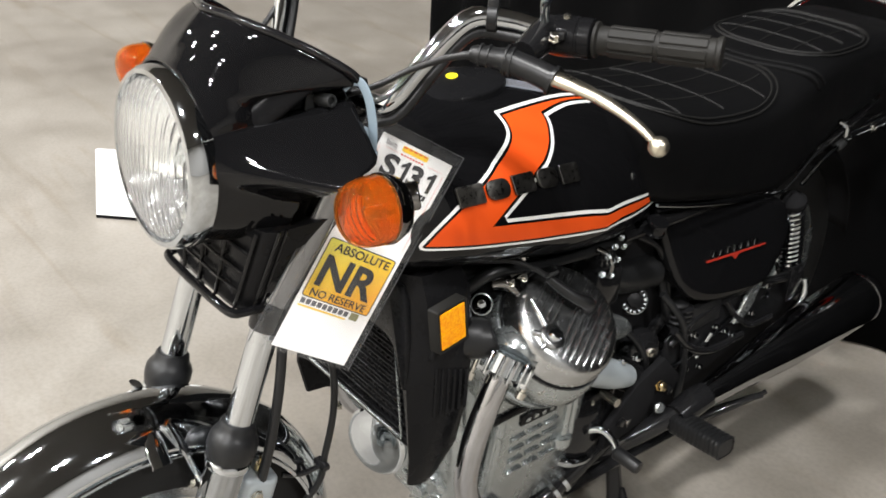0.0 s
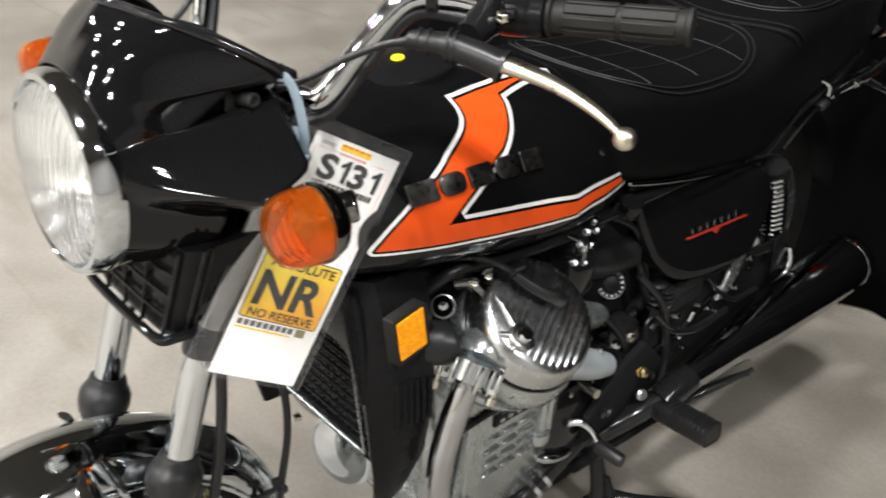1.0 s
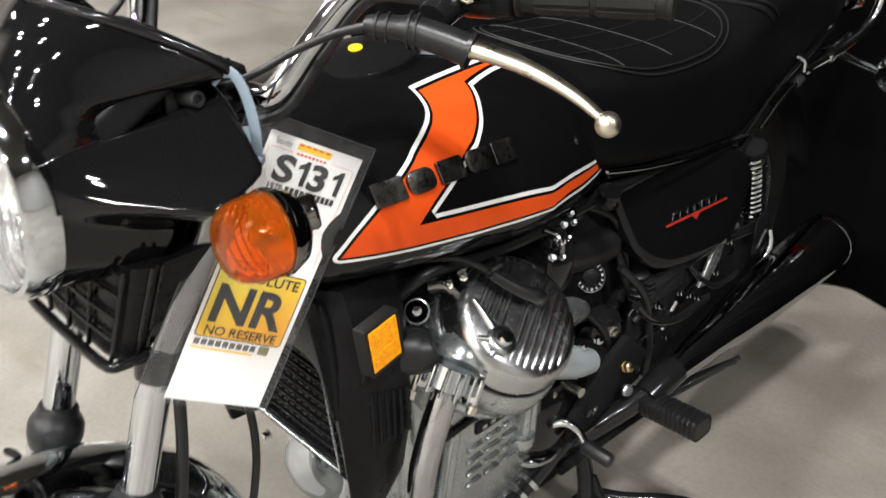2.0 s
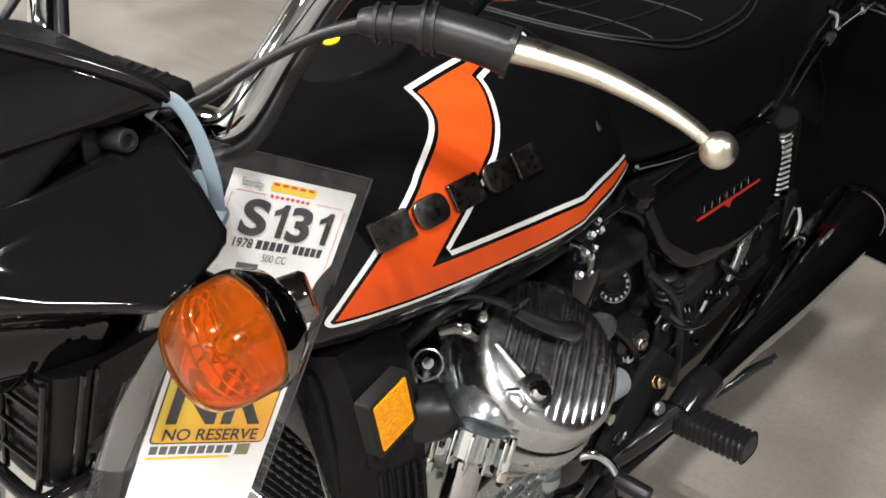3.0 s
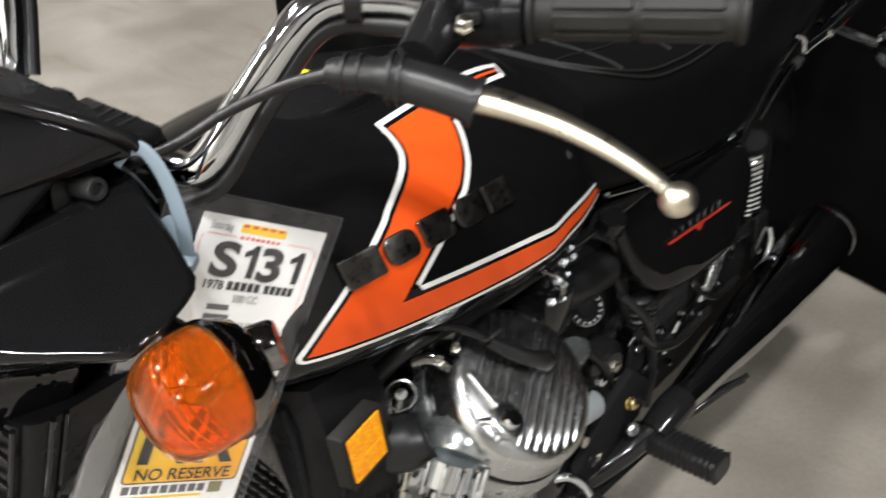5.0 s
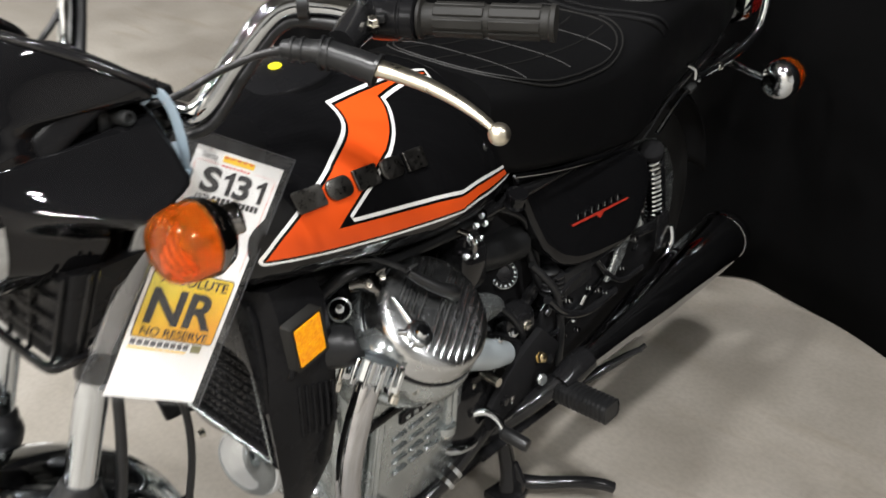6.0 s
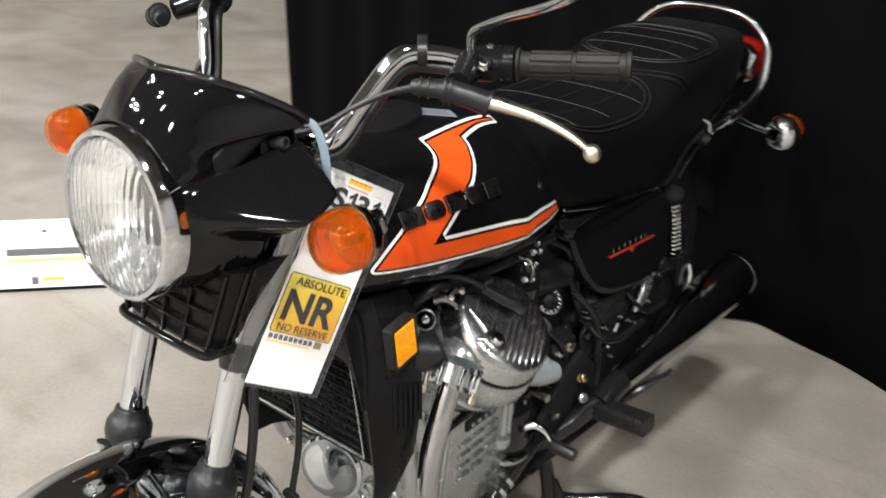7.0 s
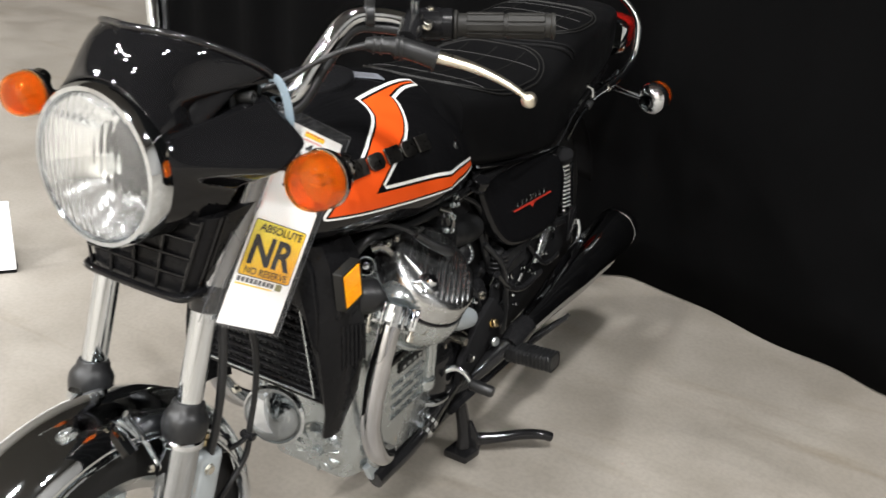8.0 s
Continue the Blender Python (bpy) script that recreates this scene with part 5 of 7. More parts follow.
def make_side_covers():
    outline = [(0.893, 0.660), (0.99, 0.651), (1.11, 0.634), (1.210, 0.616), (1.236, 0.588), (1.240, 0.548), (1.215, 0.505), (1.180, 0.470), (1.09, 0.462), (1.005, 0.474), (0.955, 0.512), (0.925, 0.570)]
    line = [p for p, _ in path_points([(*q, 0) for q in outline + outline[:1]], 4)][:-1]
    cx = sum(p.x for p in line) / len(line)
    cz = sum(p.y for p in line) / len(line)

    def lean(s, x, y, z):
        """The covers lean in towards the seat and stand out a little more at the rear."""
        return Vector((s * (x + 0.10 * (y - 1.06) - 0.20 * (z - 0.556)), y, z))

    for s in LEFT_RIGHT:
        loops = []
        for shrink, x in ((1.0, 0.118), (1.0, 0.140), (0.993, 0.1445), (0.975, 0.1475), (0.92, 0.1495), (0.8, 0.1512), (0.5, 0.154), (0.2, 0.156)):
            loops.append([lean(s, x, cx + (p.x - cx) * shrink, cz + (p.y - cz) * shrink) for p in line])
        cover = part("side_cover", loft(loops), M_BLACK, BIKE, "glossy black side cover with a red badge line", 50)
        m = Matrix(((s * 0.10, -s * 0.20, s, s * 0.1525), (1, 0, 0, 1.006), (0, 1, 0, 0.5495), (0, 0, 0, 1)))
        part("badge_line", slab([(0.0, -0.0012), (0.062, -0.0014), (0.072, -0.010), (0.082, -0.0014), (0.150, -0.0006), (0.152, 0.0016), (0.0, 0.0016)], 0.0018, m), M_REDLINE, cover, "thin red badge line")
        for k in range(7):
            part("badge_block", rbox((0.0105, 0.011, 0.002), m @ Matrix.Translation((0.020 + 0.0178 * k, 0.0095, 0.001)) @ pose(0, 0, 0, 0, 0, -10), 0.0006, 1), M_CHROME_OLD, cover)
        part("cover_peg", lathe([(0.016, 0), (0.017, 0.002), (0.0145, 0.005), (0.0145, 0.014), (0.017, 0.017), (0.017, 0.022), (0.0150, 0.024)], basis((s * 0.148, 0.842, 0.648), (s * 0.25, -0.05, 1)), 24), M_BLACK, BIKE, "short glossy black collar under the seat front")
        part("frame_gusset", slab([(0.79, 0.66), (0.92, 0.65), (0.99, 0.52), (1.06, 0.47), (1.04, 0.36), (0.86, 0.36), (0.83, 0.50)], s * 0.012, Matrix(((0, 0, 1, s * 0.085), (1, 0, 0, 0), (0, 1, 0, 0), (0, 0, 0, 1))), 0.003), M_CAVITY, BIKE)
        part("battery_box", rbox((0.10, 0.16, 0.11), pose(s * 0.075, 1.08, 0.425), 0.008), M_PLASTIC, BIKE, "dull black battery box")
        for k in range(5):
            part("gaiter_ring", lathe([(0.013, 0), (0.0175, 0.003), (0.0175, 0.006), (0.013, 0.009)], basis((s * 0.13, 0.985 + 0.002 * k, 0.470 - 0.012 * k), (0, 0.1, -1)), 20), M_RUBBER, BIKE)


make_side_covers()


# ---- engine ----
CRANK = Vector((0, 0.600, 0.350))


def make_engine():
    # crankcase: a rounded block, narrower at the bottom
    loops = []
    for z, w, y0, y1 in ((0.150, 0.070, 0.56, 0.86), (0.165, 0.095, 0.535, 0.885), (0.22, 0.112, 0.520, 0.90), (0.30, 0.118, 0.520, 0.905), (0.36, 0.116, 0.520, 0.905), (0.42, 0.100, 0.525, 0.88), (0.45, 0.085, 0.535, 0.86)):
        loops.append([Vector((x * w, (y0 + y1) / 2 + y * (y1 - y0) / 2, z)) for x, y in round_rect(2, 2, 0.35, 5)])
    engine = part("engine", loft(loops), M_ALLOY, BIKE, "bare alloy V-twin engine with finned head covers")
    for s in LEFT_RIGHT:
        axis = Vector((s * 0.64, 0, 0.768))
        m = basis(CRANK + Vector((0, 0.016, 0.014)), axis, (0, 1, 0)) @ Matrix.Diagonal((1.08, 1.08, 1, 1)) @ Matrix.Rotation(radians(-58 * s), 4, "Z")
        part("cylinder", lathe([(0.066, 0.08), (0.066, 0.165), (0.070, 0.168), (0.070, 0.176), (0.066, 0.178), (0.066, 0.200)], m, 48, 1.0), M_ALLOY, engine, "plain alloy cylinder barrel")
        # head: a squarish casting with a belt under the cover
        hl = []
        for h, r, sq in ((0.196, 0.070, 0.75), (0.205, 0.080, 0.70), (0.228, 0.084, 0.62), (0.250, 0.083, 0.75), (0.262, 0.080, 0.9)):
            loop = []
            for q in range(56):
                a = 2 * math.pi * q / 56
                c, sn = math.cos(a), math.sin(a)
                e = 0.72 + 0.28 * (sq - 0.6) / 0.4
                k = (abs(c) ** (2 / e) + abs(sn) ** (2 / e)) ** (-e / 2)
                loop.append(m @ Vector((r * k * c * 1.06, r * k * sn, h)))
            hl.append(loop)
        head = part("cylinder_head", loft(hl), M_ALLOY, engine, "polished alloy cylinder head")
        part("head_flange", lathe([(0.066, 0.186), (0.086, 0.188), (0.088, 0.192), (0.088, 0.199), (0.084, 0.202), (0.070, 0.202)], m, 56), M_ALLOY, head)
        part("head_gasket", lathe([(0.0800, 0.2605), (0.0832, 0.2620), (0.0832, 0.2662), (0.0800, 0.2675)], m, 56), M_FRAME, head)
        cover = part("head_cover", lathe([(0.0800, 0.266), (0.0815, 0.270), (0.0812, 0.277), (0.0785, 0.281), (0.0775, 0.294), (0.0735, 0.302), (0.064, 0.3065), (0.045, 0.309), (0.0, 0.310)], m, 64), M_POLISH, head, "round polished head cover with parallel fins")
        # parallel fins over the rear part and a short set at the upper front
        for k in range(7):
            x = 0.003 + 0.0096 * k
            half = math.sqrt(max(0.0, 0.071**2 - x * x))
            lo = -half * (0.86 if s > 0 else 1.0)
            hi = half * (1.0 if s > 0 else 0.86)
            pts = []
            for q in range(9):
                y = lo + (hi - lo) * q / 8
                r = math.hypot(x, y)
                h = 0.310 - 0.009 * (r / 0.073) ** 4
                pts.append(m @ Vector((x, y, h)))
            part("cover_fin", sweep(pts, [0.0026] + [0.0041] * 7 + [0.0026], 10, 2, 1.0, axis), M_POLISH, cover)
        for k in range(4):
            x = -0.0205 - 0.0094 * k
            half = math.sqrt(max(0.0, 0.070**2 - x * x))
            lo = (-0.030 + 0.002 * k if s > 0 else -half)
            hi = half if s > 0 else 0.030 - 0.002 * k
            pts = []
            for q in range(6):
                y = (lo + (hi - lo) * q / 5)
                r = math.hypot(x, y)
                pts.append(m @ Vector((x, y, 0.309 - 0.009 * (r / 0.073) ** 4)))
            part("cover_fin", sweep(pts, 0.0038, 10, 2, 1.0, axis), M_POLISH, cover)
        # raised arms and the centre bolt
        bolt_at = m.inverted() @ Vector((s * 0.211, 0.566, 0.596))
        bolt_at.z = 0.309
        for dx, dy in ((-0.044, 0.029 * s), (-0.024, -0.010 * s), (-0.004, -0.020 * s)):
            x, y = bolt_at.x + dx, bolt_at.y + dy
            part("cover_rib", sweep([m @ bolt_at, m @ Vector(((bolt_at.x + x) / 2, (bolt_at.y + y) / 2, 0.3095)), m @ Vector((x, y, 0.3055))], [0.006, 0.0045, 0.004], 10, 3, 0.9, axis), M_POLISH, cover)
        part("cover_boss", lathe([(0.017, 0.304), (0.017, 0.313), (0.014, 0.3155), (0.0105, 0.3155)], m @ Matrix.Translation((bolt_at.x, bolt_at.y, 0)), 28), M_POLISH, cover)
        part("cover_bolt", lathe([(0.0095, 0.312), (0.0095, 0.319), (0.007, 0.3235), (0.0, 0.3245)], m @ Matrix.Translation((bolt_at.x, bolt_at.y, 0)), 20), M_CHROME, cover, "domed chrome bolt")
        for a in (35, 110, 200, 290):
            part("head_nut", hexbolt(m @ Vector((0.080 * math.cos(radians(a)), 0.080 * math.sin(radians(a)), 0.240)), axis, 0.007, 0.012), M_STEEL, head)
        # plug cap and its lead
        cap = part("plug_cap", sweep([(s * 0.191, 0.648, 0.598), (s * 0.199, 0.644, 0.613), (s * 0.202, 0.634, 0.621), (s * 0.195, 0.619, 0.630), (s * 0.182, 0.604, 0.642), (s * 0.168, 0.590, 0.656)], [0.0095, 0.0105, 0.0096, 0.0080, 0.0074, 0.0062], 14, 5), M_RUBBER, head, "black rubber spark plug cap")
        part("plug_lead", sweep([(s * 0.169, 0.593, 0.655), (s * 0.150, 0.575, 0.668), (s * 0.130, 0.552, 0.676), (s * 0.09, 0.51, 0.668), (s * 0.04, 0.50, 0.65)], 0.0038, 8, 5), M_RUBBER, cap)
        part("lead_tag", rbox((0.004, 0.016, 0.012), basis((s * 0.172, 0.592, 0.663), axis), 0.001), M_FACTORYGREY, cap)
        # exhaust port, finned clamp and header pipe
        port = Vector((s * 0.176, 0.526, 0.566))
        out = Vector((s * 0.02, -0.47, -0.88)).normalized()
        pm = basis(port, out)
        part("exhaust_stub", sweep([(s * 0.140, 0.590, 0.545), (s * 0.158, 0.562, 0.556), (s * 0.171, 0.540, 0.562), (s * 0.176, 0.528, 0.556)], [0.036, 0.037, 0.036, 0.032], 24, 4), M_ALLOY, head)
        clamp = part("exhaust_clamp", lathe([(0.022, 0.0), (0.030, 0.003), (0.030, 0.030), (0.024, 0.036), (0.021, 0.036)], pm, 32), M_CHROME, engine, "finned chrome exhaust clamp")
        for k in range(14):
            a = 2 * math.pi * k / 14
            fm = pm @ Matrix.Rotation(a, 4, "Z") @ Matrix.Translation((0.0335, 0, 0.019))
            part("clamp_fin", rbox((0.014, 0.0042, 0.036), fm, 0.0022, 2), M_CHROME, clamp)
        for a in (0.7, 0.7 + math.pi):
            sm = pm @ Matrix.Translation((0.038 * math.cos(a), 0.038 * math.sin(a), 0.0))
            part("clamp_stud", lathe([(0.004, 0), (0.004, 0.046), (0.007, 0.046), (0.007, 0.056), (0.003, 0.058)], sm, 10), M_STEEL, clamp)
        pipe = [port + out * 0.02, port + out * 0.055, Vector((s * 0.177, 0.484, 0.474)), Vector((s * 0.173, 0.474, 0.418)), Vector((s * 0.166, 0.478, 0.345)), Vector((s * 0.160, 0.512, 0.275)), Vector((s * 0.138, 0.575, 0.222)), Vector((s * 0.095, 0.645, 0.185)), Vector((s * 0.06, 0.72, 0.165))]
        ex = part("exhaust_pipe", sweep(pipe, 0.0178, 24, 6), M_CHROME_DARK, BIKE, "chrome exhaust header pipe, colour dimmed for dark reflections")
        part("link_pipe", sweep([(s * 0.06, 0.76, 0.150), (s * 0.11, 0.83, 0.180), (s * 0.165, 0.90, 0.245), (s * 0.198, 0.96, 0.288)], 0.018, 20, 5), M_FRAME, ex, "black link pipe")
        muf = [(s * 0.200, 0.965, 0.292), (s * 0.203, 1.01, 0.300), (s * 0.208, 1.10, 0.312), (s * 0.213, 1.22, 0.325), (s * 0.218, 1.37, 0.341), (s * 0.221, 1.46, 0.350), (s * 0.222, 1.495, 0.354)]
        muffler = part("muffler", sweep(muf, [0.019, 0.022, 0.030, 0.043, 0.051, 0.053, 0.052], 32, 5), M_CHROME_DARK, BIKE, "long tapered chrome muffler")
        way = Vector((0, 1, 0.08)).normalized()
        part("muffler_end", lathe([(0.053, -0.004), (0.055, 0.004), (0.052, 0.020), (0.040, 0.032), (0.022, 0.036), (0.020, 0.020), (0.018, 0.0)], basis((s * 0.222, 1.495, 0.354), way), 32), M_CHROME_DARK, muffler)
        part("muffler_clamp", sweep([(s * 0.198, 0.945, 0.282), (s * 0.201, 0.985, 0.296), (s * 0.204, 1.015, 0.302)], [0.023, 0.0255, 0.024], 24, 2), M_FRAME, muffler, "black clamp collar")
        part("muffler_bracket", slab([(1.30, 0.38), (1.36, 0.39), (1.33, 0.46), (1.29, 0.46)], s * 0.006, Matrix(((0, 0, 1, s * 0.165), (1, 0, 0, 0), (0, 1, 0, 0), (0, 0, 0, 1))), 0.002), M_FRAME, muffler)
        # coolant joint, silver elbow and the black hose to the radiator
        part("coolant_joint", sweep([(s * 0.108, 0.452, 0.594), (s * 0.128, 0.474, 0.584), (s * 0.146, 0.496, 0.582), (s * 0.156, 0.507, 0.584), (s * 0.158, 0.510, 0.585)], [0.026, 0.028, 0.028, 0.024, 0.018], 20, 4), M_RUBBER, engine, "thick black rubber coolant joint")
        part("coolant_ring", lathe([(0.0135, 0), (0.0150, 0.0010), (0.0152, 0.0024), (0.0135, 0.0030), (0.0130, 0.0015)], basis((s * 0.128, 0.508, 0.622), (s * 0.7, -0.5, 0.45)), 32, cap=False), M_ALLOY, engine)
        part("coolant_bolt", lathe([(0.0056, 0), (0.0056, 0.003), (0.0036, 0.0035), (0.0036, 0.006), (0.0, 0.0065)], basis((s * 0.126, 0.510, 0.621), (s * 0.7, -0.5, 0.45)), 16), M_CHROME, engine)
        el = part("coolant_elbow", sweep([(s * 0.118, 0.535, 0.640), (s * 0.128, 0.548, 0.642), (s * 0.138, 0.560, 0.632), (s * 0.140, 0.572, 0.615)], [0.009, 0.0095, 0.0095, 0.011], 14, 4), M_BOSS, engine)
        for dx, dy in ((0.012, -0.012), (0.012, 0.012)):
            part("elbow_bolt", hexbolt((s * (0.136 + dx), 0.552 + dy, 0.652), (s * 0.4, -0.3, 1), 0.0042, 0.008), M_STEEL, el)
        # carburettor behind the head
        carb = part("carburettor", joined(rbox((0.055, 0.065, 0.075), pose(s * 0.108, 0.775, 0.560), 0.012), lathe([(0.022, 0), (0.024, 0.004), (0.024, 0.02), (0.016, 0.03)], basis((s * 0.108, 0.775, 0.595), (0, 0, 1)), 20), lathe([(0.018, 0), (0.018, 0.05)], basis((s * 0.112, 0.715, 0.570), (0, 1, -0.1)), 18)), M_FRAME, engine, "black carburettor with bright fittings")
        for px, py, pz, r in ((0.140, 0.742, 0.600, 0.0042), (0.146, 0.750, 0.622, 0.005), (0.138, 0.766, 0.590, 0.0038), (0.138, 0.764, 0.640, 0.0042), (0.134, 0.782, 0.648, 0.0036), (0.148, 0.738, 0.634, 0.0034), (0.130, 0.796, 0.628, 0.004), (0.128, 0.790, 0.606, 0.0034)):
            part("carb_fitting", hexbolt((s * px, py, pz), (s * 0.7, -0.3, 0.7), r, 0.008), M_ALLOY, carb)
        part("carb_pipe", sweep([(s * 0.130, 0.735, 0.642), (s * 0.146, 0.745, 0.634), (s * 0.148, 0.752, 0.612), (s * 0.136, 0.760, 0.592)], 0.0048, 10, 4), M_BOSS, carb)
        part("intake_duct", sweep([(s * 0.105, 0.80, 0.565), (s * 0.100, 0.85, 0.545), (s * 0.09, 0.93, 0.53)], [0.026, 0.028, 0.034], 18, 4), M_RUBBER, engine)
        # round ringed cap behind
        cm = basis((s * 0.098, 0.896, 0.484), (s * 0.72, -0.42, 0.55)) @ Matrix.Scale(1.14, 4)
        cap2 = part("ringed_cap", lathe([(0.020, -0.03), (0.0225, -0.004), (0.0225, 0.003), (0.021, 0.005), (0.013, 0.0052), (0.011, 0.0075), (0.0, 0.0082)], cm, 32), M_PLASTIC, engine, "round black cap with a pale ring of marks")
        for k in range(16):
            a = 2 * math.pi * k / 16
            part("ring_mark", rbox((0.0034, 0.0024 if k % 4 else 0.0038, 0.0008), cm @ Matrix.Rotation(a, 4, "Z") @ Matrix.Translation((0.0175, 0, 0.0056)), 0), M_ALLOY, cap2)
        part("cap_rim", lathe([(0.0205, 0.004), (0.0215, 0.006), (0.0205, 0.0066), (0.0198, 0.0056)], cm, 32, cap=False), M_ALLOY, cap2)
        # grey finger casting and bright nose at the rear of the head
        part("head_nose", sweep([(s * 0.140, 0.760, 0.500), (s * 0.130, 0.815, 0.476), (s * 0.122, 0.850, 0.458), (s * 0.120, 0.862, 0.452)], [0.026, 0.021, 0.014, 0.008], 14, 4), M_ALLOY, engine)
        part("grey_casting", sweep([(s * 0.118, 0.690, 0.470), (s * 0.132, 0.740, 0.430), (s * 0.146, 0.805, 0.398), (s * 0.150, 0.846, 0.380)], [0.027, 0.027, 0.025, 0.019], 18, 4), M_DULL, engine, "blue-grey cast outlet")

        # side of the crankcase: framed plate with a name bar and rows of short ribs
        pm2 = Matrix(((0, 0, s, s * 0.117), (1, 0, 0, 0), (0, 1, 0, 0), (0, 0, 0, 1)))
        plate = part("side_plate", slab([(0.545, 0.215), (0.57, 0.395), (0.585, 0.412), (0.745, 0.388), (0.765, 0.37), (0.745, 0.215), (0.72, 0.195), (0.56, 0.195)], 0.016, pm2, 0.005, 2), M_ALLOY, engine, "grey alloy side plate with short cast ribs")
        part("plate_rim", sweep([pm2 @ Vector(q) for q in ((0.553, 0.215, 0.016), (0.577, 0.390, 0.016), (0.588, 0.404, 0.016), (0.738, 0.382, 0.016))], 0.0045, 8, 2), M_ALLOY, plate)
        part("name_bar", slab([(0.612, 0.391), (0.692, 0.389), (0.692, 0.369), (0.612, 0.371)], 0.005, pm2 @ Matrix.Translation((0, 0, 0.0155)), 0.0015, 1), M_PLASTIC, plate, "dark name bar with a pale edge")
        for k in range(4):
            part("name_mark", rbox((0.0095, 0.0065, 0.002), pm2 @ Matrix.Translation((0.626 + 0.0175 * k, 0.3805 - 0.0004 * k, 0.0212)), 0), M_ALLOY, plate)
        for r in range(4):
            for c in range(3):
                rib = rbox((0.031, 0.0075, 0.006), pm2 @ Matrix.Translation((0.612 + 0.037 * c, 0.350 - 0.022 * r, 0.0172)) @ pose(0, 0, 0, 28, 0, 0), 0.002, 2)
                part("plate_rib", rib, M_ALLOY, plate)
        for y in (0.728, 0.742):
            part("plate_column", sweep([pm2 @ Vector((y, 0.412, 0.012)), pm2 @ Vector((y - 0.002, 0.36, 0.016)), pm2 @ Vector((y - 0.006, 0.30, 0.016))], [0.006, 0.0065, 0.008], 12, 3), M_ALLOY, plate)
        part("plate_cup", lathe([(0.002, 0.0), (0.016, 0.004), (0.020, 0.014), (0.019, 0.026), (0.012, 0.030)], basis(pm2 @ Vector((0.722, 0.276, 0.012)), (0, 0, 1)), 24), M_ALLOY, plate)
        part("lower_plate", slab([(0.555, 0.190), (0.72, 0.190), (0.77, 0.165), (0.76, 0.150), (0.575, 0.150)], 0.014, Matrix(((0, 0, s, s * 0.100), (1, 0, 0, 0), (0, 1, 0, 0), (0, 0, 0, 1))), 0.004, 2), M_DULL, engine)
        web = part("cylinder_web", slab([(0.545, 0.405), (0.575, 0.44), (0.58, 0.475), (0.66, 0.475), (0.70, 0.43), (0.71, 0.395)], 0.03, Matrix(((0, 0, s, s * 0.104), (1, 0, 0, 0), (0, 1, 0, 0), (0, 0, 0, 1))), 0.008, 2), M_ALLOY, engine)
        part("web_slot", rbox((0.006, 0.185, 0.013), pose(s * 0.136, 0.640, 0.409, 2), 0.002), M_PLASTIC, web)
    # oil filter bowl and round cover at the front
    om = basis((0.033, 0.552, 0.232), (0.10, -1, -0.1))
    bowl = part("oil_filter", lathe([(0.050, -0.03), (0.052, 0.0), (0.050, 0.030), (0.042, 0.042), (0.02, 0.046), (0.012, 0.046), (0.012, 0.054), (0.0, 0.055)], om, 36), M_ALLOY, engine, "finned alloy oil filter bowl")
    for k in range(10):
        a = 2 * math.pi * k / 10
        part("bowl_fin", rbox((0.022, 0.005, 0.012), om @ Matrix.Rotation(a, 4, "Z") @ Matrix.Translation((0.034, 0, 0.041)), 0.002, 1), M_ALLOY, bowl)
    hm = basis((-0.010, 0.452, 0.322), (0.25, -0.95, 0.1))
    horn = part("horn", lathe([(0.02, -0.03), (0.046, -0.018), (0.054, -0.004), (0.056, 0.004), (0.052, 0.008), (0.044, 0.006), (0.030, 0.010), (0.012, 0.012), (0.0, 0.013)], hm, 40), M_CHROME, BIKE, "round chromed horn below the radiator")
    part("horn_bracket", sweep([(-0.012, 0.47, 0.33), (-0.02, 0.475, 0.38), (-0.03, 0.44, 0.41)], 0.008, 8, 3, 0.4), M_FRAME, horn)
    part("horn_bolt", hexbolt((-0.046, 0.404, 0.388), (0, -1, 0), 0.006, 0.01), M_STEEL, horn)


make_engine()
part("exhaust_chamber", rbox((0.20, 0.26, 0.075), pose(0, 0.80, 0.115), 0.025, 4), M_FRAME, BIKE, "black exhaust chamber under the engine")


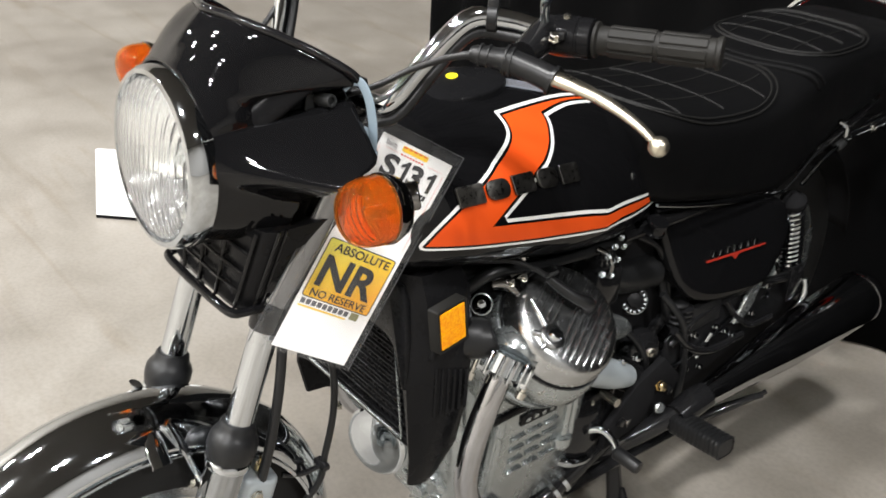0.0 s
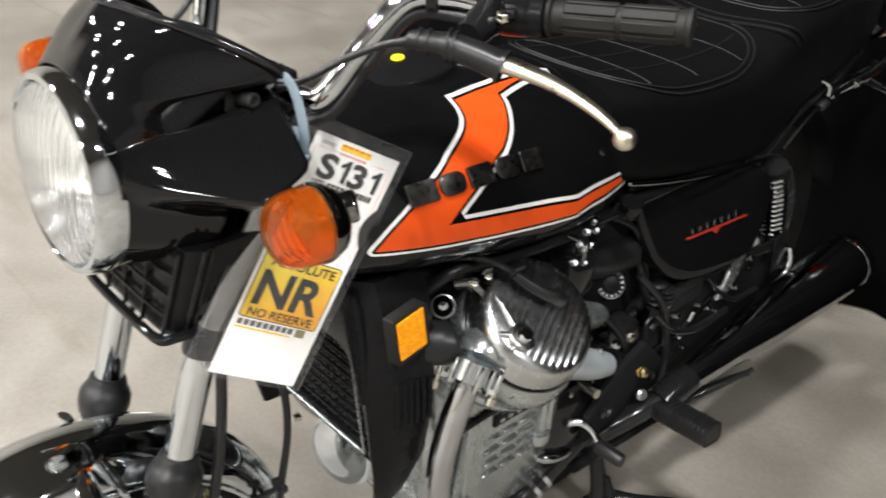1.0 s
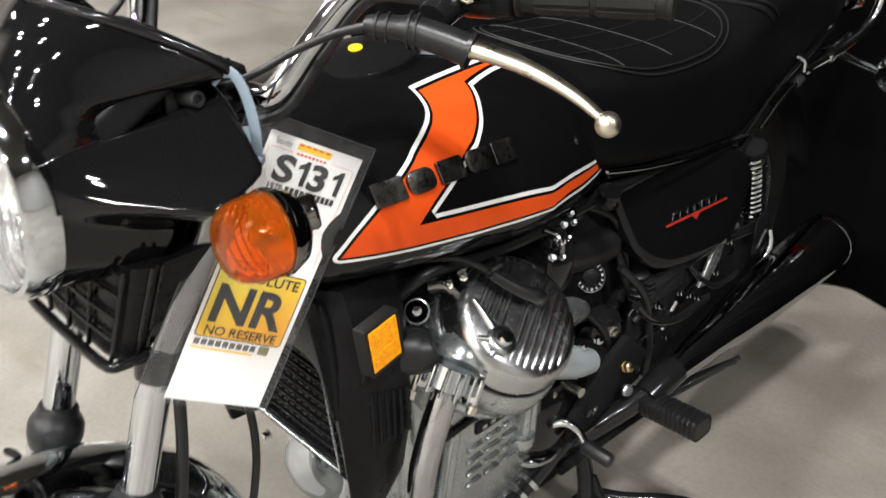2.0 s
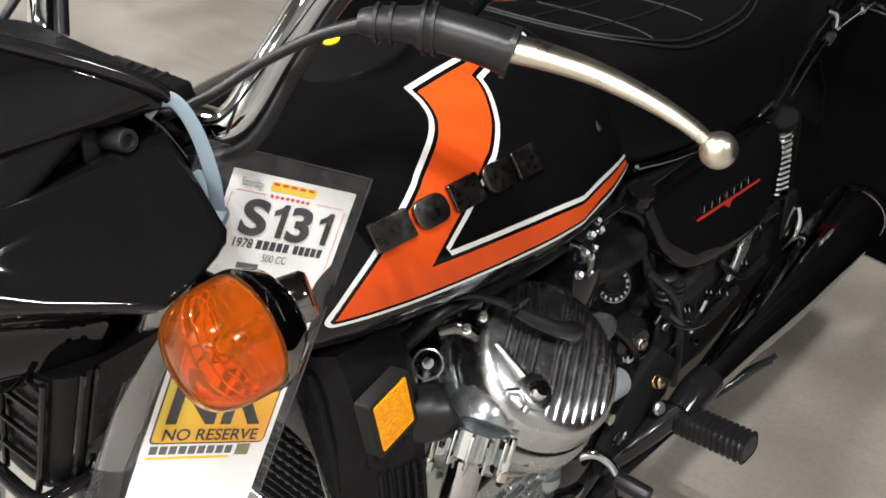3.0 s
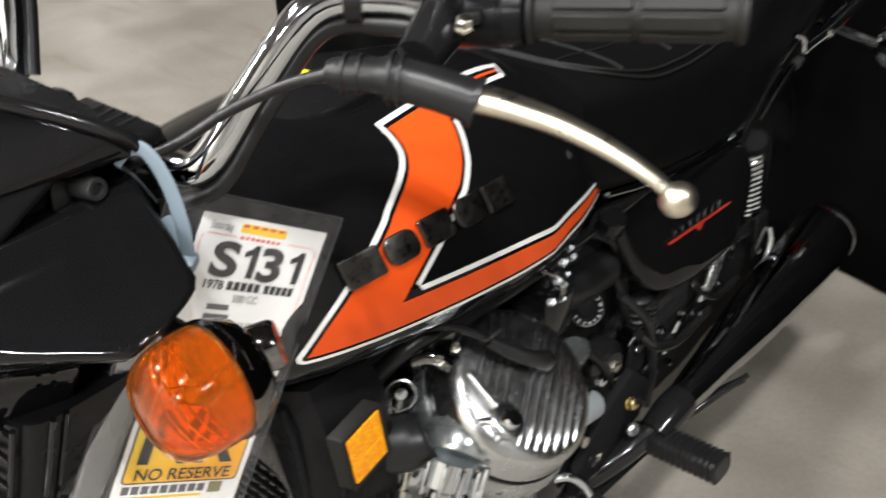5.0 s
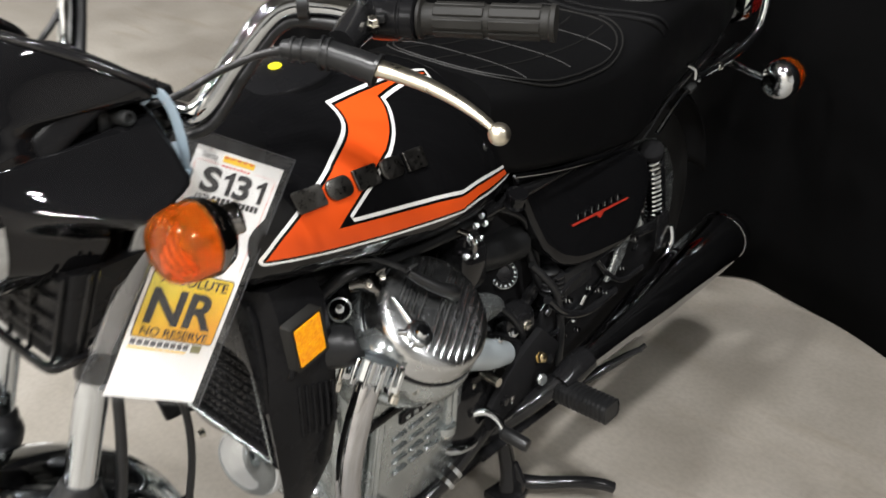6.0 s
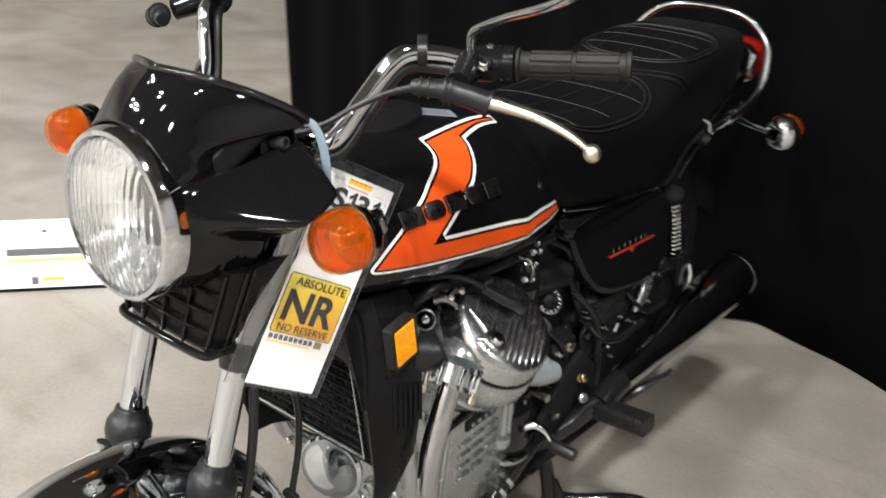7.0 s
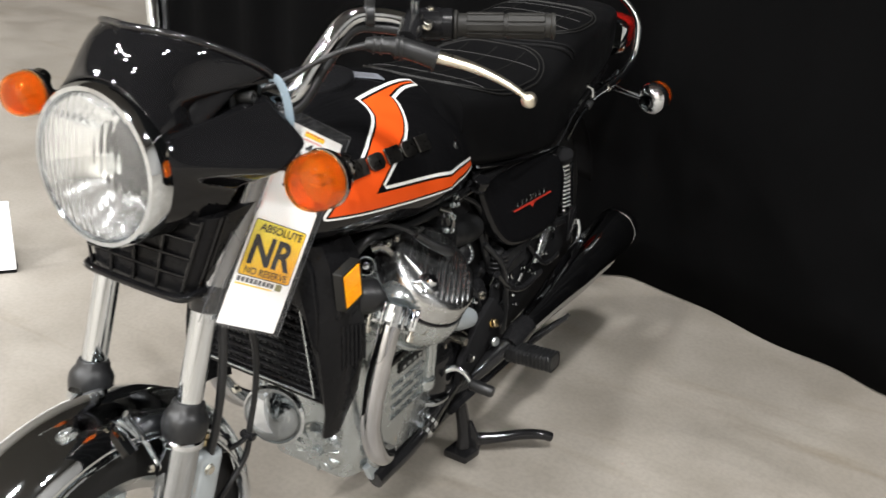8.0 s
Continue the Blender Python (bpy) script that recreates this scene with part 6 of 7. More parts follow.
# ---- radiator ----
def make_radiator():
    y = 0.402
    top_z, low_z, top_w, low_w = 0.668, 0.432, 0.082, 0.128
    core = part("radiator", slab([(-top_w, top_z), (top_w, top_z), (low_w, low_z), (-low_w, low_z)], 0.035, Matrix(((1, 0, 0, 0), (0, 0, 1, y + 0.004), (0, 1, 0, 0), (0, 0, 0, 1))), 0.002, 1), M_FRAME, BIKE, "black radiator with a honeycomb face")
    edge = [(-top_w, y, top_z), (top_w, y, top_z), (low_w, y, low_z), (-low_w, y, low_z)]
    for a, b in zip(edge, edge[1:] + edge[:1]):
        part("radiator_frame", sweep([a, b], 0.0055, 10, 1), M_PLASTIC, core)
        part("frame_trim", sweep([(a[0] * 0.90, y - 0.007, a[2] - (0.006 if a[2] > 0.5 else -0.006)), (b[0] * 0.90, y - 0.007, b[2] - (0.006 if b[2] > 0.5 else -0.006))], 0.0018, 8, 1), M_ALLOY, core)
    # face: wavy fins between flat tubes
    for r in range(15):
        z = low_z + 0.012 + (top_z - low_z - 0.024) * r / 14
        w = low_w + (top_w - low_w) * (z - low_z) / (top_z - low_z) - 0.009
        part("radiator_tube", rbox((2 * w, 0.006, 0.0026), pose(0, y, z), 0.0006, 1), M_PLASTIC, core)
        if r < 14:
            pts, n = [], int(2 * w / 0.0062)
            step = (top_z - low_z - 0.024) / 14
            for k in range(n + 1):
                pts.append((-w + 2 * w * k / n, y + 0.002, z + step * (0.25 if k % 2 else 0.75)))
            part("radiator_fin", sweep(pts, 0.0011, 4, 1, 1.6), M_PLASTIC, core)
    # cover plate over the top of the core, its lower corners rounded into the shrouds
    half = [(0.000, 0.598), (0.070, 0.597), (0.086, 0.594), (0.097, 0.587), (0.105, 0.575), (0.111, 0.560), (0.121, 0.527), (0.128, 0.530), (0.126, 0.600), (0.118, 0.655), (0.108, 0.676), (0.080, 0.684)]
    outline = half + [(-x, z) for x, z in reversed(half[1:])]
    part("radiator_cover", slab(outline, 0.010, Matrix(((1, 0, 0, 0), (0, 0, 1, y - 0.0185), (0, 1, 0, 0), (0, 0, 0, 1))), 0.003, 2), M_PLASTIC, core, "smooth black cover over the top of the radiator")
    # shrouds either side with reflector and louvres
    for s in LEFT_RIGHT:
        loops = []
        for z, xi, yi, xo, yo, xr, yr in (
            (0.690, 0.080, 0.392, 0.118, 0.408, 0.120, 0.475),
            (0.660, 0.084, 0.390, 0.132, 0.408, 0.138, 0.480),
            (0.590, 0.105, 0.388, 0.146, 0.410, 0.152, 0.480),
            (0.500, 0.126, 0.388, 0.150, 0.412, 0.156, 0.478),
            (0.420, 0.138, 0.390, 0.150, 0.410, 0.150, 0.470),
            (0.365, 0.126, 0.400, 0.140, 0.412, 0.135, 0.455),
        ):
            pts = [(xi, yi), ((xi * 2 + xo) / 3, yi - 0.002), ((xi + 2 * xo) / 3, (yi + 2 * yo) / 3 - 0.006), (xo, yo), (xo + (xr - xo) * 0.3 + 0.002, yo + (yr - yo) * 0.3), (xr, yo + (yr - yo) * 0.7), (xr - 0.006, yr), (xr - 0.03, yr), (xi - 0.004, yi + 0.03)]
            loops.append([Vector((s * a, b, z)) for a, b in pts])
        shroud = part("radiator_shroud", loft(loops), M_PLASTIC, core, "black plastic radiator shroud", 30)
        for k in range(6):
            b0 = Vector((s * (0.1495 + 0.0012 * k), 0.418 + 0.0095 * k, 0))
            part("louvre", sweep([b0 + Vector((0, 0, 0.566 - 0.003 * k)), b0 + Vector((s * 0.002, 0, 0.53)), b0 + Vector((s * 0.003, 0, 0.490))], 0.0026, 8, 3), M_PLASTIC, shroud)
        # reflector on a wedge
        c = Vector((s * 0.1515, 0.4365, 0.6260))
        n = Vector((s, 0.08, 0.05)).normalized()
        m = basis(c, n, (-0.05 * s, -0.12, 0.99))
        wedge = []
        for h, k, up, fore in ((-0.0105, 1.0, 0.003, 0.005), (-0.005, 1.0, 0.0015, 0.0025), (-0.0010, 1.0, 0.0, 0.0), (0.0022, 1.0, 0.0, 0.0), (0.0022, 0.91, 0.0, 0.0), (0.0008, 0.90, 0.0, 0.0)):
            wedge.append([m @ Vector((0.0322 * k * a, 0.0262 * k * b, h)) + Vector((0, -fore, up)) for a, b in round_rect(2, 2, 0.10, 3)])
        hold = part("reflector_holder", loft(wedge), M_GRIP, BIKE, "dull black reflector holder on the shroud")
        for size, mid in ((0.0300, 0.0120), (0.0235, -0.0152)):
            part("reflector", slab(round_rect(size, 0.0430, 0.0015, 3, mid), 0.0028, m, 0.0006, 1), M_REFLECT, hold, "amber prismatic side reflector")
        part("reflector_lug", sweep([m @ Vector((-0.030, 0.026 * s, -0.01)), m @ Vector((-0.040, 0.030 * s, -0.01)), m @ Vector((-0.042, 0.026 * s, -0.016))], 0.004, 8, 3), M_PLASTIC, hold)


make_radiator()


# ---- pedals, stands, frame clutter ----
def make_lower_parts():
    for s in LEFT_RIGHT:
        plate = part("footpeg_plate", slab([(0.80, 0.25), (0.97, 0.28), (0.99, 0.33), (0.93, 0.39), (0.86, 0.36), (0.80, 0.30)], s * 0.014, Matrix(((0, 0, 1, s * 0.150), (1, 0, 0, 0), (0, 1, 0, 0), (0, 0, 0, 1))), 0.004), M_CAVITY, BIKE, "black footpeg bracket plate")
        a, b = Vector((s * 0.168, 0.950, 0.268)), Vector((s * 0.305, 0.942, 0.284))
        way = (b - a).normalized()
        peg = part("footpeg", sweep([a, a + way * 0.05], [0.014, 0.012], 14, 2), M_FRAME, BIKE, "footpeg with a ribbed black rubber")
        m = basis(a + way * 0.026, way, (0, 0, 1))
        part("peg_rubber", loft([[m @ Vector((x, y, h)) for x, y in round_rect(0.032 * k, 0.042 * k, 0.010, 5)] for h, k in ((0, 0.8), (0.004, 1.0), (0.106, 1.0), (0.110, 0.9))]), M_RUBBER, peg, "ribbed black rubber sleeve")
        for k in range(12):
            part("rubber_rib", loft([[m @ Vector((x, y, h)) for x, y in round_rect(0.032 + g, 0.042 + g, 0.011, 5)] for h, g in ((0.008 + 0.0088 * k, 0), (0.0095 + 0.0088 * k, 0.0045), (0.0125 + 0.0088 * k, 0.0045), (0.014 + 0.0088 * k, 0))], cap=False), M_RUBBER, peg)
        part("peg_bolt", lathe([(0.010, 0), (0.010, 0.004), (0.0075, 0.007), (0.0, 0.0075)], basis((s * 0.178, 0.917, 0.300), (s, -0.3, 0.3)), 18), M_ALLOY, plate)
        part("brass_nut", hexbolt((s * 0.166, 0.925, 0.335), (s, -0.2, 0.5), 0.009, 0.012), M_BRASS, plate)
        for y, z in ((0.83, 0.30), (0.955, 0.315)):
            part("plate_bolt", hexbolt((s * 0.164, y, z), (s, 0, 0), 0.008, 0.008), M_FRAME, plate)
        # black castings round the gear case
        part("gear_case", lathe([(0.06, 0), (0.075, 0.012), (0.072, 0.03), (0.05, 0.042), (0.02, 0.045)], basis((s * 0.10, 0.80, 0.275), (s, 0, 0)), 36), M_FRAME, BIKE, "black rounded gear case cover")
        for a in (20, 100, 170, 250, 320):
            part("case_bolt", hexbolt((s * 0.128, 0.80 + 0.062 * math.cos(radians(a)), 0.275 + 0.062 * math.sin(radians(a))), (s, 0, 0), 0.006, 0.008), M_STEEL, BIKE)
        part("stub_bolt", sweep([(s * 0.13, 0.815, 0.345), (s * 0.165, 0.812, 0.347)], 0.008, 12, 1), M_STEEL, BIKE)
        part("frame_tube", sweep([(s * 0.115, 0.58, 0.150), (s * 0.128, 0.70, 0.172), (s * 0.136, 0.79, 0.220), (s * 0.142, 0.87, 0.262), (s * 0.150, 0.95, 0.270)], 0.0175, 12, 4), M_FRAME, BIKE)
    for k in range(2):
        part("tube_clamp", lathe([(0.0178, -0.005), (0.0222, -0.004), (0.0222, 0.004), (0.0178, 0.005)], basis((0.130, 0.722 + 0.020 * k, 0.181 + 0.011 * k), (0.1, 0.85, 0.48)), 20), M_CHROME, BIKE, "chrome band clamp")
    # gear lever
    lever = part("gear_lever", sweep([(0.118, 0.768, 0.262), (0.136, 0.780, 0.286), (0.156, 0.793, 0.295), (0.174, 0.802, 0.284), (0.190, 0.801, 0.268)], [0.0080, 0.0074, 0.0070, 0.0068, 0.0066], 12, 5), M_CHROME, BIKE, "curved chrome gear lever with a rubber tip")
    tipm = basis((0.186, 0.800, 0.266), (1, 0.06, -0.06))
    part("lever_rubber", lathe([(0.008, 0), (0.0118, 0.003), (0.0118, 0.046), (0.010, 0.050), (0.0, 0.051)], tipm, 18), M_RUBBER, lever, "black rubber lever tip")
    part("lever_clamp", lathe([(0.012, 0), (0.017, 0.003), (0.017, 0.016), (0.010, 0.02)], basis((0.112, 0.764, 0.255), (1, 0, 0)), 20), M_STEEL, lever)
    part("clutch_arm", sweep([(0.10, 0.720, 0.245), (0.135, 0.735, 0.238), (0.145, 0.770, 0.232), (0.138, 0.80, 0.225)], [0.010, 0.009, 0.008, 0.008], 10, 4), M_CHROME_OLD, BIKE)
    # centre stand
    stand = part("centre_stand", sweep([(-0.11, 0.90, 0.205), (0, 0.90, 0.205), (0.11, 0.90, 0.205)], 0.014, 12, 2), M_FRAME, BIKE, "black centre stand planted on the floor")
    for s in LEFT_RIGHT:
        part("stand_leg", sweep([(s * 0.105, 0.900, 0.205), (s * 0.118, 0.912, 0.12), (s * 0.128, 0.918, 0.055), (s * 0.132, 0.914, 0.020)], [0.015, 0.016, 0.018, 0.020], 12, 4, 0.8), M_FRAME, stand)
        part("stand_foot", slab([(s * 0.100, 0.880), (s * 0.155, 0.880), (s * 0.165, 0.925), (s * 0.150, 0.965), (s * 0.110, 0.955)], 0.018, Matrix(), 0.004), M_FRAME, stand)
    part("stand_web", slab([(0.122, 0.005), (0.160, 0.012), (0.165, 0.045), (0.140, 0.085), (0.122, 0.075)], 0.010, Matrix(((1, 0, 0, 0), (0, 0, 1, 0.918), (0, 1, 0, 0), (0, 0, 0, 1))), 0.003), M_FRAME, stand)
    part("stand_tang", sweep([(0.135, 0.930, 0.030), (0.180, 0.955, 0.036), (0.235, 0.995, 0.044), (0.268, 1.022, 0.040), (0.284, 1.036, 0.032)], [0.016, 0.0125, 0.0115, 0.0115, 0.011], 12, 5), M_FRAME, stand, "tubular black foot tang")
    # side stand, folded back under the muffler
    side = part("side_stand", sweep([(0.145, 0.80, 0.185), (0.165, 0.92, 0.205), (0.195, 1.05, 0.235), (0.222, 1.115, 0.255), (0.243, 1.150, 0.268)], [0.012, 0.011, 0.009, 0.007, 0.0065], 12, 5, 0.7), M_FRAME, BIKE, "folded black side stand")
    part("side_stand_tip", sweep([(0.195, 1.05, 0.225), (0.218, 1.105, 0.244), (0.236, 1.138, 0.262), (0.247, 1.156, 0.276)], 0.0045, 8, 4), M_FRAME, side)
    # loose black cables and pipes behind the engine
    for pts, r in (
        ([(0.11, 0.86, 0.45), (0.13, 0.885, 0.42), (0.14, 0.90, 0.39), (0.14, 0.91, 0.36)], 0.006),
        ([(0.10, 0.86, 0.62), (0.115, 0.92, 0.58), (0.115, 0.965, 0.50), (0.115, 0.985, 0.42)], 0.005),
        ([(0.10, 0.50, 0.63), (0.115, 0.54, 0.655), (0.12, 0.62, 0.645), (0.12, 0.72, 0.635), (0.12, 0.82, 0.63)], 0.009),
        ([(0.06, 0.46, 0.66), (0.08, 0.50, 0.65), (0.09, 0.56, 0.64)], 0.012),
        ([(0.09, 0.94, 0.55), (0.11, 0.955, 0.50), (0.12, 0.975, 0.44), (0.12, 1.02, 0.38)], 0.0075),
    ):
        part("engine_hose", sweep(pts, r, 10, 5), M_RUBBER, BIKE)
    for s in LEFT_RIGHT:
        part("splash_guard", slab([(0.86, 0.14), (1.00, 0.10), (1.17, 0.11), (1.25, 0.22), (1.27, 0.40), (1.20, 0.54), (0.98, 0.58), (0.86, 0.50)], s * 0.006, Matrix(((0, 0, 1, s * 0.050), (1, 0, 0, 0), (0, 1, 0, 0), (0, 0, 0, 1))), 0.002), M_CAVITY, BIKE)
        pivot = part("swing_arm_pivot", lathe([(0.034, -0.03), (0.036, 0.0), (0.034, 0.012), (0.022, 0.018), (0.020, 0.024), (0.0, 0.026)], basis((s * 0.118, 0.915, 0.392), (s, -0.1, 0.15)), 32), M_FRAME, BIKE, "round black pivot cover")
        part("pivot_bolt", hexbolt((s * 0.143, 0.913, 0.396), (s, -0.1, 0.15), 0.008, 0.006), M_STEEL, pivot)
        casting = part("gearbox_casting", sweep([(s * 0.112, 0.800, 0.395), (s * 0.124, 0.845, 0.375), (s * 0.128, 0.890, 0.345), (s * 0.128, 0.930, 0.300)], [0.028, 0.030, 0.030, 0.024], 16, 4), M_FRAME, BIKE, "lumpy black gearbox casting")
        for y, z, r in ((0.822, 0.420, 0.006), (0.860, 0.412, 0.007), (0.896, 0.354, 0.006), (0.922, 0.320, 0.006), (0.856, 0.330, 0.0065), (0.880, 0.300, 0.006)):
            part("casting_bolt", hexbolt((s * 0.150, y, z), (s, -0.25, 0.35), r, 0.008), M_CHROME, casting)
        part("casting_stud", sweep([(s * 0.135, 0.852, 0.288), (s * 0.165, 0.858, 0.284)], [0.0075, 0.0085], 12, 1), M_STEEL, casting)
        # plain sheet added to keep the gap above the muffler dark
        hanger = part("peg_hanger", slab([(0.94, 0.275), (1.06, 0.262), (1.32, 0.272), (1.42, 0.315), (1.36, 0.425), (1.16, 0.450), (1.02, 0.440), (0.95, 0.400)], s * 0.008, Matrix(((0, 0, 1, s * 0.140), (1, 0, 0, 0), (0, 1, 0, 0), (0, 0, 0, 1))), 0.003), M_CAVITY, BIKE, "black sheet standing in for dark clutter above the muffler")
        for y, z, r in ((0.985, 0.405, 0.007), (1.075, 0.418, 0.008), (1.155, 0.395, 0.007), (1.250, 0.405, 0.008)):
            part("hanger_bolt", hexbolt((s * 0.147, y, z), (s, -0.1, 0.1), r, 0.007), M_CHROME, hanger)
        part("hanger_flange", sweep([(s * 0.150, 0.955, 0.398), (s * 0.152, 1.02, 0.436), (s * 0.152, 1.16, 0.446), (s * 0.150, 1.31, 0.422)], 0.0065, 10, 4), M_FRAME, hanger)
        part("vent_hose", sweep([(s * 0.130, 0.930, 0.500), (s * 0.156, 0.960, 0.455), (s * 0.158, 0.985, 0.400), (s * 0.158, 1.000, 0.340), (s * 0.156, 1.005, 0.270)], 0.0065, 12, 5), M_RUBBER, BIKE, "black rubber vent hose")
        part("brake_rod", sweep([(s * 0.150, 0.925, 0.345), (s * 0.154, 1.00, 0.352), (s * 0.154, 1.07, 0.372), (s * 0.152, 1.16, 0.40)], 0.0055, 10, 4), M_CHROME_OLD, BIKE)
        part("rod_spring", sweep([(s * 0.154, 1.035, 0.358), (s * 0.154, 1.060, 0.367)], 0.010, 14, 1), M_CHROME, BIKE)
    for s in LEFT_RIGHT:
        box = part("tool_box", rbox((0.012, 0.078, 0.050), pose(s * 0.150, 1.040, 0.436, 8, 0, -s * 6), 0.003), M_RUBBER, BIKE, "dull grey-black tool box under the side cover")
        for k in range(6):
            part("bellows_ring", lathe([(0.010, 0), (0.0155, 0.003), (0.0155, 0.006), (0.010, 0.009)], basis((s * 0.140, 0.992 + 0.002 * k, 0.462 - 0.010 * k), (0, 0.15, -1)), 20), M_FRAME, box)
        part("link_rod", sweep([(s * 0.158, 1.068, 0.388), (s * 0.156, 1.055, 0.366), (s * 0.154, 1.043, 0.342)], 0.0048, 12, 2), M_CHROME, BIKE, "short bright link rod")
        part("shock_bracket", slab([(1.132, 0.385), (1.158, 0.436), (1.186, 0.466), (1.202, 0.452), (1.186, 0.412), (1.158, 0.380)], s * 0.008, Matrix(((0, 0, 1, s * 0.155), (1, 0, 0, 0), (0, 1, 0, 0), (0, 0, 0, 1))), 0.003), M_ALLOY, BIKE, "bare alloy bracket beside the shock absorber")
        part("mount_hoop", sweep([(s * 0.170, 1.352, 0.418), (s * 0.178, 1.350, 0.392), (s * 0.178, 1.336, 0.368), (s * 0.172, 1.316, 0.350)], 0.0072, 12, 4), M_CHROME, BIKE, "bright curved lower mount")
        for y, z, r in ((1.020, 0.398, 0.006), (1.085, 0.392, 0.005), (1.120, 0.372, 0.006), (1.150, 0.352, 0.005), (1.205, 0.380, 0.006), (1.235, 0.430, 0.006), (1.010, 0.330, 0.007), (1.060, 0.315, 0.005)):
            part("stud", hexbolt((s * 0.152, y, z), (s, -0.2, 0.5), r, 0.010), M_CHROME, BIKE)
        for pts, r in (
            ([(s * 0.152, 0.955, 0.430), (s * 0.160, 1.000, 0.385), (s * 0.160, 1.080, 0.350), (s * 0.156, 1.180, 0.345)], 0.008),
            ([(s * 0.150, 1.100, 0.445), (s * 0.158, 1.140, 0.400), (s * 0.160, 1.200, 0.360), (s * 0.156, 1.280, 0.350)], 0.006),
        ):
            part("black_pipe", sweep(pts, r, 12, 5), M_FRAME, BIKE)
    part("oil_pipe", sweep([(0.135, 0.965, 0.395), (0.14, 0.985, 0.42), (0.145, 1.01, 0.43)], 0.005, 10, 4), M_CHROME, BIKE)
    part("backbone", sweep([(0, 0.33, 0.80), (0, 0.50, 0.76), (0, 0.70, 0.70), (0, 0.90, 0.64)], 0.045, 16, 4), M_FRAME, BIKE)
    part("engine_hanger", rbox((0.16, 0.10, 0.10), pose(0, 0.56, 0.62), 0.01), M_FRAME, BIKE)
    part("air_box", rbox((0.18, 0.20, 0.16), pose(0, 0.98, 0.545), 0.02), M_PLASTIC, BIKE)


make_lower_parts()


# ---- auction tag ----
def make_tag():
    o = Vector((0.116, 0.341, 0.894))
    down = (Vector((0.104, 0.204, 0.661)) - o).normalized()
    right = Vector((0.020, 0.088, -0.051))
    right = (right - right.dot(down) * down).normalized()
    n = right.cross(-down)
    plane = Matrix((right, -down, n)).transposed().to_4x4()
    plane.translation = o
    tag = empty("auction_tag", o)
    tagged(tag, "white lot tag with yellow sticker in a clear plastic sleeve", "tag")
    W, H = 0.1035, 0.273

    def at(x, y, z=0.0):
        return plane @ Matrix.Translation((x, -y, z))

    def plate(name, x0, y0, x1, y1, material, z, thick=0.0003, r=0.0, label="", parent=tag):
        pts = round_rect(x1 - x0, y1 - y0, r, 4, (x0 + x1) / 2, -(y0 + y1) / 2) if r else [(x0, -y0), (x1, -y0), (x1, -y1), (x0, -y1)]
        return part(name, slab(pts, thick, plane @ Matrix.Translation((0, 0, z))), material, parent, label)

    sleeve = plate("sleeve", -0.031, -0.015, W + 0.0075, H + 0.004, M_SLEEVE, 0.0032, 0.0004, 0.004, "clear vinyl sleeve")
    sleeve.visible_shadow = False
    for x0, y0, x1, y1 in ((-0.0305, -0.0145, W + 0.0070, -0.0137), (W + 0.0062, -0.0137, W + 0.0070, H + 0.003), (-0.0305, -0.0137, -0.0297, H + 0.003)):
        plate("sleeve_weld", x0, y0, x1, y1, M_WELD, 0.0034, 0.0007, 0.0, "", sleeve)
    paper = plate("paper", 0, 0, W, H, M_PAPER, 0.0, 0.0004, 0.001, "white printed card")

    def fit(text, x0, x1, base, height, material=M_INK, weight=0.0, z=0.0014):
        """A line of writing from x0 to x1, of that letter height, on its base line."""
        bm = letters(text, 0.02, weight * 0.02)
        xs, ys = [v.co.x for v in bm.verts], [v.co.y for v in bm.verts]
        kx, ky = (x1 - x0) / (max(xs) - min(xs)), height / max(ys)
        for v in bm.verts:
            v.co.x, v.co.y = (v.co.x - min(xs)) * kx, v.co.y * ky
        part("writing", moved(bm, at(x0, base, z)), material, paper)

    fit("Saturday", 0.0080, 0.0250, 0.0100, 0.0058, M_GREYINK)
    plate("logo_shape", 0.0317, 0.0036, 0.0692, 0.0102, M_YELLOW, 0.0006, 0.0002, 0.001, "", paper)
    for k in range(5):
        plate("logo_shape", 0.0328 + 0.0073 * k, 0.0042, 0.0375 + 0.0073 * k, 0.0060, M_REDINK, 0.0009, 0.0002, 0.0, "", paper)
    for k in range(8):
        plate("logo_shape", 0.0333 + 0.0043 * k, 0.0128, 0.0358 + 0.0043 * k, 0.0150, M_REDINK, 0.0006, 0.0002, 0.0, "", paper)
    for x0, y0, x1, y1 in ((0.006, 0.0135, 0.0300, 0.0138), (0.072, 0.0135, 0.0965, 0.0138), (0.0985, 0.0155, 0.0988, 0.118), (0.0035, 0.0155, 0.0038, 0.118)):
        plate("red_rule", x0, y0, x1, y1, M_REDINK, 0.0006, 0.0002, 0.0, "", paper)
    fit("S", 0.0160, 0.0372, 0.0425, 0.0252, M_INK, 0.034)
    fit("3", 0.0545, 0.0735, 0.0425, 0.0248, M_INK, 0.034)
    for x in (0.0408, 0.0800):
        one = slab([(x + 0.0058, -0.0425), (x + 0.0108, -0.0425), (x + 0.0108, -0.0178), (x + 0.0068, -0.0178), (x + 0.0048, -0.0208), (x, -0.0234), (x, -0.0274), (x + 0.0058, -0.0250)], 0.0002, plane @ Matrix.Translation((0, 0, 0.0012)))
        part("writing", one, M_INK, paper)
    fit("1978", 0.0160, 0.0315, 0.0527, 0.0066, M_INK, 0.018)
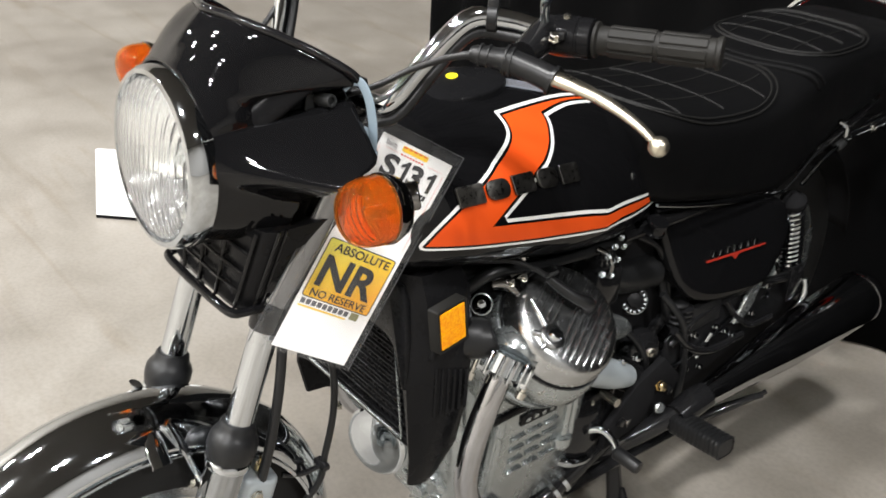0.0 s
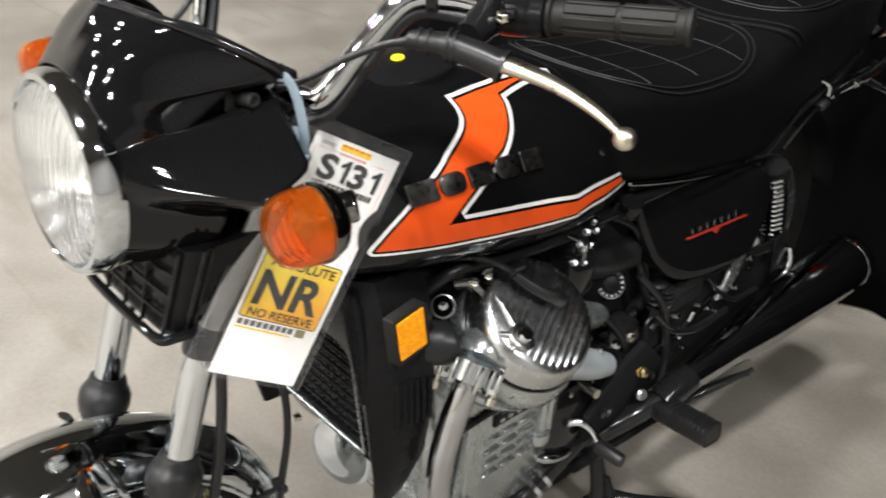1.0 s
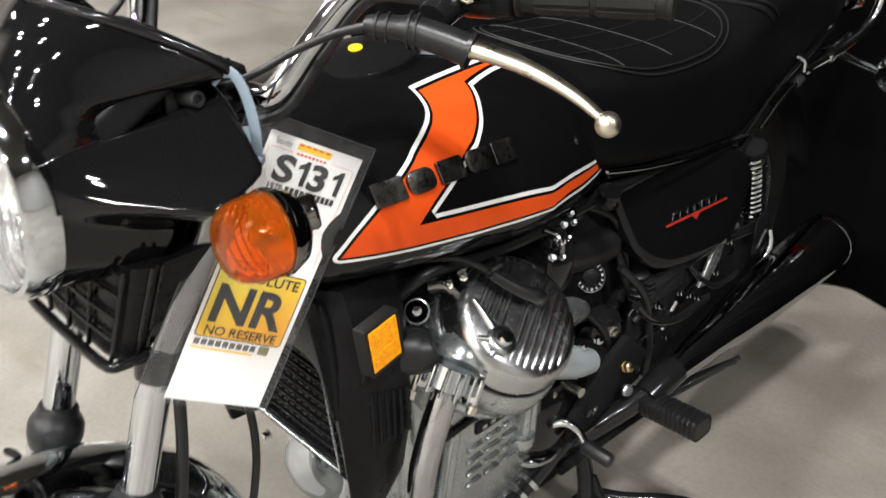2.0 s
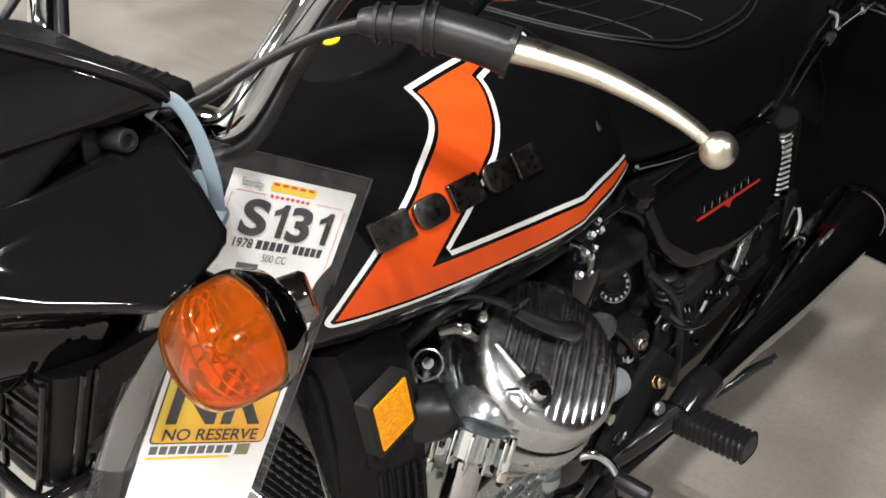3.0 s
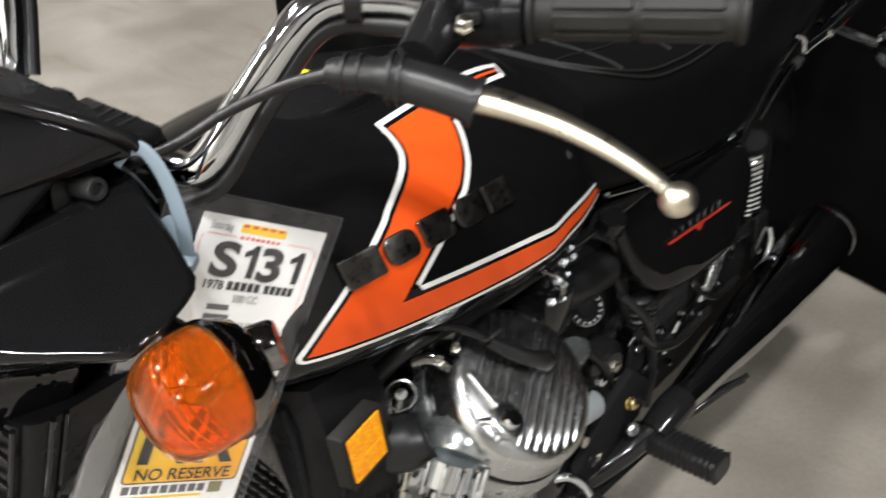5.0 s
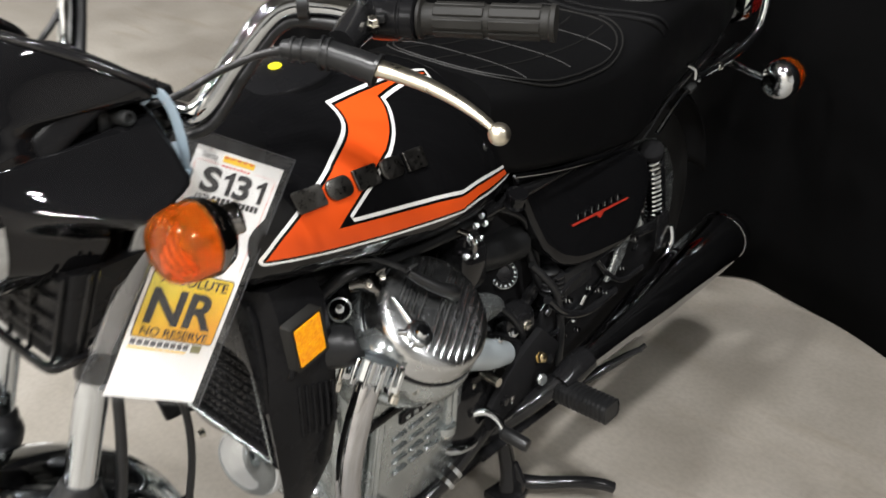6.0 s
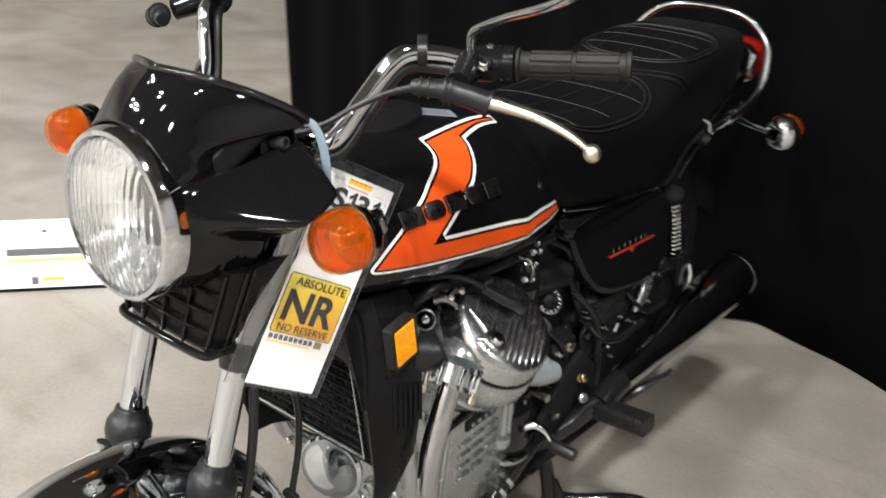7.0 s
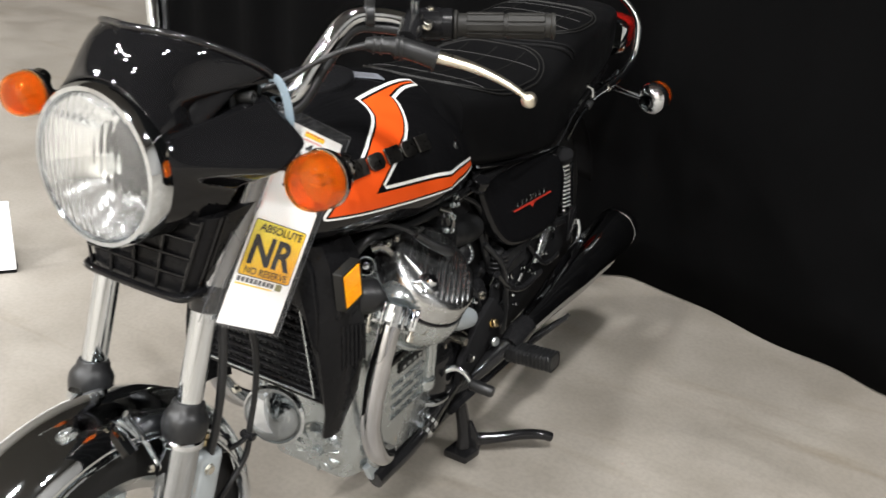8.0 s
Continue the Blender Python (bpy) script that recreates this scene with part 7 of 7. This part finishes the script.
    for k in range(5):
        plate("print_bar", 0.0350 + 0.0056 * k, 0.0462, 0.0393 + 0.0056 * k, 0.0527, M_INK, 0.0006, 0.0002, 0.0, "", paper)
        plate("print_bar", 0.0660 + 0.0052 * k, 0.0462, 0.0700 + 0.0052 * k, 0.0527, M_INK, 0.0006, 0.0002, 0.0, "", paper)
    fit("500 CC", 0.0422, 0.0628, 0.0612, 0.0056, M_GREYINK)
    plate("print_bar", 0.0246, 0.0640, 0.0420, 0.0682, M_GREYINK, 0.0006, 0.0002, 0.0, "", paper)
    plate("print_bar", 0.0240, 0.0715, 0.0440, 0.0755, M_GREYINK, 0.0006, 0.0002, 0.0, "", paper)
    fit("- $12,000", 0.0450, 0.0690, 0.0812, 0.0052, M_INK, 0.008)
    plate("print_bar", 0.0240, 0.0768, 0.0425, 0.0812, M_INK, 0.0006, 0.0002, 0.0, "", paper)
    y0, y1 = 0.1300, 0.2058
    plate("sticker_border", 0.0036, y0, 0.0985, y1, M_INK, 0.0006, 0.0002, 0.004, "", paper)
    plate("sticker", 0.0049, y0 + 0.0013, 0.0972, y1 - 0.0013, M_STICKER, 0.0009, 0.0002, 0.003, "yellow sticker with heavy black letters", paper)
    fit("ABSOLUTE", 0.0140, 0.0920, 0.1442, 0.0104, M_INK, 0.016, 0.0019)
    fit("NR", 0.0108, 0.0890, 0.1878, 0.0378, M_INK, 0.030, 0.0019)
    fit("NO RESERVE", 0.0120, 0.0900, 0.2022, 0.0092, M_INK, 0.012, 0.0019)
    for k in range(9):
        plate("print_bar", 0.0062 + 0.0076 * k, 0.2078, 0.0120 + 0.0076 * k, 0.2142, M_GREYINK, 0.0006, 0.0002, 0.0, "", paper)
    plate("print_bar", 0.0765, 0.2068, 0.0880, 0.2160, M_OLIVE, 0.0006, 0.0002, 0.0, "", paper)
    plate("print_bar", 0.0052, 0.2162, 0.0720, 0.2182, M_YELLOW, 0.0006, 0.0002, 0.0, "", paper)
    part("eyelet", lathe([(0.0026, 0), (0.0036, 0.0005), (0.0036, 0.0010), (0.0026, 0.0014)], at(-0.0258, 0.2325, 0.0034), 20, cap=False), M_WELD, sleeve)
    part("eyelet", lathe([(0.0026, 0), (0.0036, 0.0005), (0.0036, 0.0010), (0.0026, 0.0014)], at(-0.0229, 0.1290, 0.0034), 20, cap=False), M_WELD, sleeve)

    tie = empty("cable_tie", (0.125, 0.31, 0.92))
    tagged(tie, "looped blue-grey nylon tie holding the tag to the cowl", "cable tie")
    loop = [(0.112, 0.288, 0.950), (0.118, 0.294, 0.958), (0.128, 0.300, 0.958), (0.137, 0.304, 0.942), (0.1425, 0.306, 0.916), (0.1435, 0.306, 0.896), (0.142, 0.306, 0.884)]
    part("strap", sweep(loop, 0.0050, 10, 6, 0.16, (0.75, -0.45, 0.45)), M_TIE, tie)
    inner = [(0.142, 0.306, 0.884), (0.132, 0.316, 0.880), (0.105, 0.322, 0.892), (0.094, 0.310, 0.925), (0.112, 0.288, 0.950)]
    part("strap", sweep(inner, 0.0030, 10, 6, 0.16, (0.75, -0.45, 0.45)), M_TIE, tie)
    part("lock_head", rbox((0.010, 0.012, 0.009), pose(0.143, 0.306, 0.883, 20, 10, 30), 0.002), M_TIE, tie, "square locking head")
    part("tie_tab", slab(round_rect(0.012, 0.028, 0.005, 5), 0.002, basis((0.128, 0.309, 0.895), (0.9, -0.2, 0.3), (0, 1, 0.2)), 0.0005), M_TIE, tie)


make_tag()
